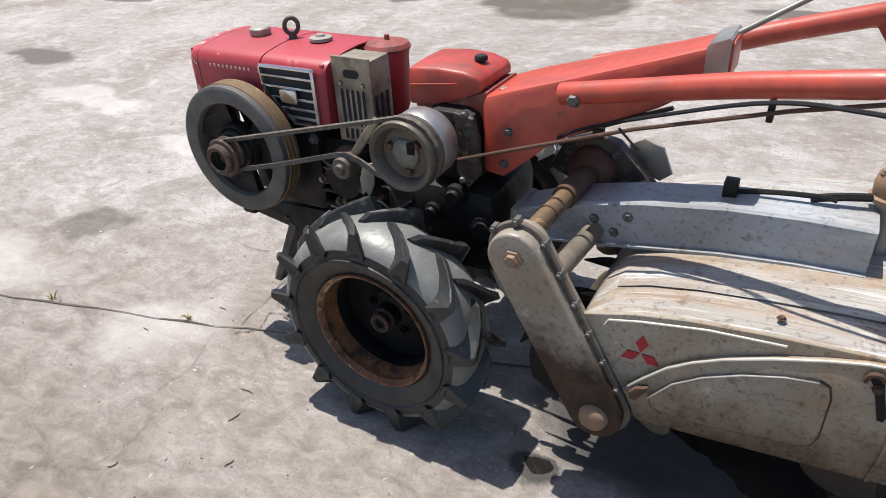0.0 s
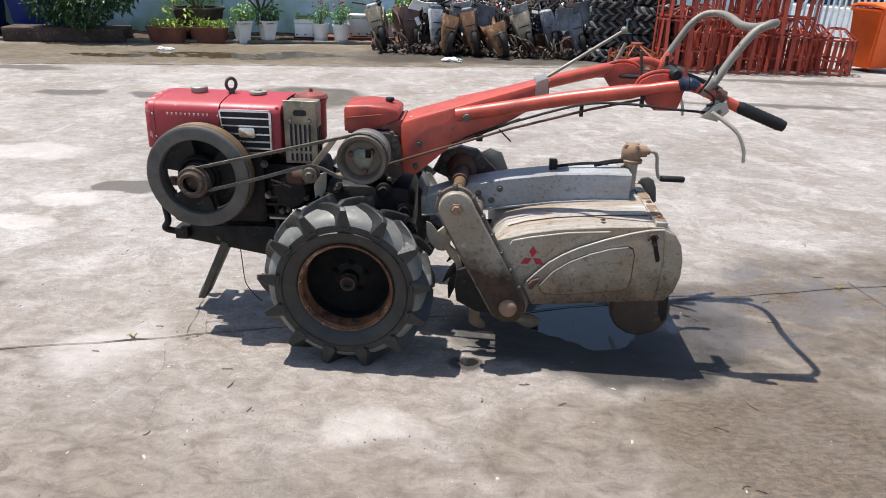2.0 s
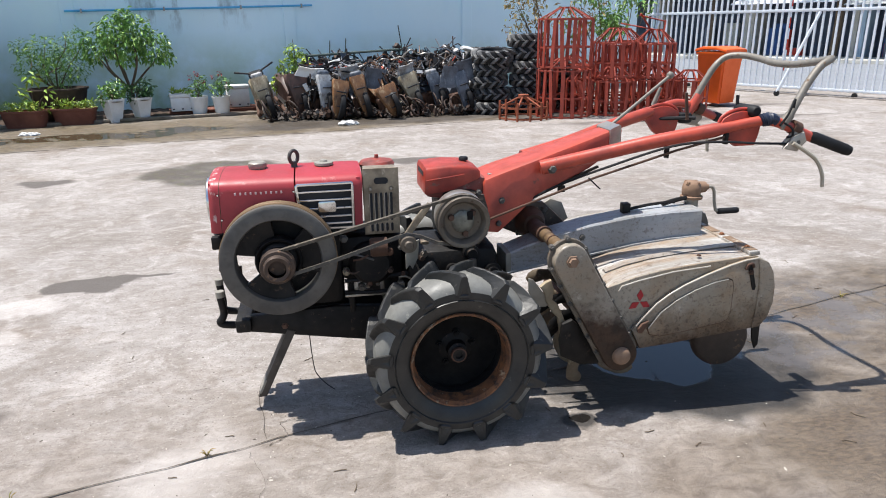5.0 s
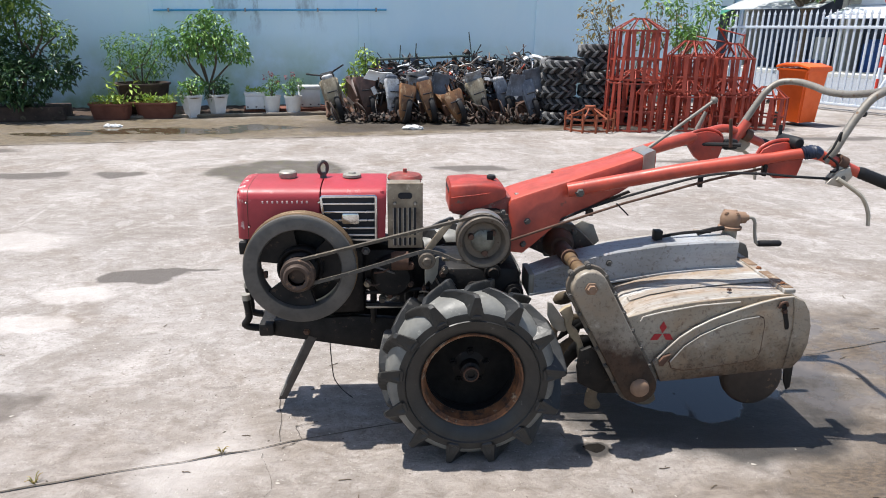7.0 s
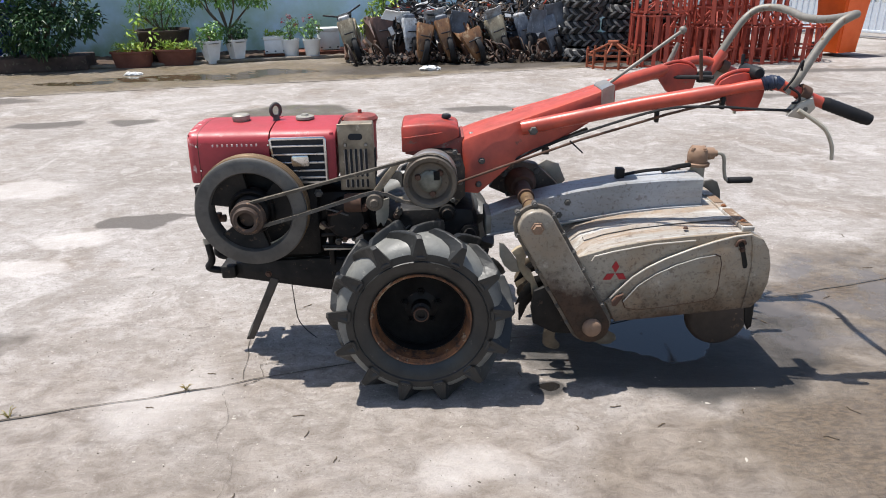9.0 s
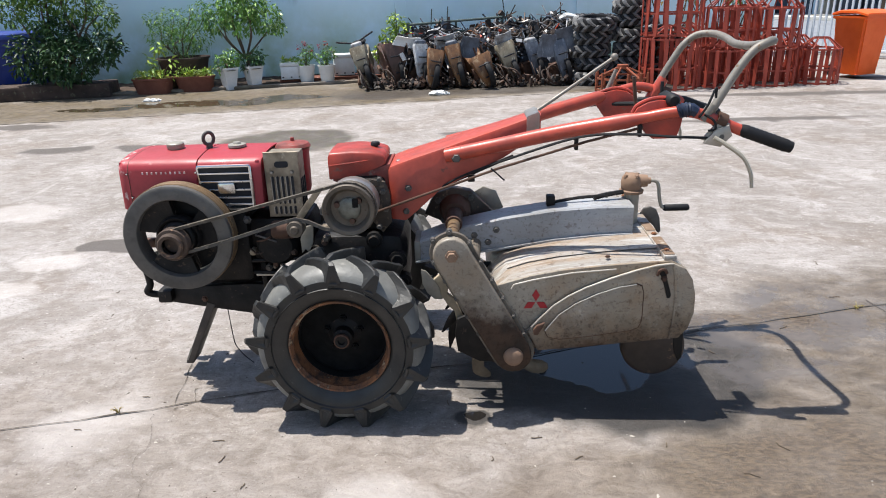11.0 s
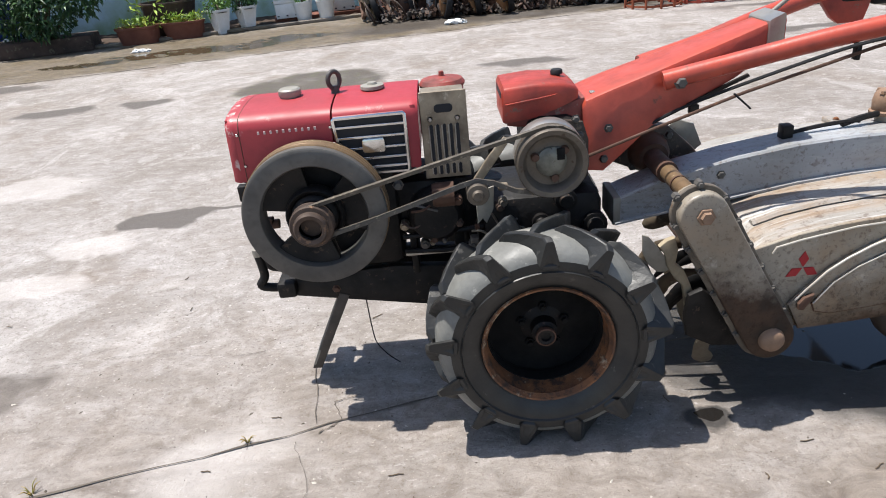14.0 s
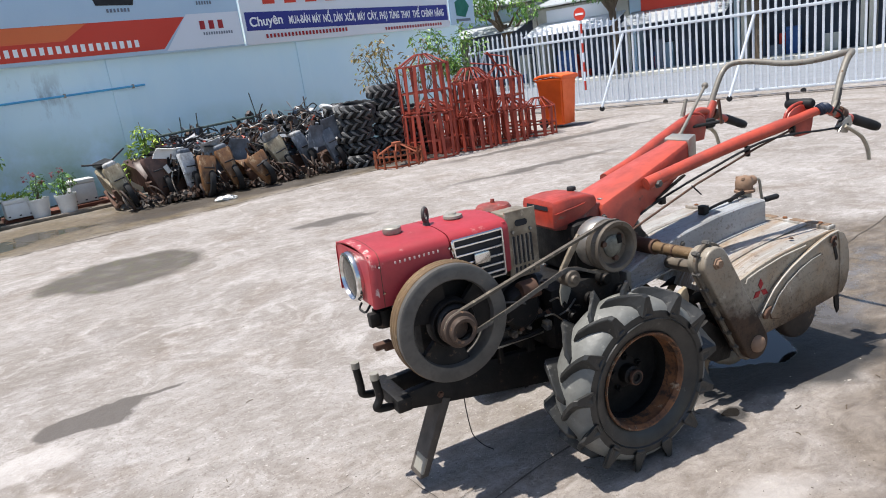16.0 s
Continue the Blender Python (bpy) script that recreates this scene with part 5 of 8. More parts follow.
    for y in (0.766, 0.149):
        bm = bmesh.new()
        x = 1.205 if y > 0.4 else 1.196
        tube(bm, [(x - 0.045, y, 1.035 - 0.062), (x + 0.012, y, 1.035 + 0.03)] if y > 0.4 else [(x - 0.03, y, 1.012), (x + 0.004, y, 1.035 + 0.02)], 0.021 if y > 0.4 else 0.0165, 14)
        part("loop_socket", bm, ARM_RED if y > 0.4 else GRIME_BAR, m)
    bm = bmesh.new()
    tube(bm, smooth_path([(1.155, 0.135, 1.02), (1.175, 0.125, 1.06), (1.195, 0.128, 1.11), (1.20, 0.135, 1.08)]), 0.004, 6)
    tube(bm, smooth_path([(1.17, 0.135, 1.03), (1.20, 0.128, 1.01), (1.205, 0.128, 0.985), (1.185, 0.13, 0.98)]), 0.004, 6)
    part("wire_loop", bm, BLACK_RUBBER, m)
    # gear sticks
    bm = bmesh.new()
    tube(bm, [(0.672, 0.475, 0.985), (0.83, 0.54, 1.075), (0.982, 0.605, 1.162)], 0.0065, 10)
    rod = part("gear_stick", bm, GRIME_BAR, m, "long steel gear rod with a round knob")
    bm = bmesh.new()
    bmesh.ops.create_uvsphere(bm, u_segments=18, v_segments=12, radius=0.0145, matrix=Matrix.Translation((0.986, 0.607, 1.165)))
    part("knob", bm, GRIME_BAR, rod)
    bm = bmesh.new()
    tube(bm, [(1.0, 0.755, 1.03), (1.028, 0.755, 1.105)], [0.011, 0.007], 10)
    part("side_stick", bm, GRIME_BAR, m)
    bm = bmesh.new()
    tube(bm, [(1.075, 0.60, 0.985), (1.060, 0.60, 1.095)], 0.007, 8)
    part("side_stick", bm, RUST_DARK, m)
    bm = bmesh.new()
    tube(bm, [(1.088, 0.172, 1.066), (1.088, 0.18, 1.066), (1.084, 0.276, 1.066), (1.084, 0.284, 1.066)], [0.015, 0.021, 0.021, 0.015], 14)
    tube(bm, [(1.074, 0.27, 1.06), (1.074, 0.274, 1.115)], 0.006, 8)
    part("throttle_grip", bm, BLACK_RUBBER, m, "black rubber throttle grip")
    bm = bmesh.new()
    tube(bm, [(0.93, 0.745, 0.975), (1.12, 0.66, 0.985), (1.14, 0.645, 0.985)], 0.008, 8)
    part("throttle_rod", bm, BLACK_RUBBER, m)
    bm = bmesh.new()
    box(bm, 1.10, 1.16, 0.70, 0.735, 0.955, 1.0, 0.012)
    part("throttle_box", bm, BLACK_RUBBER, m)


def build_rotary(m):
    # cross tubes from the gearbox to the chain case
    bm = bmesh.new()
    tube(bm, [(0.382, 0.09, 0.630), (0.386, 0.30, 0.622), (0.387, 0.32, 0.6215), (0.390, 0.52, 0.615)], [0.0225, 0.0225, 0.023, 0.023], 20)
    cross = part("cross_tube", bm, RIM_TAN, m, "rust-brown cross tube")
    bm = bmesh.new()
    tube(bm, [(0.3837, 0.228, 0.6247), (0.3838, 0.234, 0.6246)], 0.0245, 20)
    part("tube_ring", bm, RUST_DARK, cross)
    bm = bmesh.new()
    tube(bm, [(0.386, 0.33, 0.6215), (0.390, 0.50, 0.615)], 0.030, 20)
    part("tube_sleeve", bm, RUST_DARK, cross, "dark greasy sleeve on the cross tube")
    bm = bmesh.new()
    lathe(bm, [(0.028, -0.03), (0.042, -0.03), (0.05, -0.015), (0.056, 0.0), (0.062, 0.03), (0.062, 0.06), (0.028, 0.06)], (0.39, 0.50, 0.618), 'Y', 28)
    part("tube_collar", bm, RUST_DARK, cross)
    bm = bmesh.new()
    slab(bm, [(0.27, 0.60), (0.31, 0.68), (0.38, 0.705), (0.45, 0.69), (0.52, 0.625), (0.56, 0.575), (0.52, 0.545), (0.38, 0.55)], 0.53, 0.575, 0.006)
    hitch = part("hitch_plate", bm, HITCH_BROWN, m, "greasy brown hitch bracket")
    for x, z in ((0.325, 0.655), (0.345, 0.575), (0.45, 0.665), (0.475, 0.585), (0.525, 0.592)):
        bm = bmesh.new()
        bolt(bm, x, 0.529, z, 0.011, 0.010)
        part("hitch_bolt", bm, IRON, hitch)
    bm = bmesh.new()
    slab(bm, [(0.46, 0.665), (0.50, 0.688), (0.55, 0.67), (0.58, 0.60), (0.55, 0.575), (0.48, 0.60)], 0.60, 0.615, 0.005)
    part("hitch_flange", bm, MUD_GREY, m)
    bm = bmesh.new()
    tube(bm, [(0.448, 0.10, 0.548), (0.462, 0.36, 0.540)], 0.0245, 18)
    part("lower_tube", bm, LOWER_TUBE, m, "weathered grey-brown lower cross tube")
    # chain case
    def capsule(a, ra, b, rb, n=14):
        d = Vector(b) - Vector(a)
        base = math.atan2(d.y, d.x)
        out = [(a[0] + ra * math.cos(t), a[1] + ra * math.sin(t)) for t in [base + math.pi / 2 + math.pi * i / n for i in range(n + 1)]]
        return out + [(b[0] + rb * math.cos(t), b[1] + rb * math.sin(t)) for t in [base - math.pi / 2 + math.pi * i / n for i in range(n + 1)]]
    A, B = (0.382, 0.612), (0.583, 0.246)
    bm = bmesh.new()
    slab(bm, capsule(A, 0.060, B, 0.062), 0.040, 0.075, 0.007, 3)
    slab(bm, capsule(A, 0.056, B, 0.058), 0.085, 0.125, 0.007, 3)
    cc = part("chain_case", bm, CASE_PAINT, m, "grey-painted chain case, rusted at its foot")
    bm = bmesh.new()
    slab(bm, capsule(A, 0.072, B, 0.074), 0.072, 0.086, 0.002, 1)
    part("case_flange", bm, LOWER_TUBE, cc, "grimy joint flange of the chain case")
    d = (Vector(B) - Vector(A)).normalized()
    nrm = Vector((-d.y, d.x))
    spots = [Vector(A) + nrm * 0.066 * s + d * t for s in (-1, 1) for t in (0.0, 0.075, 0.15, 0.225, 0.30, 0.375)]
    spots += [Vector(A) - d * 0.066 + nrm * k for k in (-0.03, 0.03)] + [Vector(B) + d * 0.067]
    for p in spots:
        bm = bmesh.new()
        lathe(bm, [(0, -0.010), (0.006, -0.010), (0.0065, -0.004), (0.010, -0.003), (0.010, 0.018), (0.006, 0.019), (0.006, 0.024), (0, 0.024)], (p.x, 0.072, p.y), 'Y', 6)
        part("case_bolt", bm, IRON, cc)
    bm = bmesh.new()
    lathe(bm, [(0, -0.016), (0.014, -0.016), (0.016, -0.008), (0.022, -0.007), (0.023, 0.002), (0, 0.002)], (A[0] + 0.002, 0.040, A[1] + 0.002), 'Y', 6)
    part("case_plug", bm, RUST_LIGHT, cc)
    bm = bmesh.new()
    lathe(bm, [(0, -0.020), (0.022, -0.019), (0.030, -0.013), (0.033, -0.004), (0.034, 0.002), (0, 0.002)], (B[0], 0.040, B[1]), 'Y', 24)
    part("case_hub", bm, RUST_LIGHT, cc, "rust-pink round hub cap")
    # arched beam
    bot = [(0.245, 0.478), (0.40, 0.503), (0.57, 0.527), (0.75, 0.555), (0.90, 0.568), (1.03, 0.572)]
    top = [(0.245, 0.548), (0.40, 0.604), (0.57, 0.640), (0.75, 0.665), (0.90, 0.674), (1.03, 0.674)]
    bm = bmesh.new()
    rings = []
    for (x, z0), (_, z1) in zip(bot, top):
        rings.append([(x, 0.345, z0), (x, 0.345, z1 - 0.006), (x, 0.351, z1), (x, 0.462, z1), (x, 0.468, z1 - 0.006), (x, 0.468, z0)])
    loft(bm, rings)
    beam = part("tool_beam", bm, BEAM_PAINT, m, "blue-grey painted arched steel beam")
    bm = bmesh.new()
    loft(bm, [[(x, 0.330, z - 0.003), (x, 0.345, z - 0.003), (x, 0.345, z + 0.003), (x, 0.330, z + 0.003)] for x, z in bot])
    part("beam_flange", bm, BEAM_PAINT, beam)
    for x, z in ((0.54, 0.595), (0.51, 0.548), (0.46, 0.575)):
        bm = bmesh.new()
        bolt(bm, x, 0.344, z, 0.010, 0.006)
        part("beam_bolt", bm, IRON, beam)
    bm = bmesh.new()
    box(bm, 0.240, 0.262, 0.34, 0.475, 0.47, 0.555, 0.004)
    part("beam_end", bm, MUD_GREY, beam)
    bm = bmesh.new()
    box(bm, 0.727, 0.757, 0.40, 0.435, 0.66, 0.70, 0.003)
    part("tool_clip", bm, GREASE, beam, "small dark clip")
    bm = bmesh.new()
    tube(bm, smooth_path([(0.73, 0.42, 0.668), (0.83, 0.42, 0.685), (0.92, 0.42, 0.692), (0.95, 0.42, 0.69)]), 0.006, 6)
    tube(bm, smooth_path([(0.90, 0.42, 0.685), (0.955, 0.43, 0.695), (1.01, 0.44, 0.70)]), 0.009, 6)
    part("release_lever", bm, GREASE, beam)
    # depth crank
    bm = bmesh.new()
    lathe(bm, [(0, 0.545), (0.044, 0.545), (0.044, 0.556), (0.029, 0.562), (0.027, 0.60), (0.027, 0.70), (0.0, 0.70)], (1.047, MID, 0), 'Z', 24)
    post = part("crank_post", bm, MUD_GREY, m, "dull grey depth adjuster post")
    bm = bmesh.new()
    lathe(bm, [(0, 0.695), (0.030, 0.695), (0.036, 0.705), (0.038, 0.73), (0.034, 0.75), (0.022, 0.762), (0, 0.766)], (1.043, MID, 0), 'Z', 24)
    lathe(bm, [(0.0, 0.0), (0.022, 0.0), (0.024, 0.02), (0.022, 0.045), (0.012, 0.047), (0.012, 0.058), (0, 0.058)], (1.055, MID, 0.735), 'X', 18)
    for k in range(4):
        a = k * math.pi / 2 + 0.5
        bolt(bm, 1.043 + 0.026 * math.cos(a), MID + 0.026 * math.sin(a), 0.753, 0.008, -0.009, 'Z')
    lathe(bm, [(0.031, 0.69), (0.043, 0.692), (0.044, 0.702), (0.036, 0.706)], (1.045, MID, 0), 'Z', 24)
    part("crank_head", bm, RUST_LIGHT, post, "rust-brown bevel gear head")
    bm = bmesh.new()
    tube(bm, smooth_path([(1.10, MID, 0.735), (1.130, MID, 0.733), (1.143, MID, 0.715), (1.150, MID, 0.67), (1.160, MID, 0.636), (1.172, MID, 0.630)]), 0.0065, 10)
    crank = part("crank_arm", bm, MUD_GREY, post)
    bm = bmesh.new()
    lathe(bm, [(0, 0.0), (0.010, 0.0), (0.0125, 0.006), (0.0125, 0.088), (0.009, 0.094), (0, 0.094)], (1.168, MID, 0.629), 'X', 16)
    part("crank_grip", bm, BLACK_RUBBER, post, "black crank grip")
    # rotor hood
    y0, y1 = 0.092, 0.828
    prof = [(0.505, 0.425), (0.53, 0.468), (0.57, 0.500), (0.64, 0.522), (0.74, 0.540), (0.88, 0.554), (1.0, 0.562), (1.095, 0.566)]
    bm = bmesh.new()
    rings = []
    for x, z in prof:
        ring_up = []
        for k in range(9):
            y = y0 + (y1 - y0) * k / 8
            ring_up.append((x, y, z + 0.012 * math.sin(math.pi * k / 8)))
        rings.append(ring_up + [(p[0], p[1], p[2] - 0.005) for p in ring_up[::-1]])
    loft(bm, rings)
    hood = part("rotor_hood", bm, HOOD_GREY, m, "weathered grey sheet steel rotor hood with rust streaks")
    for ya in (0.20, 0.72):
        bm = bmesh.new()
        pts = [(x, ya, z + 0.008 + 0.012 * math.sin(math.pi * (ya - y0) / (y1 - y0))) for x, z in prof[2:]]
        loft(bm, [[(x, y - 0.014, z - 0.004), (x, y - 0.006, z + 0.003), (x, y + 0.006, z + 0.003), (x, y + 0.014, z - 0.004)] for x, y, z in pts])
        part("hood_rib", bm, HOOD_GREY, hood)
    bm = bmesh.new()
    box(bm, 1.075, 1.115, y0 - 0.004, y1 + 0.004, 0.566, 0.582, 0.003)
    part("hinge_strip", bm, HOOD_GREY, hood)
    for ya, yb in ((0.10, 0.27), (0.34, 0.43)):
        bm = bmesh.new()
        box(bm, 1.078, 1.112, ya, yb, 0.581, 0.5845, 0.001, 1)
        part("hinge_leaf", bm, HINGE_RUST, hood, "rusty brown hinge leaf")
    for y in (0.14, 0.30, 0.62, 0.78):
        bm = bmesh.new()
        bolt(bm, 1.095, y, 0.584, 0.008, -0.006, 'Z')
        part("hinge_bolt", bm, RUST, hood)
    bm = bmesh.new()
    bolt(bm, 0.90, 0.13, 0.566, 0.007, -0.006, 'Z')
    part("hood_rivet", bm, RUST_DARK, hood)
    flap = [(1.100, 0.566), (1.135, 0.548), (1.165, 0.505), (1.182, 0.44), (1.186, 0.38), (1.172, 0.33), (1.145, 0.295)]
    bm = bmesh.new()
    loft(bm, [[(x, y0 + 0.004, z), (x, y1 - 0.004, z), (x - 0.005, y1 - 0.004, z - 0.002), (x - 0.005, y0 + 0.004, z - 0.002)] for x, z in flap])
    part("rear_flap", bm, HOOD_GREY, m, "curved grey rear flap of the rotor hood")
    bm = bmesh.new()
    slab(bm, [(1.10, 0.578), (1.115, 0.606), (1.142, 0.612), (1.165, 0.60), (1.18, 0.565), (1.188, 0.51), (1.178, 0.50), (1.16, 0.53), (1.13, 0.56)], 0.53, 0.545, 0.006)
    part("rear_bracket", bm, IRON, m, "rounded dark steel lever behind the crank")
    # side plates
    side = [(0.530, 0.490), (0.565, 0.400), (0.605, 0.310), (0.640, 0.249), (0.80, 0.258), (0.943, 0.272), (1.07, 0.284), (1.139, 0.290), (1.168, 0.325), (1.184, 0.385), (1.182, 0.45), (1.168, 0.505), (1.144, 0.543), (1.10, 0.567), (1.0, 0.562), (0.88, 0.554), (0.74, 0.540), (0.64, 0.522), (0.575, 0.503)]
    door = [(0.632, 0.326), (0.668, 0.249), (0.80, 0.258), (0.943, 0.272), (1.07, 0.284), (1.139, 0.290), (1.168, 0.325), (1.184, 0.385), (1.182, 0.45), (1.168, 0.505), (1.144, 0.543), (1.10, 0.563), (1.05, 0.558), (0.99, 0.543), (0.906, 0.516), (0.82, 0.482), (0.765, 0.453), (0.718, 0.420), (0.672, 0.372), (0.645, 0.342)]
    pad = [(0.690, 0.330), (0.735, 0.388), (0.79, 0.428), (0.86, 0.462), (0.93, 0.485), (0.985, 0.494), (1.003, 0.486), (1.010, 0.46), (1.010, 0.36), (1.0, 0.335), (0.975, 0.325), (0.84, 0.305), (0.74, 0.295), (0.70, 0.305)]
    bm = bmesh.new()
    slab(bm, [(0.56, 0.49), (0.62, 0.44), (0.80, 0.44), (1.0, 0.45), (1.15, 0.46), (1.168, 0.505), (1.144, 0.543), (1.10, 0.567), (1.0, 0.562), (0.88, 0.554), (0.74, 0.540), (0.64, 0.522), (0.575, 0.503)], 2 * MID - 0.094, 2 * MID - 0.084, 0.002, 1)
    part("side_apron", bm, SIDE_GREY, m, "short grey apron along the rotor hood")
    bm = bmesh.new()
    slab(bm, side, 0.084, 0.094, 0.002, 1)
    sp = part("side_plate", bm, SIDE_GREY, m, "grey rotor side plate with mud and rust")
    bm = bmesh.new()
    slab(bm, door, 0.070, 0.084, 0.005, 2)
    dr = part("side_cover", bm, SIDE_GREY, m, "pressed grey side cover, scratched and muddy")
    bm = bmesh.new()
    slab(bm, pad, 0.064, 0.071, 0.0035, 2)
    part("pressed_panel", bm, SIDE_GREY, dr)
    # lips in a paler grey that paints the light caught by the pressed edges
    bm = bmesh.new()
    y = 0.068
    tube(bm, [(x, y, z) for x, z in door[-1:0:-1][:9]], 0.0032, 8)
    part("cover_lip", bm, SIDE_LIP, dr)
    bm = bmesh.new()
    tube(bm, [(x, 0.063, z) for x, z in pad[:6]], 0.0024, 8)
    part("panel_lip", bm, SIDE_LIP, dr)
    bm = bmesh.new()
    tube(bm, [(x, 0.0695, z) for x, z in pad[5:] + pad[:1]], 0.0034, 6)
    part("panel_dark_edge", bm, RUST_DARK, dr, "dark line along the right and lower edge of the pressed panel")
    bm = bmesh.new()
    tube(bm, [(0.578, 0.082, 0.476), (0.586, 0.082, 0.492), (0.65, 0.082, 0.508), (0.78, 0.082, 0.531), (0.92, 0.082, 0.541)], 0.003, 8)
    part("plate_lip", bm, SIDE_LIP, sp)
    bm = bmesh.new()
    slab(bm, [(1.110, 0.29), (1.118, 0.36), (1.12, 0.45), (1.112, 0.53), (1.104, 0.555), (1.098, 0.555), (1.107, 0.52), (1.114, 0.45), (1.112, 0.36), (1.104, 0.29)], 0.066, 0.071)
    part("plate_fold", bm, SIDE_GREY, dr)
    bm = bmesh.new()
    slab(bm, [(1.052, 0.536), (1.064, 0.545), (1.078, 0.54), (1.083, 0.51), (1.100, 0.455), (1.098, 0.442), (1.088, 0.442), (1.074, 0.49), (1.066, 0.515)], 0.067, 0.072)
    part("latch_slot", bm, GREASE, dr, "dark worn latch slot")
    bm = bmesh.new()
    tube(bm, smooth_path([(1.050, 0.064, 0.524), (1.055, 0.06, 0.543), (1.070, 0.06, 0.546), (1.080, 0.064, 0.532)]), 0.005, 8)
    bolt(bm, 1.073, 0.064, 0.512, 0.008, 0.006)
    part("latch", bm, RUST_DARK, dr)
    bm = bmesh.new()
    slab(bm, [(0.650, 0.335), (0.662, 0.352), (0.688, 0.362), (0.684, 0.345), (0.665, 0.315), (0.652, 0.318)], 0.055, 0.069, 0.004)
    part("cover_hook", bm, RUST_DARK, dr, "rusty hook on the cover")
    # three-lozenge emblem in red
    c = Vector((0.660, 0.428))
    for k in range(3):
        a = radians(90 + 120 * k)
        d1, d2 = Vector((math.cos(a + 0.52), math.sin(a + 0.52))), Vector((math.cos(a - 0.52), math.sin(a - 0.52)))
        L = 0.0255
        bm = bmesh.new()
        p0 = c + Vector((math.cos(a), math.sin(a))) * 0.002
        slab(bm, [tuple(p0), tuple(p0 + d1 * L), tuple(p0 + (d1 + d2) * L), tuple(p0 + d2 * L)], 0.0815, 0.0845)
        part("emblem_lozenge", bm, LOGO_RED, sp, "red emblem lozenge")
    # rotor with curved blades
    bm = bmesh.new()
    tube(bm, [(0.583, 0.11, 0.246), (0.583, 0.80, 0.246)], 0.03, 16)
    rotor = part("rotor", bm, RUST_DARK, m, "rusty tine rotor")
    rnd = random.Random(3)
    for i in range(7):
        y = 0.18 + 0.09 * i
        for k in range(2):
            a0 = i * 1.15 + 0.5 + k * math.pi
            pts = [(0.583 + r * math.cos(a0 + b), y + w, 0.246 + r * math.sin(a0 + b)) for r, b, w in ((0.03, 0, 0), (0.10, 0.05, 0), (0.15, 0.18, 0.005 * (-1) ** i), (0.185, 0.42, 0.02 * (-1) ** i), (0.205, 0.68, 0.045 * (-1) ** i))]
            if min(p[2] for p in pts) < 0.045:
                pts = [(x, yy, max(z, 0.045)) for x, yy, z in pts]
            bm = bmesh.new()
            tube(bm, smooth_path(pts, 3), [0.0065] * 9 + [0.008, 0.008, 0.007, 0.003], 8, 3.4)
            part("tine", bm, TINE, rotor)
    # sickle blades that stand out before the chain case
    for y, tip, reach in ((0.19, 176, 0.245), (0.25, 200, 0.235), (0.22, 148, 0.250), (0.31, 168, 0.24), (0.37, 128, 0.24)):
        pts = [(0.583 + r * reach * math.cos(radians(tip - b)), y, max(0.03, 0.246 + r * reach * math.sin(radians(tip - b)))) for r, b in ((0.15, 62), (0.42, 54), (0.66, 40), (0.86, 20), (1.0, 0))]
        bm = bmesh.new()
        tube(bm, smooth_path(pts, 4), [0.006] * 6 + [0.0062] * 6 + [0.0055, 0.0045, 0.0035, 0.002, 0.0008], 8, 3.6)
        part("sickle_tine", bm, GREASE, rotor, "dark curved sickle blade")
    # soil-caked rotor flange and the broad blade before it
    bm = bmesh.new()
    slab(bm, [(0.316, 0.483), (0.335, 0.50), (0.356, 0.507), (0.368, 0.47), (0.363, 0.43), (0.385, 0.41), (0.40, 0.377), (0.415, 0.34), (0.426, 0.297), (0.398, 0.288), (0.385, 0.36), (0.362, 0.385), (0.339, 0.426), (0.335, 0.455)], 0.155, 0.175, 0.005)
    part("soil_crust", bm, DRY_SOIL, rotor, "pale dried soil on the rotor")
    bm = bmesh.new()
    slab(bm, [(0.274, 0.517), (0.290, 0.512), (0.307, 0.491), (0.335, 0.45), (0.356, 0.413), (0.340, 0.403), (0.317, 0.405), (0.292, 0.43), (0.276, 0.466)], 0.165, 0.172, 0.002)
    part("tine_blade", bm, MUD_GREY, rotor, "rubbed grey blade")
    bm = bmesh.new()
    slab(bm, [(0.394, 0.345), (0.43, 0.36), (0.50, 0.30), (0.56, 0.22), (0.54, 0.17), (0.47, 0.175), (0.395, 0.216), (0.385, 0.28)], 0.128, 0.15, 0.008)
    part("rotor_flange", bm, GREASE, rotor, "dark oily rotor flange")
    # tail wheel
    bm = bmesh.new()
    lathe(bm, [(0.0, 0.0), (0.10, 0.0), (0.112, 0.008), (0.116, 0.02), (0.116, 0.045), (0.110, 0.06), (0, 0.06)], (1.112, 0.235, 0.160), 'Y', 48)
    tail = part("tail_wheel", bm, TAIL_IRON, m, "dark rusty disc tail wheel")
    bm = bmesh.new()
    tube(bm, [(1.112, 0.295, 0.160), (1.085, MID, 0.20), (1.06, MID, 0.40), (1.047, MID, 0.55)], 0.018, 12)
    part("tail_arm", bm, GREASE, tail)
    bm = bmesh.new()
    slab(bm, [(1.13, 0.29), (1.165, 0.30), (1.168, 0.20), (1.155, 0.185), (1.14, 0.22)], 0.10, 0.108, 0.002)
    part("scraper", bm, GREASE, m)


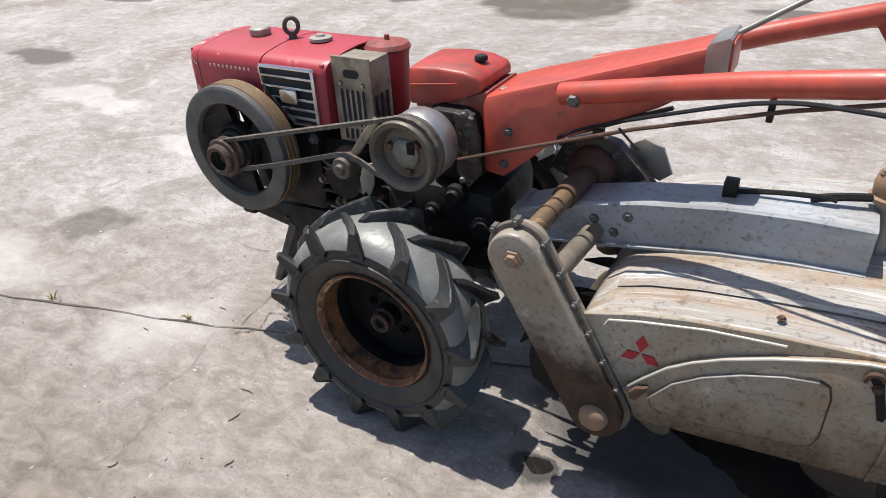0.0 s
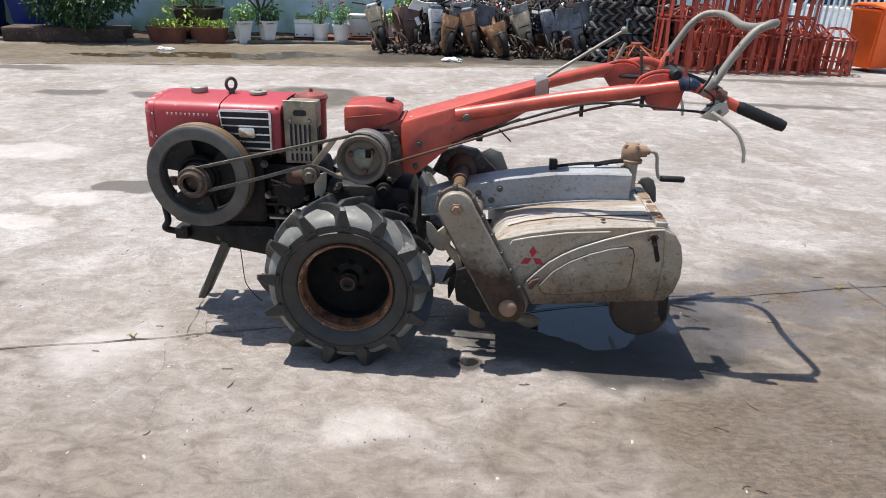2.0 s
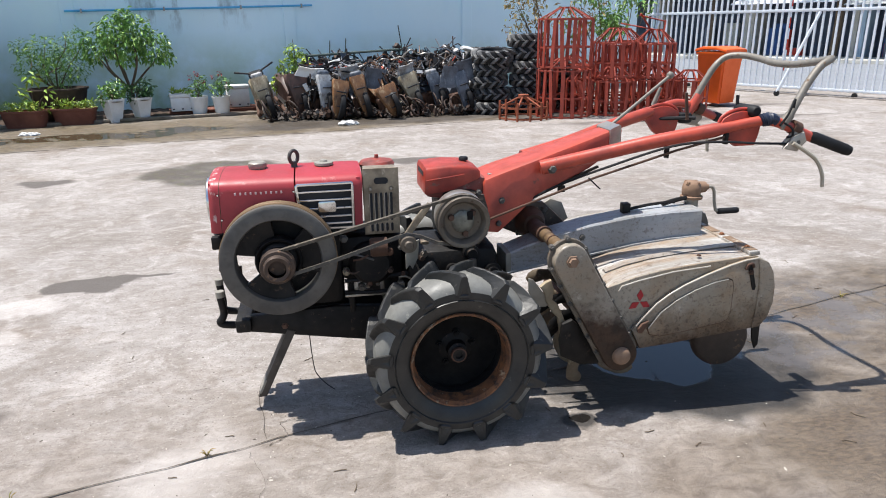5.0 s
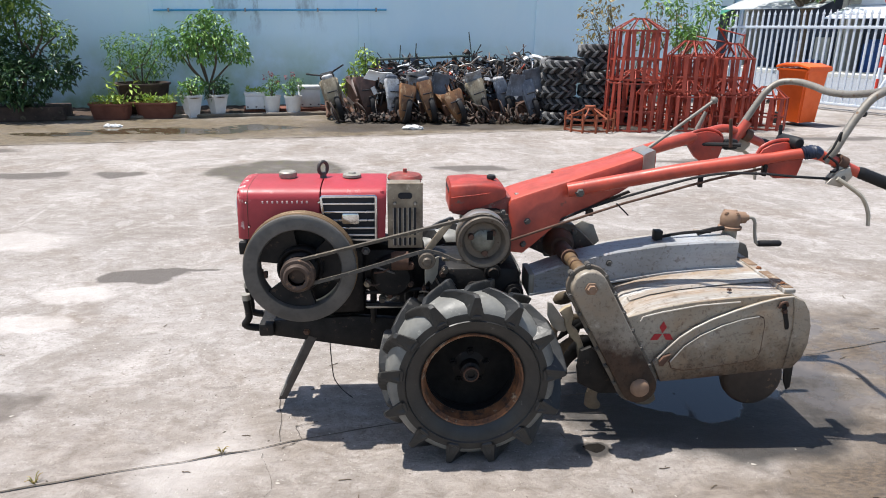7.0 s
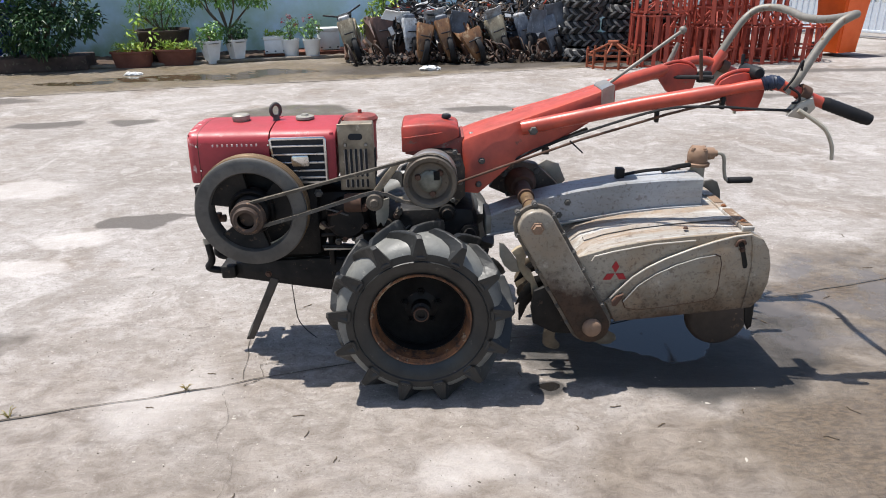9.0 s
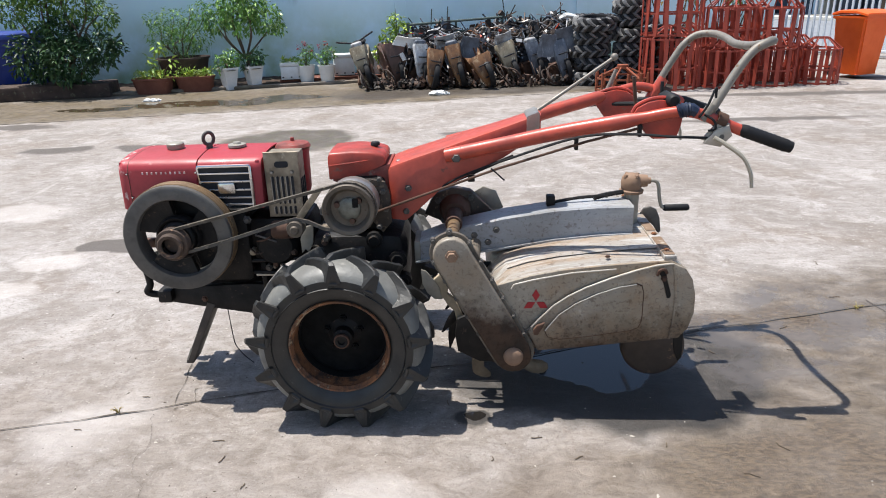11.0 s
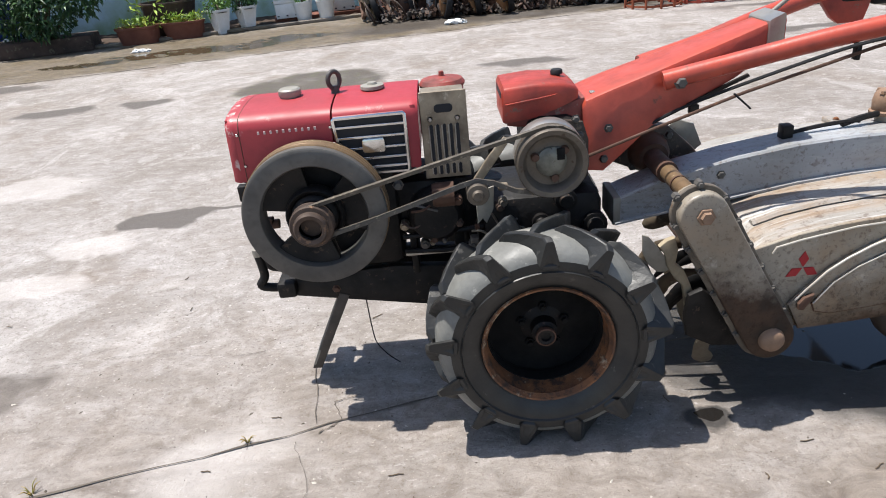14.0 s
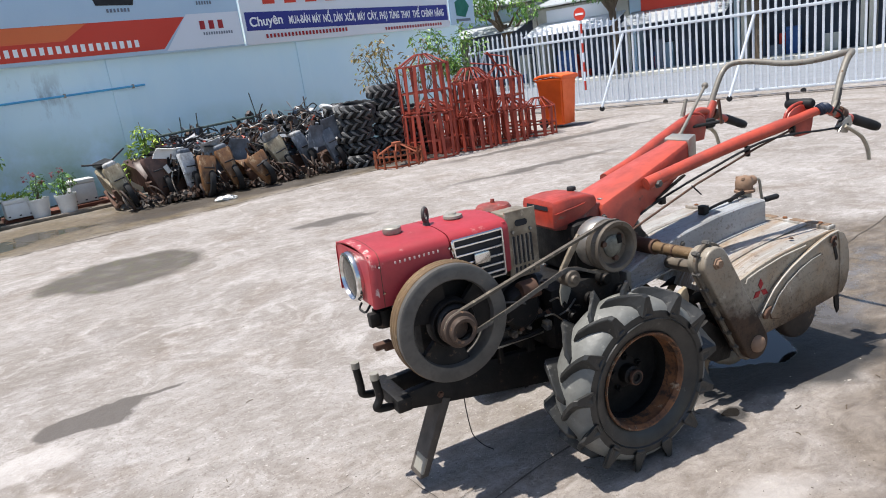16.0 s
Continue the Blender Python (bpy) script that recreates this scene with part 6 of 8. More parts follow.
DRY_SOIL = surface("dried_soil", rgb(158, 145, 122), rgb(112, 98, 80), None, rough=0.95, coarse=18, bump=0.6)
HINGE_RUST = surface("faded_rust", rgb(124, 102, 82), rgb(96, 76, 60), rgb(158, 148, 134), rough=0.75, coarse=14, wear=0.58)
HITCH_BROWN = surface("greasy_brown_iron", rgb(66, 54, 45), rgb(30, 26, 23), rgb(110, 94, 78), rough=0.55, coarse=14, wear=0.57, bump=0.4, spread=0.9)
LOWER_TUBE = surface("mud_grey_steel", rgb(112, 103, 91), rgb(64, 56, 49), rgb(88, 70, 54), rough=0.6, coarse=12, wear=0.58, spread=0.9)
RUST_LIGHT = surface("pale_rust", rgb(132, 106, 86), rgb(98, 76, 60), rgb(148, 130, 110), rough=0.7, coarse=14, wear=0.62)
# paler than the side plate to paint lit edges, with a few rust chips
SIDE_LIP = surface("lit_pressed_edge", rgb(172, 166, 156), rgb(142, 132, 118), rgb(122, 86, 62), rough=0.42, coarse=10, wear=0.66)
TINE = surface("tine_steel", rgb(120, 108, 92), rgb(70, 56, 44), rgb(150, 140, 124), rough=0.55, metal=0.3, coarse=14, wear=0.58)
TAIL_IRON = surface("tail_iron", rgb(76, 62, 52), rgb(50, 42, 37), rgb(124, 98, 74), rough=0.65, coarse=10, wear=0.62)


def earth_paint(name, top_z, foot_z, pale=(1, 1, 1), rust=0.3, grit=0.5, run=(1, 1, 1), lines=0.0):
    """Chalked grey paint with rust washes, fine specks and scratches that turns to brown mud at its foot."""
    n = Nodes(name)
    n.world()
    sep = n.t.nodes.new("ShaderNodeSeparateXYZ")
    n.link(n.coord, sep.inputs[0])
    base = n.mix(n.ramp(n.noise(5, 4.0, 0.55), 0.36, 0.66), rgb(166 * pale[0], 160 * pale[1], 151 * pale[2]), rgb(146 * pale[0], 139 * pale[1], 128 * pale[2]))
    wash = n.math('MULTIPLY', n.ramp(n.noise(4.5, 6.0, 0.62, stretch=run), 0.45, 0.6), n.ramp(n.noise(22, 6.0, 0.7), 0.34, 0.6, 0.3, 1.0))
    base = n.mix(n.math('MULTIPLY', wash, rust * 1.5), base, rgb(142, 116, 88))
    base = n.mix(n.ramp(n.noise(70, 4.0, 0.75), 0.56, 0.64, 0, grit), base, rgb(70, 53, 42))
    base = n.mix(n.ramp(n.noise(26, 7.0, 0.75, distort=0.3), 0.585, 0.62, 0, grit), base, rgb(80, 56, 41))
    base = n.mix(n.ramp(n.noise(18, 6.0, 0.7, stretch=run), 0.4, 0.3, 0, 0.35), base, rgb(198, 193, 184))
    if lines:
        # long weather streaks in the rolled sheet
        base = n.mix(n.ramp(n.noise(16, 6.0, 0.7, stretch=(0.22, 5, 1)), 0.52, 0.63, 0, lines), base, rgb(112, 92, 72))
        base = n.mix(n.ramp(n.noise(13, 5.0, 0.7, stretch=(0.2, 6, 1)), 0.46, 0.36, 0, lines), base, rgb(196, 196, 194))
    # hair-fine scratches down to the dark primer
    scratch = n.noise(9, 3.0, 0.5, stretch=(1, 1, 7), distort=1.6)
    scratch = n.math('MULTIPLY', n.ramp(n.math('ABSOLUTE', n.math('SUBTRACT', scratch, 0.5)), 0.01, 0.0), n.ramp(n.noise(3, 3.0), 0.46, 0.58))
    base = n.mix(n.math('MULTIPLY', scratch, 0.6), base, rgb(86, 72, 60))
    level = n.math('ADD', sep.outputs[2], n.math('MULTIPLY', n.math('SUBTRACT', n.noise(7, 6.0, 0.65), 0.5), 0.3))
    mud = n.ramp(level, foot_z, top_z, 0.92, 0.0)
    color = n.mix(mud, base, n.mix(n.ramp(n.noise(16, 5.0), 0.4, 0.65), rgb(60, 41, 30), rgb(36, 26, 21)))
    specks = n.math('MULTIPLY', n.ramp(n.noise(52, 6.0, 0.75), 0.53, 0.6), n.ramp(level, top_z + 0.1, foot_z, 0.0, grit + 0.2))
    color = n.mix(specks, color, rgb(48, 36, 29))
    n.bump(n.noise(60, 5.0, 0.65), 0.2, 0.003)
    n.link(n.ramp(mud, 0, 1, 0.5, 0.15), n.bsdf.inputs["Specular IOR Level"])
    return n.finish(color, n.ramp(mud, 0, 1, 0.38, 0.7))


CASE_PAINT = earth_paint("chain_case_paint", 0.48, 0.37, (0.84, 0.82, 0.785), 0.25, 0.4)
SIDE_GREY = earth_paint("side_plate_paint", 0.42, 0.24, (0.95, 0.935, 0.9), 0.42, 0.5)
BEAM_PAINT = earth_paint("beam_blue_grey", -1.0, -2.0, (0.93, 0.985, 1.07), 0.12, 0.45, (0.4, 1, 3), 0.22)
HOOD_GREY = earth_paint("rotor_hood_paint", 0.30, 0.20, (0.97, 0.985, 1.01), 0.5, 0.5, (0.3, 3.0, 1), 0.6)

tiller = thing("power_tiller", (0, MID, 0), "old red and grey two-wheel walking tractor with rotary tiller", "walking tractor")
build_wheel(tiller, 0.008, 1)
build_wheel(tiller, 2 * MID - 0.008, -1)
build_engine(tiller)
build_body(tiller)
build_rotary(tiller)

# ---- things along the wall ----
def leaf_cloud(name, spots, count, size, material, parent, seed, droop=0.3, slim=0.42, spread=1.0):
    """Many small folded leaves round the given (centre, radius) spots, in one mesh."""
    rnd = random.Random(seed)
    verts, faces = [], []
    weights = [r ** 2 for _, r in spots]
    for _ in range(count):
        c, r = rnd.choices(spots, weights)[0]
        v = Vector((rnd.gauss(0, 1), rnd.gauss(0, 1), rnd.gauss(0, 1))).normalized() * r * spread * rnd.uniform(0.35, 1.0) ** 0.6
        p = Vector(c) + v
        way = Vector((rnd.uniform(-1, 1), rnd.uniform(-1, 1), rnd.uniform(-0.8, 0.7) - droop)).normalized()
        way = (way + 0.5 * v.normalized()).normalized()
        side = way.cross(Vector((rnd.uniform(-0.6, 0.6), rnd.uniform(-0.6, 0.6), 1))).normalized()
        up = side.cross(way)
        L = size * rnd.uniform(0.6, 1.3)
        w = L * slim * 0.5
        i = len(verts)
        verts += [p, p + way * L * 0.45 + side * w + up * w * 0.4, p + way * L - up * L * 0.15, p + way * L * 0.45 - side * w + up * w * 0.4]
        faces += [(i, i + 1, i + 2), (i, i + 2, i + 3)]
    me = bpy.data.meshes.new(name)
    me.from_pydata([tuple(v) for v in verts], [], faces)
    me.materials.append(material)
    ob = new(name, me)
    ob.parent = parent
    if parent.type == 'EMPTY':
        ob.matrix_parent_inverse = Matrix.Translation(-parent.location)
    return tagged(ob, kind="stuff")


def branches(bm, base, tips, r0, seed, bend=0.12):
    rnd = random.Random(seed)
    base = Vector(base)
    for tip in tips:
        tip = Vector(tip)
        m1 = base.lerp(tip, 0.4) + Vector((rnd.uniform(-bend, bend), rnd.uniform(-bend, bend), 0.05))
        m2 = base.lerp(tip, 0.75) + Vector((rnd.uniform(-bend, bend), rnd.uniform(-bend, bend), 0.0))
        p = smooth_path([base, m1, m2, tip], 4)
        n = len(p)
        tube(bm, p, [r0 * (1 - 0.75 * i / (n - 1)) for i in range(n)], 7)
    return bm


def tapered_pot(name, at, r0, r1, h, material, label, group="", square=True):
    e = thing(name, at, label, "flower pot", group)
    bm = bmesh.new()
    lathe(bm, [(0, 0), (r0, 0), (r0 * 1.03, 0.01), (r1, h - 0.03), (r1 * 1.06, h - 0.028), (r1 * 1.06, h), (r1 * 0.96, h), (r1 * 0.92, h - 0.05), (0, h - 0.05)], at, 'Z', 4 if square else 28)
    p = part("pot_body", bm, material, e, smooth=not square)
    bm = bmesh.new()
    lathe(bm, [(r1 * 0.9, h - 0.045), (r1 * 0.5, h - 0.03), (0, h - 0.025)], at, 'Z', 20)
    part("soil", bm, SOIL, e)
    return e


def trough(at, L, W, h, label):
    e = thing("planter_trough", at, label, "planter", "clay planters")
    bm = bmesh.new()
    rings = []
    for z, l, w in ((0, 0.43, 0.42), (0.02, 0.44, 0.43), (h - 0.035, 0.5, 0.5), (h - 0.03, 0.53, 0.54), (h, 0.53, 0.54), (h, 0.49, 0.48), (h - 0.05, 0.48, 0.47)):
        ring = []
        for k in range(24):
            a = 2 * math.pi * k / 24
            c, s = math.cos(a), math.sin(a)
            ring.append(Vector(at) + Vector((L * l * math.copysign(abs(c) ** 0.55, c), W * w * math.copysign(abs(s) ** 0.55, s), z)))
        rings.append(ring)
    loft(bm, rings)
    part("trough_body", bm, CLAY, e)
    return e


def build_plants():
    # square white pots with shrubs
    for s, off, seed in ((-3.57, 1.55, 1), (-3.17, 1.45, 2)):
        p = on_wall(s, off)
        tapered_pot("white_pot", p, 0.105, 0.18, 0.36, WHITE_POT, "tall square white plastic pot with a green shrub", "white pots")
        e = thing("pot_shrub", p + Vector((0, 0, 0.28)), "bushy green shrub growing in a white pot", "shrub")
        bm = bmesh.new()
        branches(bm, p + Vector((0, 0, 0.26)), [p + Vector((0.1 * math.cos(a), 0.1 * math.sin(a), 0.5)) for a in (0, 1.6, 3.1, 4.6)], 0.012, seed)
        part("stem", bm, BARK, e)
        leaf_cloud("leaves", [(p + Vector((-0.05, 0, 0.42)), 0.17), (p + Vector((0.08, 0.04, 0.5)), 0.15)], 420, 0.07, LEAF_GREEN if seed == 1 else LEAF_DARK, e, seed)
    # small tree behind the white pots
    b = on_wall(-3.28, 1.1)
    e = thing("pot_tree", b, "small leafy tree with a bare lower trunk", "tree")
    bm = bmesh.new()
    tube(bm, smooth_path([b, b + Vector((0.02, 0, 0.25)), b + Vector((-0.01, 0, 0.5))]), 0.03, 9)
    tips = [b + Vector(v) for v in ((-0.5, 0, 1.05), (-0.25, 0.1, 1.3), (0.0, -0.05, 1.4), (0.3, 0.1, 1.25), (0.5, 0, 1.0), (0.15, -0.2, 1.2), (-0.35, -0.15, 1.15))]
    branches(bm, b + Vector((-0.01, 0, 0.45)), tips, 0.02, 7)
    part("trunk", bm, BARK, e)
    leaf_cloud("crown", [(b + Vector(v), r) for v, r in (((-0.45, 0, 1.1), 0.25), ((-0.15, 0, 1.32), 0.3), ((0.15, 0.05, 1.35), 0.3), ((0.42, 0, 1.12), 0.28), ((0.0, -0.1, 1.15), 0.32), ((0.05, 0, 1.58), 0.16), ((0.62, 0, 0.95), 0.13))], 2100, 0.085, LEAF_GREEN, e, 11, droop=0.5)
    # clay planters with low green and a taller basin behind
    for s, off, seed in ((-4.78, 1.55, 21), (-4.12, 1.5, 22)):
        p = on_wall(s, off)
        trough(p, 0.62, 0.34, 0.25, "oblong brown clay planter with low green plants")
        e = thing("planter_greens", p + Vector((0, 0, 0.23)), "low mixed green plants in a clay planter", "plants")
        leaf_cloud("leaves", [(p + Vector((x, 0, 0.27)), 0.1) for x in (-0.22, -0.1, 0.02, 0.14, 0.24)], 420, 0.055, LEAF_YELLOW, e, seed, droop=-0.4)
    p = on_wall(-4.35, 0.95)
    tapered_pot("clay_basin", p, 0.30, 0.42, 0.52, BED_DARK, "broad dark clay basin with a bushy plant", square=False)
    e = thing("basin_bush", p + Vector((0, 0, 0.45)), "dense fine-leaved bush growing in a clay basin", "bush")
    bm = bmesh.new()
    branches(bm, p + Vector((0, 0, 0.45)), [p + Vector(v) for v in ((-0.4, 0, 1.1), (-0.1, 0.1, 1.25), (0.25, 0, 1.3), (0.5, 0, 1.25), (0.1, -0.2, 1.0), (-0.3, -0.1, 0.9))], 0.014, 31)
    part("stem", bm, BARK, e)
    leaf_cloud("leaves", [(p + Vector(v), r) for v, r in (((-0.3, 0, 0.85), 0.28), ((0.05, 0, 0.8), 0.3), ((0.3, 0, 0.9), 0.28), ((-0.1, 0, 1.1), 0.26), ((0.4, 0, 1.2), 0.24), ((-0.45, 0, 1.15), 0.14))], 1800, 0.07, LEAF_GREEN, e, 32, slim=0.3)
    # thin single plant with pale leaves
    p = on_wall(-4.62, 1.6)
    e = thing("thin_sapling", p + Vector((0, 0, 0.22)), "thin sapling with a few pale leaves", "plant")
    bm = bmesh.new()
    branches(bm, p + Vector((0, 0, 0.2)), [p + Vector(v) for v in ((0.02, 0, 0.72), (-0.18, 0, 0.55), (0.16, 0, 0.55))], 0.008, 41, 0.05)
    part("stem", bm, BARK, e)
    leaf_cloud("leaves", [(p + Vector(v), 0.07) for v in ((0.02, 0, 0.72), (-0.18, 0, 0.52), (0.18, 0, 0.5), (-0.1, 0, 0.38))], 44, 0.12, LEAF_YELLOW, e, 42)
    # large shrub in a brick-edged bed
    p = on_wall(-6.1, 1.35)
    bm = bmesh.new()
    box(bm, -1.2, 0.62, -0.25, 0.35, 0, 0.22, 0.02)
    bed = place(part("planting_bed", bm, BED_DARK), wall_pose(-6.05, 1.45))
    tagged(bed, "low dark brick planting bed", "planting bed")
    e = thing("garden_shrub", p + Vector((0, 0, 0.2)), "tall spreading garden shrub with yellow-green leaves", "shrub")
    bm = bmesh.new()
    branches(bm, p + Vector((0, 0, 0.15)), [p + Vector(v) for v in ((-0.7, 0, 1.4), (-0.35, 0.1, 1.9), (0.1, 0, 2.0), (0.5, 0, 1.6), (0.75, 0, 1.3), (-0.15, -0.1, 1.5), (0.3, -0.2, 1.2))], 0.032, 51)
    part("stem", bm, BARK, e)
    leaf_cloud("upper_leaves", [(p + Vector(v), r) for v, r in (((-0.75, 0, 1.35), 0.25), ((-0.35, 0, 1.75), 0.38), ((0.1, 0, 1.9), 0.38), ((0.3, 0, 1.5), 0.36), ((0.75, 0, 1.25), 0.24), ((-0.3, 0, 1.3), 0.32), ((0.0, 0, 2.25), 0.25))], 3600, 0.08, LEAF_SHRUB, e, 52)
    # lower leaves take the shaded green, so the bush darkens downwards
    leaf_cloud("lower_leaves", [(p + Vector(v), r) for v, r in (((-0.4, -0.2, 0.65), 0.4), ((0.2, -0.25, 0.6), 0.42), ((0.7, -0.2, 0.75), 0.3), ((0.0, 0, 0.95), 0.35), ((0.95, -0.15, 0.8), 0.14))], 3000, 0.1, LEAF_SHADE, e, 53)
    # flowers in round pots
    for s, off, seed in ((-2.28, 1.35, 61), (-1.93, 1.45, 62)):
        p = on_wall(s, off)
        tapered_pot("white_pot", p, 0.105, 0.145, 0.32, WHITE_POT, "round white plastic pot with a flowering plant", "white pots", square=False)
        e = thing("flower_plant", p + Vector((0, 0, 0.28)), "small flowering plant with dark red blooms", "flowers")
        bm = bmesh.new()
        branches(bm, p + Vector((0, 0, 0.27)), [p + Vector(v) for v in ((-0.08, 0, 0.6), (0.06, 0, 0.68), (0.12, 0, 0.5), (-0.02, -0.06, 0.72))], 0.007, seed, 0.05)
        part("stem", bm, BARK, e)
        leaf_cloud("leaves", [(p + Vector((-0.04, 0, 0.42)), 0.13), (p + Vector((0.06, 0, 0.52)), 0.13)], 260, 0.055, LEAF_GREEN, e, seed)
        leaf_cloud("blooms", [(p + Vector(v), 0.035) for v in ((-0.1, -0.03, 0.62), (0.02, -0.05, 0.68), (0.1, 0, 0.55))], 50 if seed == 61 else 24, 0.035, PETAL, e, seed + 5, slim=0.8)
    # foam boxes on a brick ledge
    for s, off, w, h, z, mat, lab in ((-2.55, 1.2, 0.34, 0.28, 0.09, WHITE_POT, "white foam box planted with lettuce"), (-1.62, 1.05, 0.36, 0.36, 0.1, WHITE_POT, "old white foam box with yellow stains"), (-0.98, 1.0, 0.46, 0.38, 0.08, WHITE_POT, "clean white foam box with a lid")):
        e = thing("foam_box", on_wall(s, off, z), lab, "box", "foam boxes")
        bm = bmesh.new()
        box(bm, -w / 2, w / 2, -0.15, 0.15, 0, h - 0.06, 0.012)
        b = part("box_body", bm, mat, e)
        b.matrix_parent_inverse = Matrix.Identity(4)
        bm = bmesh.new()
        box(bm, -w / 2 - 0.008, w / 2 + 0.008, -0.158, 0.158, h - 0.058, h, 0.012)
        b = part("box_lid", bm, mat, e)
        b.matrix_parent_inverse = Matrix.Identity(4)
        e.matrix_basis = wall_pose(s, off, z)
        for k in range(3):
            bm = bmesh.new()
            box(bm, -0.15 + k * 0.14, -0.12 + k * 0.14, -0.152, -0.149, 0.03, 0.05)
            b = part("drain_hole", bm, GRILLE_DARK, e)
            b.matrix_parent_inverse = Matrix.Identity(4)
    bm = bmesh.new()
    box(bm, -2.75, -0.9, -0.22, 0.2, 0, 0.09, 0.01)
    ledge = place(part("brick_ledge", bm, CLAY), wall_pose(0, 1.05))
    tagged(ledge, "low row of red bricks under the foam boxes", "ledge")
    leaf = thing("lettuce", on_wall(-2.55, 1.2, 0.35), "pale green seedlings in a foam box", "plants")
    leaf_cloud("leaves", [(on_wall(-2.65 + 0.08 * k, 1.2, 0.36), 0.06) for k in range(4)], 160, 0.07, LEAF_YELLOW, leaf, 71, droop=-0.5)
    # plant behind the scooters
    p = on_wall(-0.72, 1.7)
    e = thing("leafy_plant", p, "upright leafy plant behind the scooters", "plant")
    bm = bmesh.new()
    branches(bm, p, [p + Vector(v) for v in ((0, 0, 1.2), (-0.2, 0, 0.85), (0.2, 0, 0.9), (-0.3, -0.1, 0.5))], 0.014, 81)
    part("stem", bm, BARK, e)
    leaf_cloud("leaves", [(p + Vector(v), r) for v, r in (((0, 0, 1.0), 0.13), ((0.12, 0, 0.85), 0.17), ((-0.15, -0.1, 0.75), 0.15), ((-0.3, -0.1, 0.5), 0.13))], 420, 0.085, LEAF_YELLOW, e, 82)
    # dry and green shrubs behind the tyres and cages
    for at, seed, mats, hh in (((3.75, 9.9, 0), 91, LEAF_DRY, 1.75), ((4.9, 10.2, 0), 95, LEAF_GREEN, 1.8)):
        p = Vector(at)
        rnd = random.Random(seed)
        e = thing("wild_shrub", p, "sparse wild shrub with bare twigs" if mats is LEAF_DRY else "green wild shrub against the wall", "shrub")
        bm = bmesh.new()
        tips = [p + Vector((rnd.uniform(-0.85, 0.85), rnd.uniform(-0.3, 0.3), hh * rnd.uniform(0.7, 1.08))) for _ in range(16)]
        branches(bm, p, tips, 0.016, seed)
        part("stem", bm, BARK, e)
        leaf_cloud("leaves", [(t, 0.2) for t in tips], 520 if mats is LEAF_DRY else 1100, 0.09, mats, e, seed + 1)


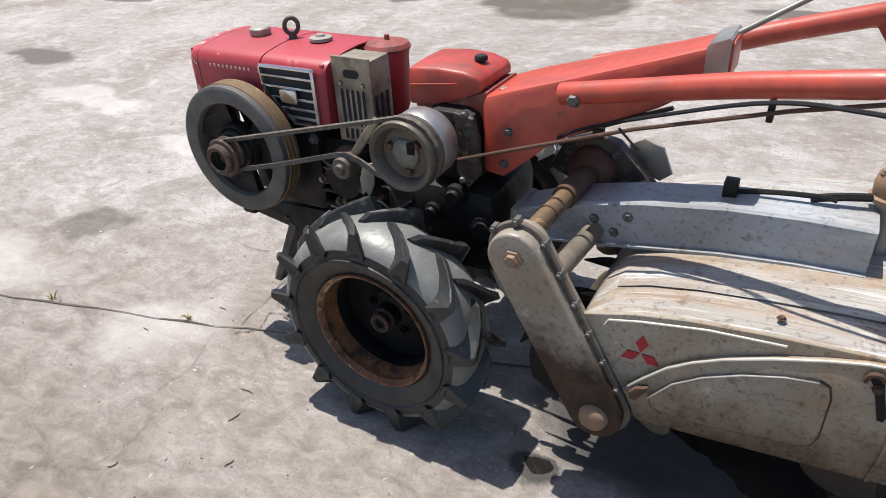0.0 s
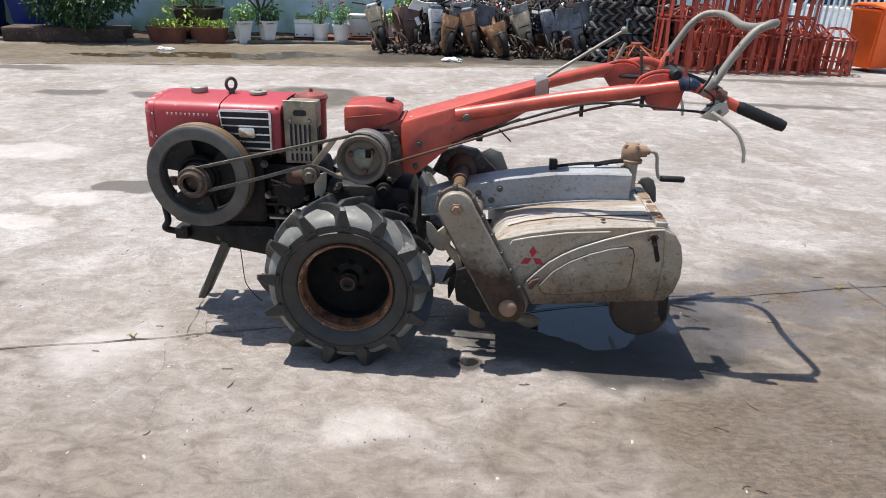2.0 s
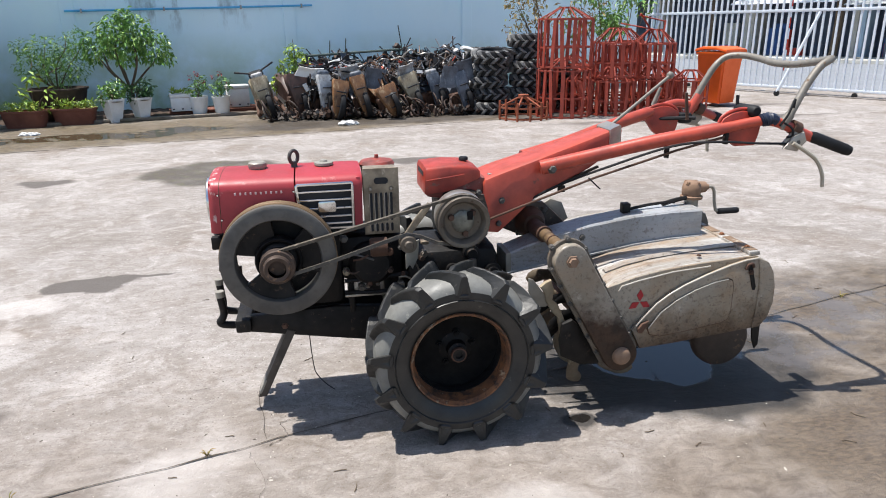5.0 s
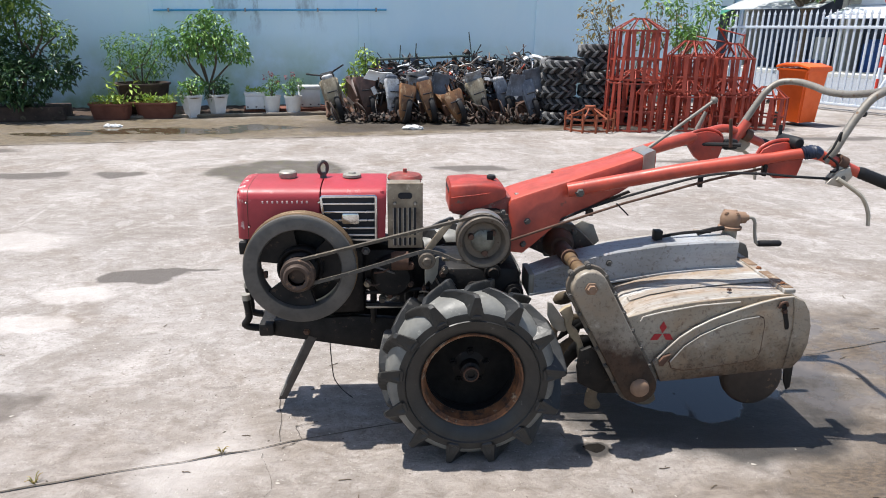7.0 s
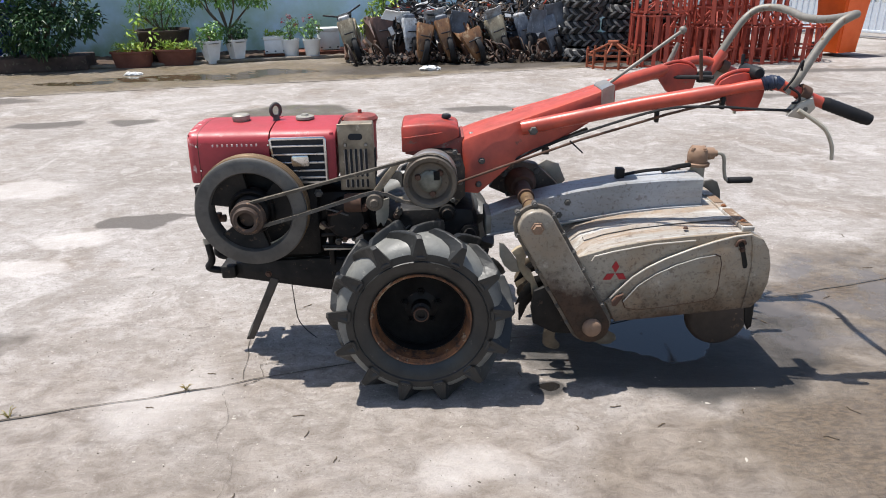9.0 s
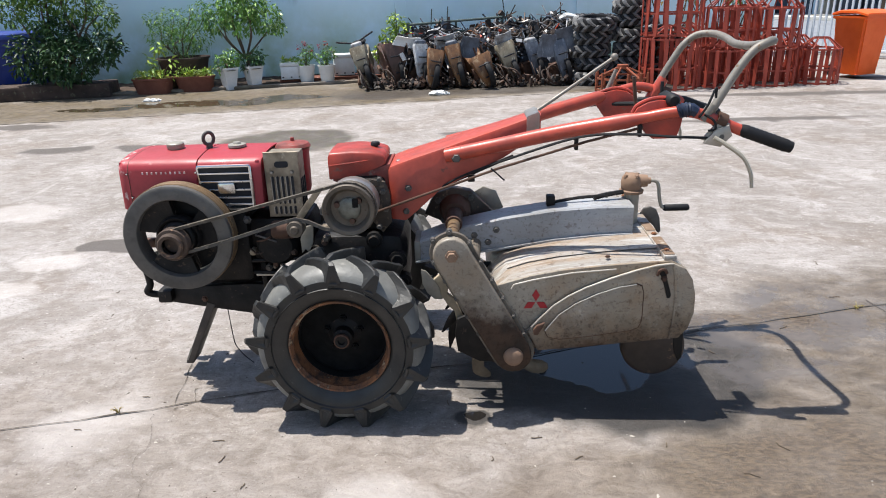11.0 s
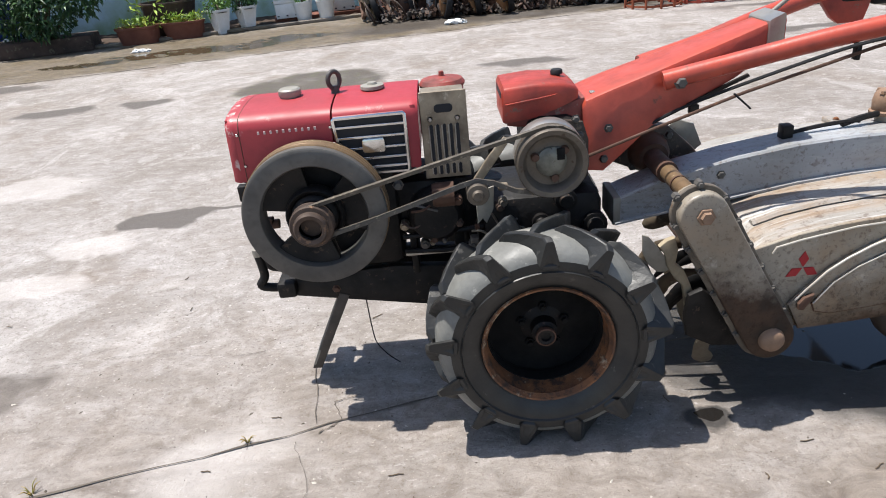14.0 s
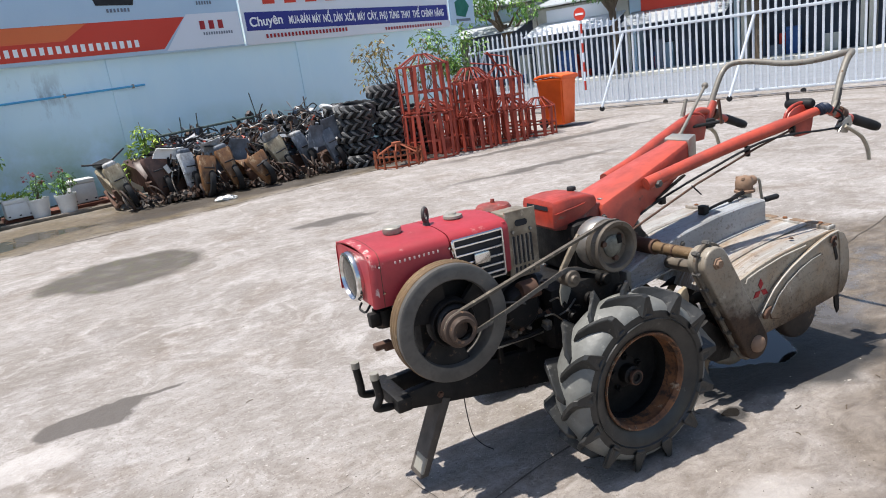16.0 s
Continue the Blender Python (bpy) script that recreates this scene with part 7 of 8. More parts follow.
def build_bins():
    def wheelie(name, at, w, d, h, mat, label, turn):
        e = thing(name, (0, 0, 0), label, "bin", "wheeled bins")
        bm = bmesh.new()
        rings = []
        for z, k in ((0.06, 0.80), (0.08, 0.82), (h * 0.9, 1.0), (h * 0.92, 1.05), (h * 0.95, 1.05)):
            a, b = w * k / 2, d * k / 2
            rings.append([(-a, -b, z), (a, -b, z), (a, b, z), (-a, b, z)])
        loft(bm, rings)
        bmesh.ops.bevel(bm, geom=[ed for ed in bm.edges if abs(ed.verts[0].co.z - ed.verts[1].co.z) > 0.2], offset=0.03, segments=3, affect='EDGES')
        part("bin_body", bm, mat, e)
        bm = bmesh.new()
        rings = []
        for y, z, k in ((-d * 0.58, h * 0.955, 0.52), (-d * 0.56, h * 0.985, 0.54), (-d * 0.2, h * 1.03, 0.545), (d * 0.3, h * 1.03, 0.545), (d * 0.55, h * 0.99, 0.54)):
            rings.append([(-w * k, y, z - 0.03), (-w * k, y, z), (-w * k * 0.9, y, z + 0.012), (w * k * 0.9, y, z + 0.012), (w * k, y, z), (w * k, y, z - 0.03)])
        loft(bm, rings)
        part("bin_lid", bm, mat, e)
        for x in (-w * 0.42, w * 0.42):
            bm = bmesh.new()
            disc(bm, (x - 0.02, d * 0.36, 0.1), 0.1, 0.04, 'X', 24, 0.01)
            part("bin_wheel", bm, BLACK_RUBBER, e)
        bm = bmesh.new()
        tube(bm, [(-w * 0.35, d * 0.6, h * 0.93), (w * 0.35, d * 0.6, h * 0.93)], 0.015, 10)
        part("bin_handle", bm, mat, e)
        e.matrix_basis = Matrix.Translation(at) @ Matrix.Rotation(turn, 4, 'Z')
        return e
    wheelie("orange_bin", (6.45, 8.95, 0), 0.50, 0.56, 0.95, ORANGE_BIN, "bright orange plastic wheeled bin with a closed lid", radians(20))
    wheelie("blue_bin", (-7.95, 9.35, 0), 0.72, 0.72, 1.0, BLUE_BIN, "large dark blue plastic wheeled bin", radians(8))
    wheelie("blue_bin", (-7.1, 9.65, 0), 0.72, 0.72, 1.0, BLUE_BIN, "large dark blue plastic wheeled bin holding rubbish", radians(14))
    e = thing("rubbish_bag", (-6.65, 9.2, 0.0), "crumpled white plastic bag beside the bins", "bag")
    rnd = random.Random(9)
    bm = bmesh.new()
    bmesh.ops.create_icosphere(bm, subdivisions=3, radius=0.14, matrix=Matrix.Translation((-6.65, 9.2, 0.12)) @ Matrix.Diagonal((0.7, 0.6, 1, 1)))
    for v in bm.verts:
        v.co += Vector((rnd.uniform(-0.02, 0.02), rnd.uniform(-0.02, 0.02), rnd.uniform(-0.02, 0.02)))
    part("bag_body", bm, WHITE_POT, e)
    bm = bmesh.new()
    tube(bm, smooth_path([(-7.05, 9.15, 0.16), (-7.0, 9.0, 0.05), (-6.75, 8.92, 0.015), (-6.4, 8.95, 0.015), (-6.0, 9.0, 0.015)]), 0.013, 8)
    tagged(part("garden_hose", bm, WHITE_POT), "pale garden hose lying on the concrete", "hose")
    for at, r in (((-4.35, 8.35, 0.006), 0.09), ((0.05, 8.2, 0.02), 0.10)):
        bm = bmesh.new()
        bmesh.ops.create_icosphere(bm, subdivisions=3, radius=r, matrix=Matrix.Translation(at) @ Matrix.Diagonal((1.5, 0.7, 0.35, 1)))
        for v in bm.verts:
            v.co += Vector((rnd.uniform(-0.025, 0.025), rnd.uniform(-0.025, 0.025), rnd.uniform(-0.015, 0.02)))
            v.co.z = max(v.co.z, 0.002)
        tagged(part("plastic_scrap", bm, WHITE_POT, smooth=False), "crumpled white plastic scrap on the ground", "litter", "litter")


def scooter(x, y, top, w, lean, turn, mat, label, low=0.04, bare=False):
    """A derelict scooter seen from its front: a bowed leg shield over a dark tangle of wheel and engine."""
    e = thing("old_scooter", (0, 0, 0), label, "scooter", "derelict scooters")
    rnd = random.Random(int(1000 + 100 * x))
    bm = bmesh.new()
    rings = []
    for t, k in ((0.0, 0.16), (0.1, 0.30), (0.33, 0.58), (0.6, 0.82), (0.82, 0.96), (0.95, 0.98), (1.0, 0.86)):
        z, hw, yy = low + (top - low) * t, w / 2 * k, -0.34 - 0.07 * math.sin(math.pi * t)
        row = [(hw * q, yy + (0.05 if abs(q) == 1 else 0.012 * q * q), z) for q in (-1, -0.82, -0.3, 0.3, 0.82, 1)]
        rings.append(row + [(px, py + 0.012, pz) for px, py, pz in row[::-1]])
    loft(bm, rings)
    shield = part("leg_shield", bm, mat, e)
    for z0, wide in ((low + (top - low) * 0.68, 0.24), (low + (top - low) * 0.30, 0.12)):
        bm = bmesh.new()
        box(bm, -wide * w, wide * w * 1.3, -0.424, -0.40, z0, z0 + 0.018, 0.004)
        part("shield_slot", bm, GRILLE_DARK, shield)
    bm = bmesh.new()
    lathe(bm, [(0.15, -0.03), (0.185, -0.045), (0.215, -0.035), (0.225, 0.0), (0.215, 0.035), (0.185, 0.045), (0.15, 0.03)], (0.05, -0.28, 0.225), 'X', 28, closed=True)
    wheel = part("front_wheel", bm, BLACK_RUBBER, e)
    bm = bmesh.new()
    lathe(bm, [(0.142, -0.028), (0.155, -0.028), (0.155, 0.028), (0.142, 0.028)], (0.05, -0.28, 0.225), 'X', 28, closed=True)
    for k in range(7):
        a = k * 2 * math.pi / 7
        tube(bm, [(0.05, -0.28 + 0.03 * math.cos(a), 0.225 + 0.03 * math.sin(a)), (0.05, -0.28 + 0.148 * math.cos(a), 0.225 + 0.148 * math.sin(a))], 0.01, 6)
    part("wheel_rim", bm, RUST_DARK, wheel)
    for dx in (-0.02, 0.12):
        bm = bmesh.new()
        tube(bm, [(dx, -0.28, 0.225), (dx * 0.8, -0.20, 0.66)], 0.016, 8)
        part("fork_leg", bm, RUST_DARK, e)
    # finned engine and exhaust behind the shield
    bm = bmesh.new()
    box(bm, -0.09, 0.09, -0.17, 0.3, 0.15, 0.30, 0.03)
    motor = part("engine", bm, RUST_DARK, e)
    for k in range(6):
        bm = bmesh.new()
        box(bm, -0.13, 0.13, -0.16 + 0.03 * k, -0.148 + 0.03 * k, 0.12, 0.34, 0.004, 1)
        part("engine_fin", bm, RUST_DARK, motor)
    bm = bmesh.new()
    tube(bm, smooth_path([(-0.12, -0.2, 0.16), (-0.17, 0.0, 0.10), (-0.15, 0.4, 0.18), (-0.14, 0.8, 0.26)]), 0.03, 8)
    part("exhaust_pipe", bm, RUST_DARK, e)
    bm = bmesh.new()
    loft(bm, [[(px, py, pz) for px, pz in ((-hw, z0), (-hw, z1 - 0.05), (-hw * 0.6, z1), (hw * 0.6, z1), (hw, z1 - 0.05), (hw, z0))] for py, hw, z0, z1 in ((0.0, 0.10, 0.25, 0.42), (0.15, 0.14, 0.28, 0.6), (0.4, 0.16, 0.34, 0.66), (0.7, 0.14, 0.45, 0.66), (0.88, 0.08, 0.55, 0.62))])
    part("tail_body", bm, mat, e)
    if not bare:
        bm = bmesh.new()
        box(bm, -0.12, 0.12, 0.12, 0.78, 0.66, 0.73, 0.03, 3)
        part("seat", bm, BLACK_RUBBER, e)
        bm = bmesh.new()
        tube(bm, smooth_path([(-0.3, -0.08, top + 0.14), (-0.18, -0.18, top + 0.1), (0, -0.22, top + 0.05), (0.18, -0.18, top + 0.1), (0.3, -0.08, top + 0.13)]), 0.014, 8)
        part("handlebar", bm, BLACK_RUBBER, e)
        bm = bmesh.new()
        box(bm, -0.09, 0.09, -0.32, -0.18, top - 0.03, top + 0.06, 0.03, 3)
        part("head_cowl", bm, rnd.choice((PANEL_GREY, PANEL_SLATE, mat)), e)
    e.matrix_basis = Matrix.Translation((x, y + 0.35, 0)) @ Matrix.Rotation(radians(12 + turn), 4, 'Z') @ Matrix.Rotation(radians(lean), 4, 'Y')
    return e


def build_scooters():
    tan, brown, rust = "derelict scooter with a weathered tan leg shield", "derelict scooter with a dark brown leg shield", "derelict scooter with a rust-brown leg shield"
    for x, y, top, w, lean, turn, mat, label, bare in (
            (-1.12, 9.05, 0.69, 0.27, -15, -6, PANEL_TAN, tan, False), (-0.70, 9.12, 0.71, 0.40, -6, 4, PANEL_BROWN, brown, True), (-0.40, 9.0, 0.68, 0.26, 3, 10, PANEL_GREY, "derelict scooter with a pale grey leg shield", False),
            (-0.16, 8.78, 0.62, 0.29, 12, -4, PANEL_RUST, rust, True), (0.36, 8.85, 0.68, 0.25, -12, -8, PANEL_RUST, rust, False), (0.12, 9.15, 0.70, 0.30, -4, 12, PANEL_SLATE, "derelict scooter with a slate grey leg shield", True),
            (0.76, 8.72, 0.55, 0.36, -20, 2, PANEL_RUST, rust, True), (1.24, 9.05, 0.70, 0.32, -19, -6, PANEL_TAN, tan, True), (1.50, 9.2, 0.66, 0.24, -10, 8, PANEL_SLATE, "derelict scooter with a slate grey leg shield", False), (1.98, 8.98, 0.70, 0.26, -14, 0, PANEL_SLATE, "derelict scooter with a slate grey leg shield", True),
            (-0.2, 9.95, 0.74, 0.3, 8, 20, PANEL_GREY, "derelict scooter buried under scrap", False), (0.6, 9.95, 0.72, 0.3, -6, -20, PANEL_SLATE, "derelict scooter buried under scrap", False), (1.35, 10.0, 0.74, 0.3, 5, 15, PANEL_BROWN, "derelict scooter buried under scrap", False)):
        scooter(x, y, top, w, lean, turn, mat, label, bare=bare)
    # a slate plastic apron hung over the heap
    bm = bmesh.new()
    loft(bm, [[(-0.12 - 0.01 * k, 0.02 * math.sin(k), -0.085 * k), (0.0, -0.03 + 0.015 * math.sin(k), -0.085 * k), (0.115, 0.02 * math.sin(k + 1), -0.08 * k), (0.115, 0.012 + 0.02 * math.sin(k + 1), -0.08 * k), (0.0, -0.018 + 0.015 * math.sin(k), -0.085 * k), (-0.12 - 0.01 * k, 0.012 + 0.02 * math.sin(k), -0.085 * k)] for k in range(5)])
    ob = part("loose_apron", bm, PANEL_SLATE)
    ob.matrix_basis = pose(1.75, 8.92, 0.77, 4, 6, 8)
    tagged(ob, "slate grey plastic apron draped on the scrap", "panel", "loose aprons")
    for x, y, z, rx, ry, rz, kx, kz, mat, label in (
            (0.14, 9.0, 0.80, 14, -8, 16, 1.3, 0.75, PANEL_GREY, "pale grey plastic apron draped on the scrap"), (0.55, 9.02, 0.76, 8, 12, 4, 1.1, 0.95, PANEL_SLATE, "slate grey plastic apron draped on the scrap"),
            (1.05, 9.08, 0.80, 12, -14, 22, 1.2, 0.8, PANEL_GREY, "pale grey plastic apron draped on the scrap"), (1.98, 9.0, 0.86, 6, -10, 14, 1.25, 1.0, PANEL_SLATE, "slate grey plastic apron draped on the scrap"),
            (-0.42, 9.1, 0.78, 24, 8, 10, 1.6, 0.45, WHITE_POT, "dusty white plastic apron draped on the scrap")):
        more = copy_thing(ob, pose(x, y, z, rx, ry, rz) @ Matrix.Diagonal((kx, 1, kz, 1)))
        if mat is not PANEL_SLATE:
            more.data = more.data.copy()
            more.data.materials[0] = mat
        tagged(more, label, "panel", "loose aprons")
    # bent chrome handlebars and tubes sticking out of the heap
    rnd = random.Random(61)
    for k in range(12):
        x = rnd.uniform(-0.4, 2.2)
        z = 0.78 + 0.10 * max(0, x - 0.6) + rnd.uniform(-0.05, 0.1)
        L, up = rnd.uniform(0.14, 0.3), rnd.uniform(0.0, 0.12)
        bm = bmesh.new()
        tube(bm, smooth_path([(-L, 0.05, -0.06), (-L * 0.6, 0.0, up), (0, 0.03, up * 0.4), (L * 0.6, 0, up), (L, 0.06, -0.05)]), rnd.uniform(0.008, 0.014), 8)
        ob = part("bent_tube", bm, rnd.choice((BARE, BARE, BLACK_RUBBER, RUST, WHITE_POT)))
        ob.matrix_basis = pose(x, 9.25 + rnd.uniform(0, 0.5) + 0.2 * x, z, rnd.uniform(-25, 25), rnd.uniform(-30, 30), rnd.uniform(-40, 40))
        tagged(ob, "bent handlebar tube lying on the scrap heap", "handlebar", "loose handlebars")
    bm = bmesh.new()
    tube(bm, smooth_path([(-0.2, 0, 0.02), (-0.1, 0.02, 0.05), (0.08, 0, 0.06), (0.2, -0.02, 0.03)], 4), [0.05, 0.06, 0.07, 0.075, 0.08, 0.08, 0.08, 0.075, 0.07, 0.06, 0.05, 0.04, 0.03], 10, 0.5)
    ob = part("loose_fairing", bm, WHITE_POT)
    ob.matrix_basis = pose(2.2, 9.5, 0.93, 0, 24, 20)
    tagged(ob, "white plastic fairing lying on the scrap", "panel")




def oily_scrap_material():
    n = Nodes("oily_scrap")
    rnd = n.t.nodes.new("ShaderNodeNewGeometry").outputs["Random Per Island"]
    color = n.mix(n.ramp(rnd, 0.2, 0.6), rgb(30, 27, 26), rgb(78, 54, 41))
    color = n.mix(n.ramp(rnd, 0.86, 0.9), color, rgb(122, 112, 102))
    color = n.mix(n.ramp(n.noise(20, 5.0, 0.65), 0.45, 0.65), color, rgb(44, 36, 32))
    n.bump(n.noise(50, 4.0), 0.4, 0.004)
    return n.finish(color, 0.75)


SCRAP_RIM = oily_scrap_material()


def build_scrap():
    # the heap of cast-off parts on and behind them
    rnd = random.Random(23)
    verts, faces = [], []

    def lump(m, sx, sy, sz, taper):
        i = len(verts)
        for z in (-1, 1):
            k = 1 if z < 0 else taper
            for x, y in ((-1, -1), (1, -1), (1, 1), (-1, 1)):
                verts.append(tuple(m @ Vector((x * sx * k, y * sy * k, z * sz))))
        faces.extend([(i, i + 3, i + 2, i + 1), (i + 4, i + 5, i + 6, i + 7)] + [(i + a, i + (a + 1) % 4, i + 4 + (a + 1) % 4, i + 4 + a) for a in range(4)])
    for k in range(1900):
        x = rnd.uniform(-0.55, 2.25)
        depth = rnd.uniform(0, 1)
        y = 9.15 + depth * 1.2 + 0.2 * x
        top = 0.60 + 0.26 * depth + 0.10 * max(0, x - 0.6) + 0.07 * math.sin(5.3 * x + 2 * depth) * depth + 0.05 * math.sin(13 * x)
        z = top * rnd.uniform(0.25, 1.0) ** 0.5 + rnd.uniform(-0.02, 0.06)
        m = Matrix.Translation((x, y, z)) @ Euler((rnd.uniform(0, 6), rnd.uniform(0, 6), rnd.uniform(0, 6))).to_matrix().to_4x4()
        q = rnd.random()
        if q < 0.45:
            lump(m, rnd.uniform(0.03, 0.12), rnd.uniform(0.02, 0.07), rnd.uniform(0.004, 0.014), rnd.uniform(0.3, 1))
        elif q < 0.75:
            lump(m, 0.008, 0.008, rnd.uniform(0.08, 0.3), 1)
        else:
            lump(m, rnd.uniform(0.02, 0.06), rnd.uniform(0.02, 0.06), rnd.uniform(0.02, 0.06), rnd.uniform(0.4, 1))
    me = bpy.data.meshes.new("scrap_heap")
    me.from_pydata(verts, [], faces)
    me.materials.append(SCRAP)
    tagged(new("scrap_heap", me), "tangled heap of cast-off scooter panels and metal parts", "scrap heap", kind="stuff")
    # engine parts and hubs at the wheels' feet
    verts, faces = [], []
    for k in range(560):
        x, y = rnd.uniform(-1.0, 2.2), rnd.uniform(8.8, 9.25)
        m = Matrix.Translation((x, y, rnd.uniform(0.03, 0.14))) @ Euler((rnd.uniform(0, 6), rnd.uniform(0, 6), rnd.uniform(0, 6))).to_matrix().to_4x4()
        lump(m, rnd.uniform(0.008, 0.05), rnd.uniform(0.006, 0.03), rnd.uniform(0.006, 0.03), rnd.uniform(0.4, 1))
    me = bpy.data.meshes.new("engine_scrap")
    me.from_pydata(verts, [], faces)
    me.materials.append(SCRAP_RIM)
    tagged(new("engine_scrap", me), "dark oily engine parts strewn before the scooters", "scrap metal", kind="stuff")
    bm = bmesh.new()
    for k in range(30):
        x, y, r = rnd.uniform(-1.3, 2.1), rnd.uniform(8.9, 9.2), rnd.uniform(0.08, 0.2)
        a, tip = rnd.uniform(0.6, 2.5), rnd.uniform(0.75, 0.98)
        lay = Vector((math.cos(a), math.sin(a), 0))
        up = Vector((-math.sin(a) * math.sqrt(1 - tip * tip), math.cos(a) * math.sqrt(1 - tip * tip), tip))
        th = rnd.uniform(0.009, 0.022)
        turns = [2 * math.pi * j / 18 for j in range(19)]
        tube(bm, [Vector((x, y, r * tip + th)) + lay * r * math.cos(t) + up * r * math.sin(t) for t in turns], th, 7)
        for q in range(rnd.choice((0, 3, 5))):
            t = q * 1.3 + a
            tube(bm, [Vector((x, y, r * tip + th)), Vector((x, y, r * tip + th)) + lay * r * math.cos(t) + up * r * math.sin(t)], 0.007, 5)
    tagged(part("scrap_rims", bm, SCRAP_RIM), "loose rusty rims and hoops lying before the scooters", "scrap metal", kind="stuff")
    # cart frame on top
    e = thing("cart_frame", (0.3, 10.0, 0.8), "green steel cart frame lying on the scrap", "cart frame")
    for a, b in (((-0.5, 9.95, 0.93), (1.1, 10.3, 1.0)), ((-0.5, 9.95, 0.76), (1.1, 10.3, 0.83)), ((-0.5, 9.95, 0.6), (-0.5, 9.95, 0.95)), ((1.1, 10.3, 0.6), (1.1, 10.3, 1.02)), ((0.3, 10.12, 0.6), (0.3, 10.12, 0.97)), ((-0.12, 10.03, 0.9), (-0.1, 10.03, 1.17)), ((0.15, 10.1, 0.95), (0.17, 10.1, 1.2)), ((1.15, 10.2, 0.9), (1.08, 10.2, 1.4))):
        bm = bmesh.new()
        tube(bm, [a, b], 0.02 if a[2] < 0.9 or b[0] - a[0] > 1 else 0.009, 8)
        part("cart_bar", bm, CART_GREEN, e)


CART_GREEN = surface("dull_green_paint", rgb(66, 82, 78), rgb(46, 54, 54), rgb(92, 74, 60), rough=0.6)


OLD_LUG = surface("sun_greyed_rubber", rgb(98, 98, 98), rgb(56, 56, 56), rgb(150, 148, 142), rough=0.5, coarse=5, wear=0.6)


def build_tyres():
    e = thing("tractor_tyre", (0, 0, 0), "used black lugged tractor tyre lying flat in a stack", "tyre", "stacked tyres")
    bm = bmesh.new()
    lathe(bm, [(0.175, 0.03), (0.185, 0.005), (0.23, 0.0), (0.275, 0.012), (0.292, 0.05), (0.295, 0.1), (0.292, 0.15), (0.275, 0.188), (0.23, 0.2), (0.185, 0.195), (0.175, 0.17)], (0, 0, 0), 'Z', 40, closed=True)
    part("casing", bm, BLACK_RUBBER, e)
    verts, faces = [], []
    for flip in (0, 1):
        for k in range(12):
            a0 = 2 * math.pi * (k + 0.5 * flip) / 12
            i = len(verts)
            rows = ((-0.004, 0.245, 0.275, 0.0, 0.022), (0.015, 0.265, 0.335, 0.05, 0.026), (0.06, 0.28, 0.345, 0.18, 0.027), (0.108, 0.28, 0.338, 0.38, 0.024))
            for h, r0, r1, t, w in rows:
                h = 0.2 - h if flip else h
                for r, ww in ((r0, w * 1.3), (r1, w), (r1, -w), (r0, -w * 1.3)):
                    a = a0 + t + ww / r
                    verts.append((r * math.cos(a), r * math.sin(a), h))
            for j in range(3):
                b = i + 4 * j
                faces += [(b + q, b + (q + 1) % 4, b + 4 + (q + 1) % 4, b + 4 + q) for q in range(4)]
            faces += [(i, i + 1, i + 2, i + 3), (i + 15, i + 14, i + 13, i + 12)]
    me = bpy.data.meshes.new("tread")
    me.from_pydata(verts, [], faces)
    me.materials.append(OLD_LUG)
    ob = new("tread", me)
    ob.parent = e
    tagged(ob, kind="stuff")
    rnd = random.Random(4)
    spots = [(2.45, 9.05, 0.2 * k, 1.0) for k in range(5)] + [(3.02, 9.0, 0.205 * k, 0.93) for k in range(5)] + [(3.02, 9.02, 1.02, 0.86)] + [(2.5, 9.72, 0.2 * k, 1.0) for k in range(5)] + [(3.55, 9.25, 0.2 * k, 1.0) for k in range(4)]
    first = True
    for x, y, z, k in spots:
        m = Matrix.Translation((x + rnd.uniform(-0.06, 0.06), y + rnd.uniform(-0.05, 0.05), z + (0.02 if z > 0 else 0.012))) @ Matrix.Rotation(rnd.uniform(0, 6), 4, 'Z') @ Matrix.Rotation(rnd.uniform(-0.13, 0.13), 4, 'X') @ Matrix.Diagonal((k * rnd.uniform(0.9, 1.02), k * rnd.uniform(0.9, 1.02), rnd.uniform(0.96, 1.02), 1))
        if first:
            m0, first = m, False
        else:
            copy_thing(e, m)
    e.matrix_basis = m0


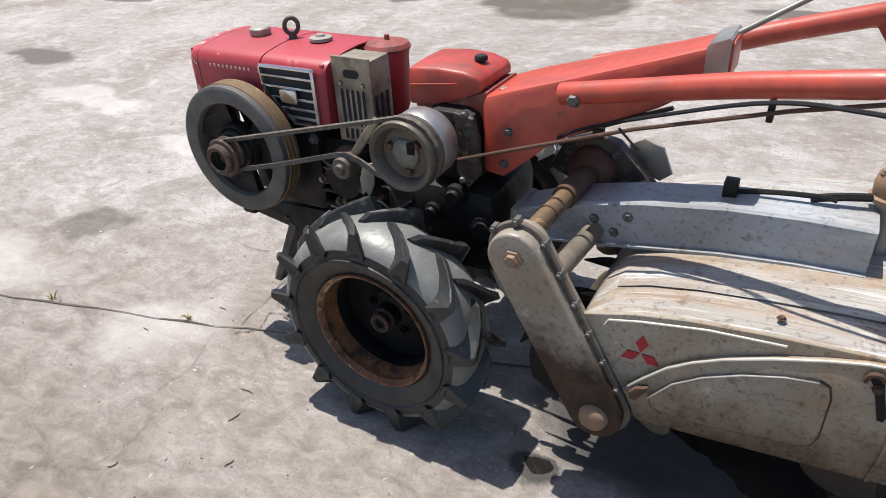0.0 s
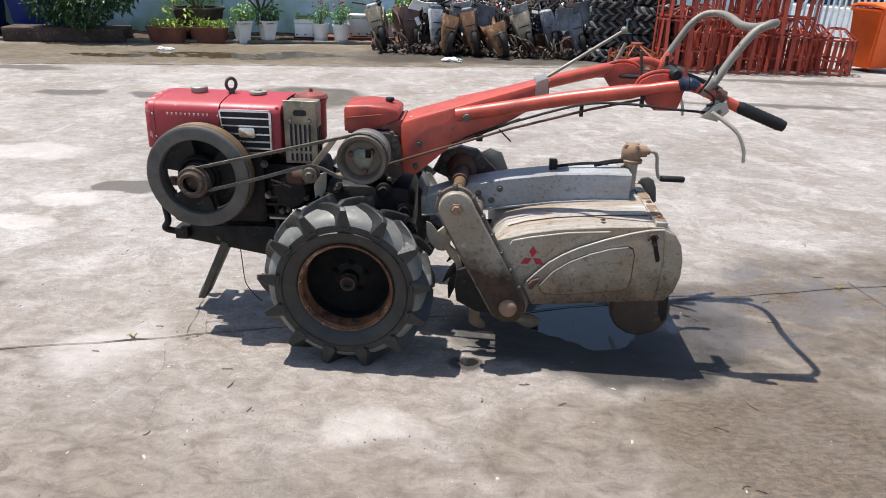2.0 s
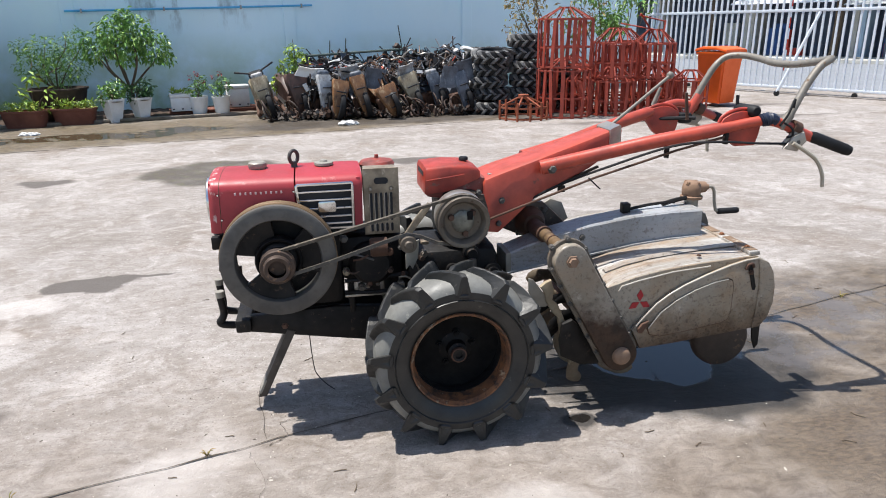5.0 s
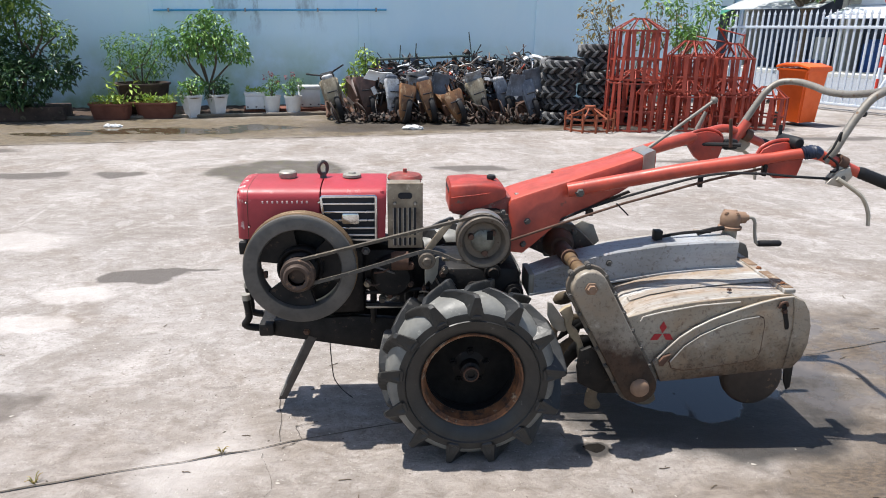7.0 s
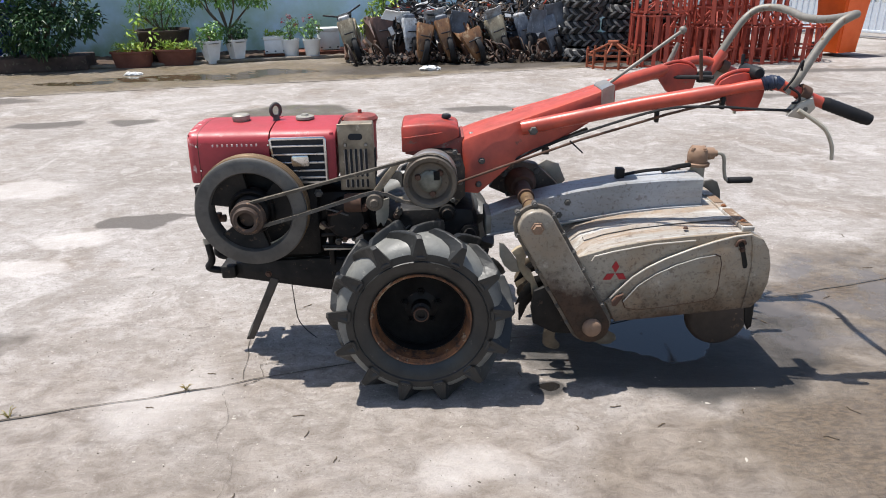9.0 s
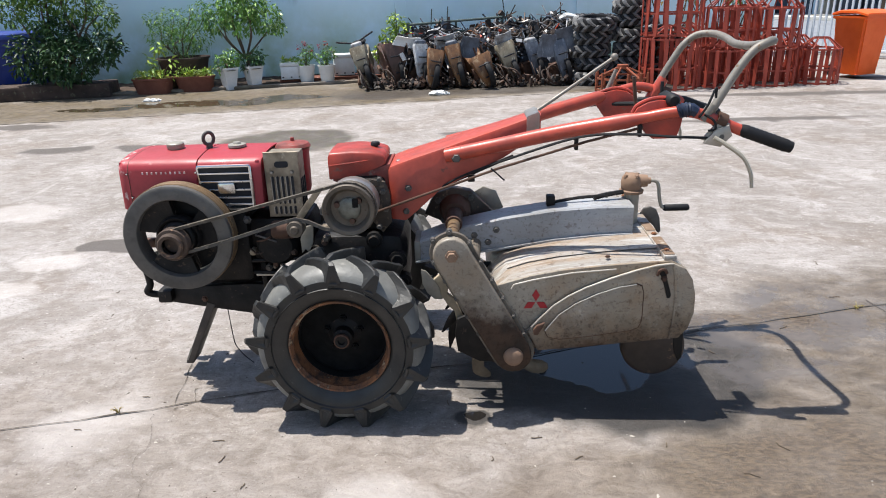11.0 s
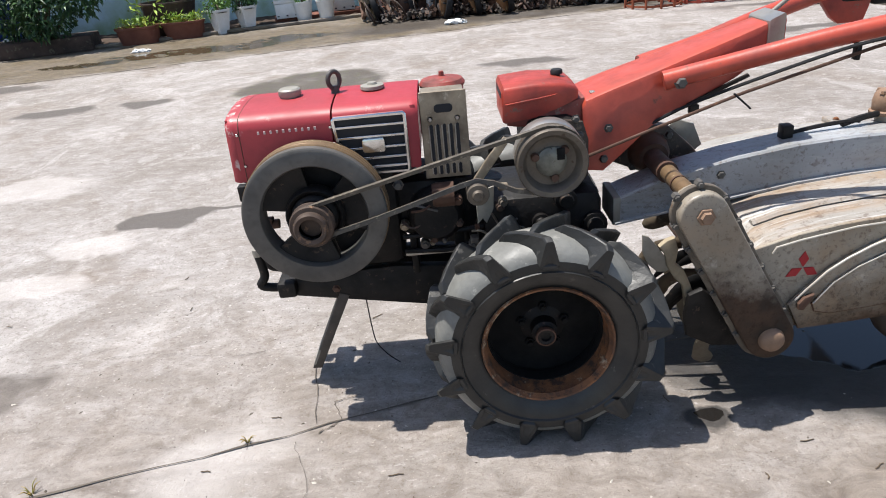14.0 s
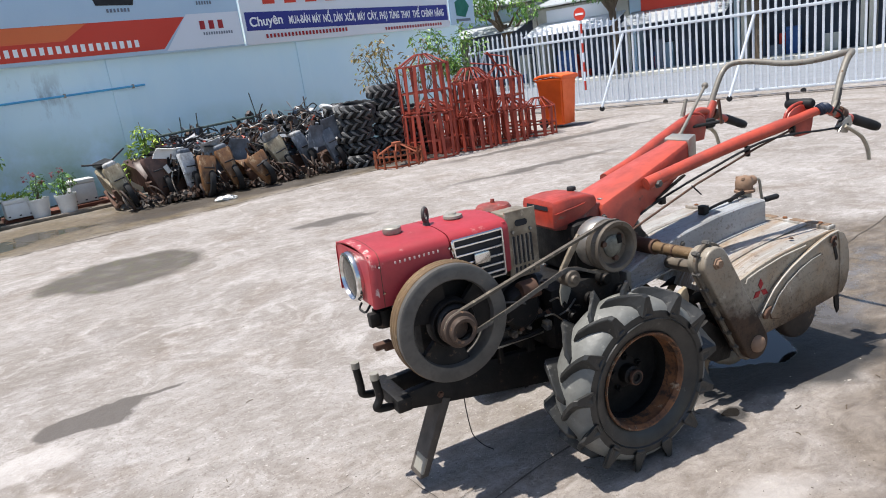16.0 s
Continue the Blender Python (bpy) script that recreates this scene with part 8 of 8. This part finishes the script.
def build_cages():
    def cage(r, h, bars, cone, seed, label):
        rnd = random.Random(seed)
        e = thing("wire_cage", (0, 0, 0), label, "cage wheel", "stacked cage wheels")
        bar_me = None
        for k in range(bars):
            a = 2 * math.pi * k / bars
            if bar_me is None:
                bm = bmesh.new()
                box(bm, -0.006, 0.006, -0.028, 0.028, 0.0, h, 0.003, 1)
                bmesh.ops.recalc_face_normals(bm, faces=bm.faces)
                bar_me = bpy.data.meshes.new("paddle_bar")
                bm.to_mesh(bar_me)
                bm.free()
                bar_me.materials.append(CAGE_RED)
            b = new("paddle_bar", bar_me)
            b.parent = e
            b.matrix_basis = Matrix.Rotation(a, 4, 'Z') @ Matrix.Translation((r, 0, 0)) @ Matrix.Rotation(rnd.uniform(-0.06, 0.06), 4, 'X')
        for z in (0.02, h * 0.42, h * 0.98):
            bm = bmesh.new()
            lathe(bm, [(r - 0.022, z - 0.012), (r - 0.012, z - 0.012), (r - 0.012, z + 0.012), (r - 0.022, z + 0.012)], (0, 0, 0), 'Z', 32, closed=True)
            part("hoop", bm, CAGE_RED, e)
        bm = bmesh.new()
        lathe(bm, [(0.10, h + cone - 0.01), (0.115, h + cone - 0.01), (0.115, h + cone + 0.012), (0.10, h + cone + 0.012)], (0, 0, 0), 'Z', 24, closed=True)
        part("hub_ring", bm, CAGE_RED, e)
        for k in range(10):
            a = 2 * math.pi * k / 10
            bm = bmesh.new()
            tube(bm, [(r * 0.97 * math.cos(a), r * 0.97 * math.sin(a), h * 0.98), (0.11 * math.cos(a), 0.11 * math.sin(a), h + cone)], 0.010, 6)
            part("spoke", bm, CAGE_RED, e)
        return e
    big = cage(0.42, 0.72, 16, 0.15, 1, "red-painted iron paddy cage wheel standing on end")
    for z in (0.745,):
        copy_thing(big, pose(3.42, 8.32, z, 0, 0, 20))
    m_big = pose(3.42, 8.32, 0, 0, 0, 0)
    mid = cage(0.345, 0.53, 14, 0.20, 2, "red-painted iron paddy cage wheel, mid-sized")
    copy_thing(mid, pose(4.24, 8.32, 0.58, 0, 0, 10))
    copy_thing(mid, pose(4.93, 8.40, 0, 0, 0, 33))
    copy_thing(mid, pose(4.93, 8.40, 0.55, 0, 0, 3))
    copy_thing(mid, pose(4.1, 9.15, 0, 0, 0, 3))
    copy_thing(mid, pose(4.85, 9.2, 0, 0, 0, 13))
    copy_thing(big, pose(3.85, 9.1, 0.0, 0, 0, 8))
    copy_thing(mid, pose(4.56, 8.78, 0.0, 0, 0, 24))
    copy_thing(mid, pose(4.62, 8.80, 0.56, 3, -4, 7))
    copy_thing(mid, pose(5.28, 8.88, 0.0, 0, 0, 17))
    copy_thing(mid, pose(3.92, 8.62, 0.0, 0, 0, 29))
    small = cage(0.30, 0.50, 12, 0.14, 3, "red-painted iron paddy cage wheel, small")
    copy_thing(small, pose(5.62, 8.42, 0.0, 0, 0, 10))
    small.matrix_basis = pose(5.55, 9.0, 0, 0, 0, 40)
    big.matrix_basis = m_big
    mid.matrix_basis = pose(4.24, 8.32, 0.0, 0, 0, 0)
    # a low open drum in front of the tyres
    e = thing("cage_drum", (2.72, 8.15, 0), "low rust-red iron cage drum lying flat", "cage wheel")
    for z in (0.03, 0.19):
        bm = bmesh.new()
        lathe(bm, [(0.355, z - 0.014), (0.367, z - 0.014), (0.367, z + 0.014), (0.355, z + 0.014)], (2.72, 8.15, 0), 'Z', 32, closed=True)
        part("hoop", bm, CAGE_RUST, e)
    for k in range(12):
        a = 2 * math.pi * k / 12
        bm = bmesh.new()
        tube(bm, [(2.72 + 0.37 * math.cos(a), 8.15 + 0.37 * math.sin(a), 0.0), (2.72 + 0.37 * math.cos(a), 8.15 + 0.37 * math.sin(a), 0.27)], 0.018, 6)
        part("drum_post", bm, CAGE_RUST, e)
        if k % 2 == 0:
            bm = bmesh.new()
            tube(bm, [(2.72 + 0.35 * math.cos(a), 8.15 + 0.35 * math.sin(a), 0.2), (2.72 + 0.05 * math.cos(a), 8.15 + 0.05 * math.sin(a), 0.34)], 0.014, 6)
            part("spoke", bm, CAGE_RUST, e)
    bm = bmesh.new()
    disc(bm, (2.72, 8.15, 0.31), 0.08, 0.06, 'Z', 20)
    part("hub_ring", bm, CAGE_RUST, e)
    # loose flats on the cages
    e = thing("steel_flats", (4.75, 8.4, 1.1), "loose red steel flats thrown on the cages", "steel bars")
    for a, b in (((4.35, 8.4, 1.38), (5.0, 8.3, 1.26)), ((4.62, 8.3, 1.52), (4.95, 8.35, 1.12)), ((4.7, 8.5, 1.5), (5.15, 8.5, 1.40)), ((5.1, 8.45, 1.08), (5.12, 8.45, 1.42))):
        bm = bmesh.new()
        tube(bm, [a, b], 0.03, 4, 0.35)
        part("flat_bar", bm, CAGE_RED, e)


CAGE_RUST = surface("rust_red_primer", rgb(142, 72, 44), rgb(96, 54, 38), rgb(110, 78, 56), rough=0.7, coarse=6, wear=0.58)


# ---- gate, street and signs ----
GATE_A = Vector((7.30, 13.5, 0))
GATE_D = Vector((0.451, -0.892, 0)).normalized()
GATE_N = Vector((0.892, 0.451, 0)).normalized()


def gate_at(s, off=0.0, z=0.0):
    p = GATE_A + GATE_D * s + GATE_N * off
    return Vector((p.x, p.y, z))


def build_gate():
    turn = math.atan2(GATE_D.y, GATE_D.x)
    L = 15.0
    e = thing("sliding_gate", GATE_A, "long pale grey steel gate with spear-topped pickets", "gate")
    frame_m = Matrix.Translation(GATE_A) @ Matrix.Rotation(turn, 4, 'Z')

    def local(name, bm, mat, label=""):
        ob = part(name, bm, mat, e, label)
        ob.matrix_parent_inverse = Matrix.Identity(4)
        return ob
    bm = bmesh.new()
    box(bm, -0.020, 0.020, -0.014, 0.014, 0.1, 1.80, 0.002, 1)
    loft(bm, [[(x * k, y * k, z) for x, y in ((-0.03, -0.008), (0.03, -0.008), (0.03, 0.008), (-0.03, 0.008))] for z, k in ((1.80, 0.5), (1.83, 1.0), (1.92, 0.05))])
    bmesh.ops.recalc_face_normals(bm, faces=bm.faces)
    me = bpy.data.meshes.new("picket")
    bm.to_mesh(me)
    bm.free()
    me.materials.append(FENCE_GREY)
    for k in range(int(L / 0.132)):
        p = new("picket", me)
        p.parent = e
        p.matrix_basis = Matrix.Translation((0.06 + k * 0.132, 0, 0))
    for z, h in ((0.13, 0.024), (1.58, 0.028)):
        bm = bmesh.new()
        box(bm, 0, L, -0.028, 0.028, z - h, z + h, 0.006)
        local("rail", bm, FENCE_GREY)
    for s in (0.1, 3.6, 6.2, 9.3, 12.5):
        bm = bmesh.new()
        tube(bm, [(s + 0.35, 0, 1.55), (s, -0.55, 0.08)], 0.03, 8)
        local("brace", bm, FENCE_GREY)
        bm = bmesh.new()
        disc(bm, (s, -0.57, 0.055), 0.055, 0.035, 'Y', 16)
        local("roller", bm, BLACK_RUBBER)
        bm = bmesh.new()
        disc(bm, (s + 1.2, -0.04, 0.05), 0.05, 0.035, 'Y', 16)
        local("roller", bm, BLACK_RUBBER)
    e.matrix_basis = frame_m
    bm = bmesh.new()
    box(bm, 0, L, -0.06, 0.06, 0.0, 0.025, 0.004)
    track = part("gate_track", bm, CONCRETE)
    track.matrix_basis = frame_m
    tagged(track, "low concrete sill with the gate's steel track", "gate track", kind="structure")


def build_street():
    turn = math.atan2(GATE_D.y, GATE_D.x)
    base = Matrix.Translation(GATE_A) @ Matrix.Rotation(turn, 4, 'Z')
    # here the local y axis points out of the yard
    bm = bmesh.new()
    box(bm, -40, 45, 1.6, 11.5, 0.0, 0.012)
    r = part("road", bm, ASPHALT, smooth=False)
    r.matrix_basis = base
    tagged(r, "grey asphalt street beyond the gate", "road", kind="structure")
    bm = bmesh.new()
    box(bm, -40, 45, 11.5, 13.6, 0.0, 0.14, 0.02)
    r = part("pavement", bm, SHOP_WALL, smooth=False)
    r.matrix_basis = base
    tagged(r, "raised concrete pavement before the shops", "pavement", kind="structure")
    rnd = random.Random(77)
    x = -14.0
    n = 0
    while x < 26:
        w = rnd.uniform(3.6, 4.6)
        h = rnd.uniform(3.0, 3.8)
        e = thing("street_shop", (0, 0, 0), rnd.choice(("low open-fronted street shop under a tin roof", "shaded street shop with a cloth awning", "narrow plastered street shop with stacked goods")), "shop", "street shops")

        def local(name, bm, mat):
            ob = part(name, bm, mat, e, smooth=False)
            ob.matrix_parent_inverse = Matrix.Identity(4)
            return ob
        bm = bmesh.new()
        box(bm, x, x + 0.2, 13.6, 18, 0, h)
        box(bm, x + w - 0.2, x + w, 13.6, 18, 0, h)
        box(bm, x + 0.2, x + w - 0.2, 17.8, 18, 0, h)
        box(bm, x + 0.2, x + w - 0.2, 13.6, 13.75, h - 0.7, h)
        local("wall", bm, SHOP_WALL if n % 3 else SIGN_SKY)
        bm = bmesh.new()
        loft(bm, [[(x - 0.1, y, z), (x + w + 0.1, y, z), (x + w + 0.1, y, z + 0.06), (x - 0.1, y, z + 0.06)] for y, z in ((13.0, h + 0.02), (15.5, h + 0.5), (18.2, h + 0.1))])
        local("roof", bm, TIN)
        bm = bmesh.new()
        loft(bm, [[(x + 0.1, y, z), (x + w - 0.1, y, z), (x + w - 0.1, y, z + 0.03), (x + 0.1, y, z + 0.03)] for y, z in ((11.9, h - 1.15), (13.6, h - 0.62))])
        local("awning", bm, (AWNING_GREEN, TIN, SIGN_WHITE, TIN)[n % 4])
        # dark bluish sheet that paints the shaded inside of the shop
        bm = bmesh.new()
        box(bm, x + 0.2, x + w - 0.2, 14.6, 14.7, 0, h - 0.7)
        local("shutter", bm, SHOP_DARK)
        for k in range(5):
            bm = bmesh.new()
            gx, gy = rnd.uniform(x + 0.4, x + w - 0.9), rnd.uniform(13.7, 14.3)
            gw, gh = rnd.uniform(0.3, 0.7), rnd.uniform(0.4, 1.4)
            box(bm, gx, gx + gw, gy, gy + 0.3, 0.0, gh, 0.02)
            local("crate", bm, rnd.choice((SIGN_RED, SIGN_SKY, SHOP_WALL, AWNING_BLUE, SHOP_DARK, SIGN_GREY)))
        bm = bmesh.new()
        box(bm, x + 0.5, x + w - 0.5, 13.5, 13.58, h - 0.62, h - 0.1, 0.01)
        local("sign_board", bm, (SIGN_WHITE, SIGN_SKY, SIGN_WHITE, SIGN_RED)[n % 4])
        e.matrix_basis = base
        x += w + 0.05
        n += 1
    # street trees
    for k, (s, off, hh) in enumerate(((-6.0, 12.4, 5.0), (-1.2, 12.6, 5.6), (4.2, 12.2, 5.2), (9.6, 12.6, 5.4), (-10, 19.5, 7.5), (-3, 20, 7.8), (4, 20, 7.2), (12, 20, 7.6))):
        p = gate_at(s, off)
        rnd2 = random.Random(200 + k)
        e = thing("street_tree", p, "leafy street tree beyond the gate", "tree", "street trees")
        bm = bmesh.new()
        tube(bm, smooth_path([p, p + Vector((0.05, 0, hh * 0.3)), p + Vector((0, 0.1, hh * 0.55))]), 0.14, 9)
        tips = [p + Vector((rnd2.uniform(-1.5, 1.5), rnd2.uniform(-1.5, 1.5), hh * rnd2.uniform(0.65, 1.0))) for _ in range(9)]
        branches(bm, p + Vector((0, 0.05, hh * 0.45)), tips, 0.07, 200 + k, 0.3)
        part("trunk", bm, BARK, e)
        leaf_cloud("crown", [(t, 0.75) for t in tips], 1500, 0.22, LEAF_DARK if k % 2 else LEAF_GREEN, e, 300 + k)
    # striped post with a no-entry disc
    p = Vector((13.3, 16.5, 0))
    e = thing("road_sign", p, "red and white striped post with a round no-entry sign", "road sign")
    for k in range(8):
        bm = bmesh.new()
        tube(bm, [p + Vector((0, 0, 0.3 * k)), p + Vector((0, 0, 0.3 * k + 0.3))], 0.04, 12)
        part("post_band", bm, SIGN_RED if k % 2 == 0 else SIGN_LETTER, e)
    d = -GATE_N
    face = Matrix.Translation(p + Vector((0, 0, 2.4)) + d * 0.06) @ Matrix.Rotation(math.atan2(d.y, d.x) + math.pi / 2, 4, 'Z')
    bm = bmesh.new()
    disc(bm, (0, 0, 0), 0.20, 0.02, 'Y', 32, 0.004)
    plate = part("sign_disc", bm, SIGN_RED, e)
    plate.matrix_basis = face
    bm = bmesh.new()
    box(bm, -0.135, 0.135, -0.008, -0.003, -0.032, 0.032)
    bar = part("sign_bar", bm, SIGN_LETTER, plate)


def text_part(text, size, material, parent, x, z, y, align='LEFT', width=None):
    cu = bpy.data.curves.new("lettering", 'FONT')
    cu.body = text
    cu.size = size
    cu.extrude = 0.002
    cu.offset = size * 0.022
    cu.align_x = align
    tmp = bpy.data.objects.new("lettering", cu)
    scene.collection.objects.link(tmp)
    bpy.context.view_layer.update()
    me = bpy.data.meshes.new_from_object(tmp.evaluated_get(bpy.context.evaluated_depsgraph_get()))
    scene.collection.objects.unlink(tmp)
    bpy.data.objects.remove(tmp)
    me.name = "lettering"
    me.materials.clear()
    me.materials.append(material)
    ob = new("lettering", me)
    ob.parent = parent
    xs = [v.co.x for v in me.vertices] or [0, 1]
    k = width / (max(xs) - min(xs)) if width else 1.0
    ob.matrix_basis = Matrix.Translation((x - min(xs) * k if align == 'LEFT' else x, y, z)) @ Matrix.Rotation(radians(90), 4, 'X') @ Matrix.Diagonal((k, 1, 1, 1))
    return ob


def build_signs():
    def board(name, s0, s1, z0, z1, mat, label):
        e = thing(name, (0, 0, 0), label, "sign board", "wall signs")
        bm = bmesh.new()
        box(bm, s0, s1, -0.13, -0.07, z0, z1, 0.006)
        part("panel", bm, mat, e)
        e.matrix_basis = wall_pose(0, 0)
        return e

    def plate(e, name, pts, y, mat):
        bm = bmesh.new()
        slab(bm, pts, y, y + 0.004)
        ob = part(name, bm, mat, e, smooth=False)
        ob.matrix_parent_inverse = Matrix.Identity(4)
        return ob

    def bars(e, s0, s1, z, h, n, mat, y=-0.142):
        w = (s1 - s0) / n
        for k in range(n):
            plate(e, "text_bar", [(s0 + k * w, z), (s0 + (k + 0.55) * w, z), (s0 + (k + 0.55) * w, z + h), (s0 + k * w, z + h)], y, mat)
    a = board("sign_board", -9.0, 1.98, 2.27, 3.9, SIGN_SKY, "wide pale blue advertising board with a red and orange band")
    plate(a, "red_band", [(-9.0, 2.31), (0.46, 2.34), (0.93, 2.86), (-9.0, 2.83)], -0.136, SIGN_RED)
    plate(a, "orange_band", [(-9.0, 2.56), (-1.1, 2.60), (-0.72, 2.85), (-9.0, 2.83)], -0.140, SIGN_ORANGE)
    plate(a, "white_corner", [(0.50, 2.30), (1.96, 2.30), (1.96, 2.90), (0.97, 2.90)], -0.136, SIGN_WHITE)
    bars(a, 1.18, 1.70, 2.62, 0.15, 3, LOGO_RED)
    bars(a, 1.22, 1.80, 2.52, 0.05, 12, SIGN_GREY)
    bars(a, -3.6, 0.1, 2.41, 0.12, 30, SIGN_LETTER)
    bars(a, -0.35, 0.05, 3.0, 0.06, 7, SIGN_GREY)
    bars(a, 1.2, 1.5, 3.05, 0.06, 6, SIGN_GREY)
    plate(a, "machine_picture", [(-0.5, 3.12), (0.1, 3.10), (0.16, 3.35), (-0.3, 3.5), (-0.55, 3.3)], -0.140, GRILLE_DARK)
    plate(a, "machine_picture", [(1.2, 3.16), (1.5, 3.15), (1.5, 3.5), (1.2, 3.5)], -0.140, SIGN_GREY)
    b = board("sign_board", 2.03, 7.18, 2.27, 3.9, SIGN_WHITE, "white shop board with a navy band of white lettering")
    plate(b, "navy_band", [(2.08, 2.53), (7.14, 2.42), (7.14, 2.76), (2.08, 2.87)], -0.136, SIGN_NAVY)
    t = text_part("Chuyên", 0.24, SIGN_LETTER, b, 2.16, 2.60, -0.139, width=0.70)
    t.matrix_basis = t.matrix_basis @ Matrix.Rotation(radians(2), 4, 'Z')
    words = "MUA-BÁN MÁY NỔ, DÀN XỚI, MÁY CÀY, PHỤ TÙNG THAY THẾ CHÍNH HÃNG".split()
    spot, unit = 3.0, 4.02 / (sum(len(w) for w in words) + 0.8 * (len(words) - 1))
    for w in words:
        text_part(w, 0.21, SIGN_LETTER, b, spot, 2.605 - (spot - 3.0) * 0.022, -0.139, width=len(w) * unit)
        spot += (len(w) + 0.8) * unit
    bars(b, 2.45, 4.35, 2.37, 0.075, 24, LOGO_RED)
    bars(b, 5.3, 6.95, 2.32, 0.06, 22, LOGO_RED)
    bars(b, 2.5, 6.7, 3.0, 0.42, 9, SIGN_RED)
    c = board("sign_board", 7.24, 8.0, 2.30, 3.2, SIGN_SKY, "small pale blue picture board beside the shop sign")
    plate(c, "leaf_picture", [(7.42, 2.5), (7.7, 2.45), (7.85, 2.7), (7.65, 2.95), (7.4, 2.8)], -0.136, AWNING_GREEN)
    plate(c, "picture_bar", [(7.40, 2.36), (7.85, 2.36), (7.85, 2.42), (7.40, 2.42)], -0.136, SIGN_GREY)
    for s in (-6, -2.5, 1.0, 2.6, 5, 7.1):
        bm = bmesh.new()
        box(bm, s - 0.03, s + 0.03, 0.02, 0.08, 2.3, 3.8, 0.004)
        p = part("sign_post", bm, FENCE_GREY)
        p.matrix_basis = wall_pose(0)
        tagged(p, "grey steel post behind the sign boards", "post", "sign posts")


def build_left_side():
    # dark planter with a palm, and a parked lorry in the shade behind it
    p = Vector((-7.75, 5.75, 0))
    tapered_pot("palm_tub", p, 0.36, 0.46, 0.62, BLACK_RUBBER, "large dark round tub holding a palm", square=False)
    e = thing("yard_palm", p + Vector((0, 0, 0.55)), "feathery palm with long yellow-green fronds", "palm")
    bm = bmesh.new()
    tube(bm, smooth_path([p + Vector((0, 0, 0.5)), p + Vector((0.03, 0, 1.0)), p + Vector((0.0, 0, 1.5))]), 0.09, 12)
    part("trunk", bm, BARK, e)
    verts, faces = [], []
    rnd = random.Random(31)
    for k in range(13):
        a = 2 * math.pi * k / 13 + rnd.uniform(-0.2, 0.2)
        out = Vector((math.cos(a), math.sin(a), 0))
        lift = rnd.uniform(0.3, 0.9)
        pts = [p + Vector((0, 0, 1.45)) + out * (1.7 * t) + Vector((0, 0, lift * 1.6 * t - 1.6 * t * t)) for t in [i / 16 for i in range(17)]]
        for i in range(2, 17):
            w = (pts[i] - pts[i - 1]).normalized()
            sd = w.cross(Vector((0, 0, 1))).normalized()
            for sgn in (-1, 1):
                L = 0.34 * math.sin(math.pi * min(0.95, i / 17)) + 0.06
                tip = pts[i] + (sd * sgn + w * 0.6 - Vector((0, 0, 0.35))).normalized() * L
                j = len(verts)
                verts += [pts[i] - w * 0.014, pts[i] + w * 0.014, tip]
                faces.append((j, j + 1, j + 2))
        for i in range(16):
            w = Vector((0, 0, 0.012))
            j = len(verts)
            verts += [pts[i] - w, pts[i] + w, pts[i + 1] + w, pts[i + 1] - w]
            faces.append((j, j + 1, j + 2, j + 3))
    me = bpy.data.meshes.new("fronds")
    me.from_pydata([tuple(v) for v in verts], [], faces)
    me.materials.append(LEAF_YELLOW)
    f = new("fronds", me)
    f.parent = e
    f.matrix_parent_inverse = Matrix.Translation(-e.location)
    tagged(f, kind="stuff")
    e = thing("parked_lorry", (0, 0, 0), "dark parked lorry with a pale front bumper", "lorry")

    def local(name, bm, mat):
        ob = part(name, bm, mat, e)
        ob.matrix_parent_inverse = Matrix.Identity(4)
        return ob
    bm = bmesh.new()
    box(bm, -1.0, 1.0, -0.1, 1.6, 0.55, 2.1, 0.12, 3)
    local("cab", bm, LORRY)
    bm = bmesh.new()
    box(bm, -1.0, 1.0, -0.25, -0.1, 0.42, 0.62, 0.03)
    local("bumper", bm, MUD_GREY)
    bm = bmesh.new()
    box(bm, -0.85, 0.85, -0.12, -0.09, 1.3, 1.95, 0.02)
    local("windscreen", bm, GRILLE_DARK)
    for x in (-0.75, 0.75):
        bm = bmesh.new()
        disc(bm, (x, -0.13, 0.85), 0.12, -0.03, 'Y', 20)
        local("headlight", bm, LENS)
        bm = bmesh.new()
        disc(bm, (x - 0.12, 0.55, 0.40), 0.40, 0.24, 'X', 28, 0.04)
        local("wheel", bm, BLACK_RUBBER)
    bm = bmesh.new()
    box(bm, -1.05, 1.05, 1.7, 5.0, 0.7, 2.3, 0.04)
    local("cargo_box", bm, LORRY)
    e.matrix_basis = Matrix.Translation((-9.9, 9.3, 0)) @ Matrix.Rotation(radians(15), 4, 'Z')


LORRY = surface("lorry_paint", rgb(54, 62, 60), rgb(36, 40, 40), rgb(96, 88, 76), rough=0.5, coarse=3)

build_plants()
build_bins()
build_scooters()
build_scrap()
build_tyres()
build_cages()
build_gate()
build_street()
build_signs()
build_left_side()
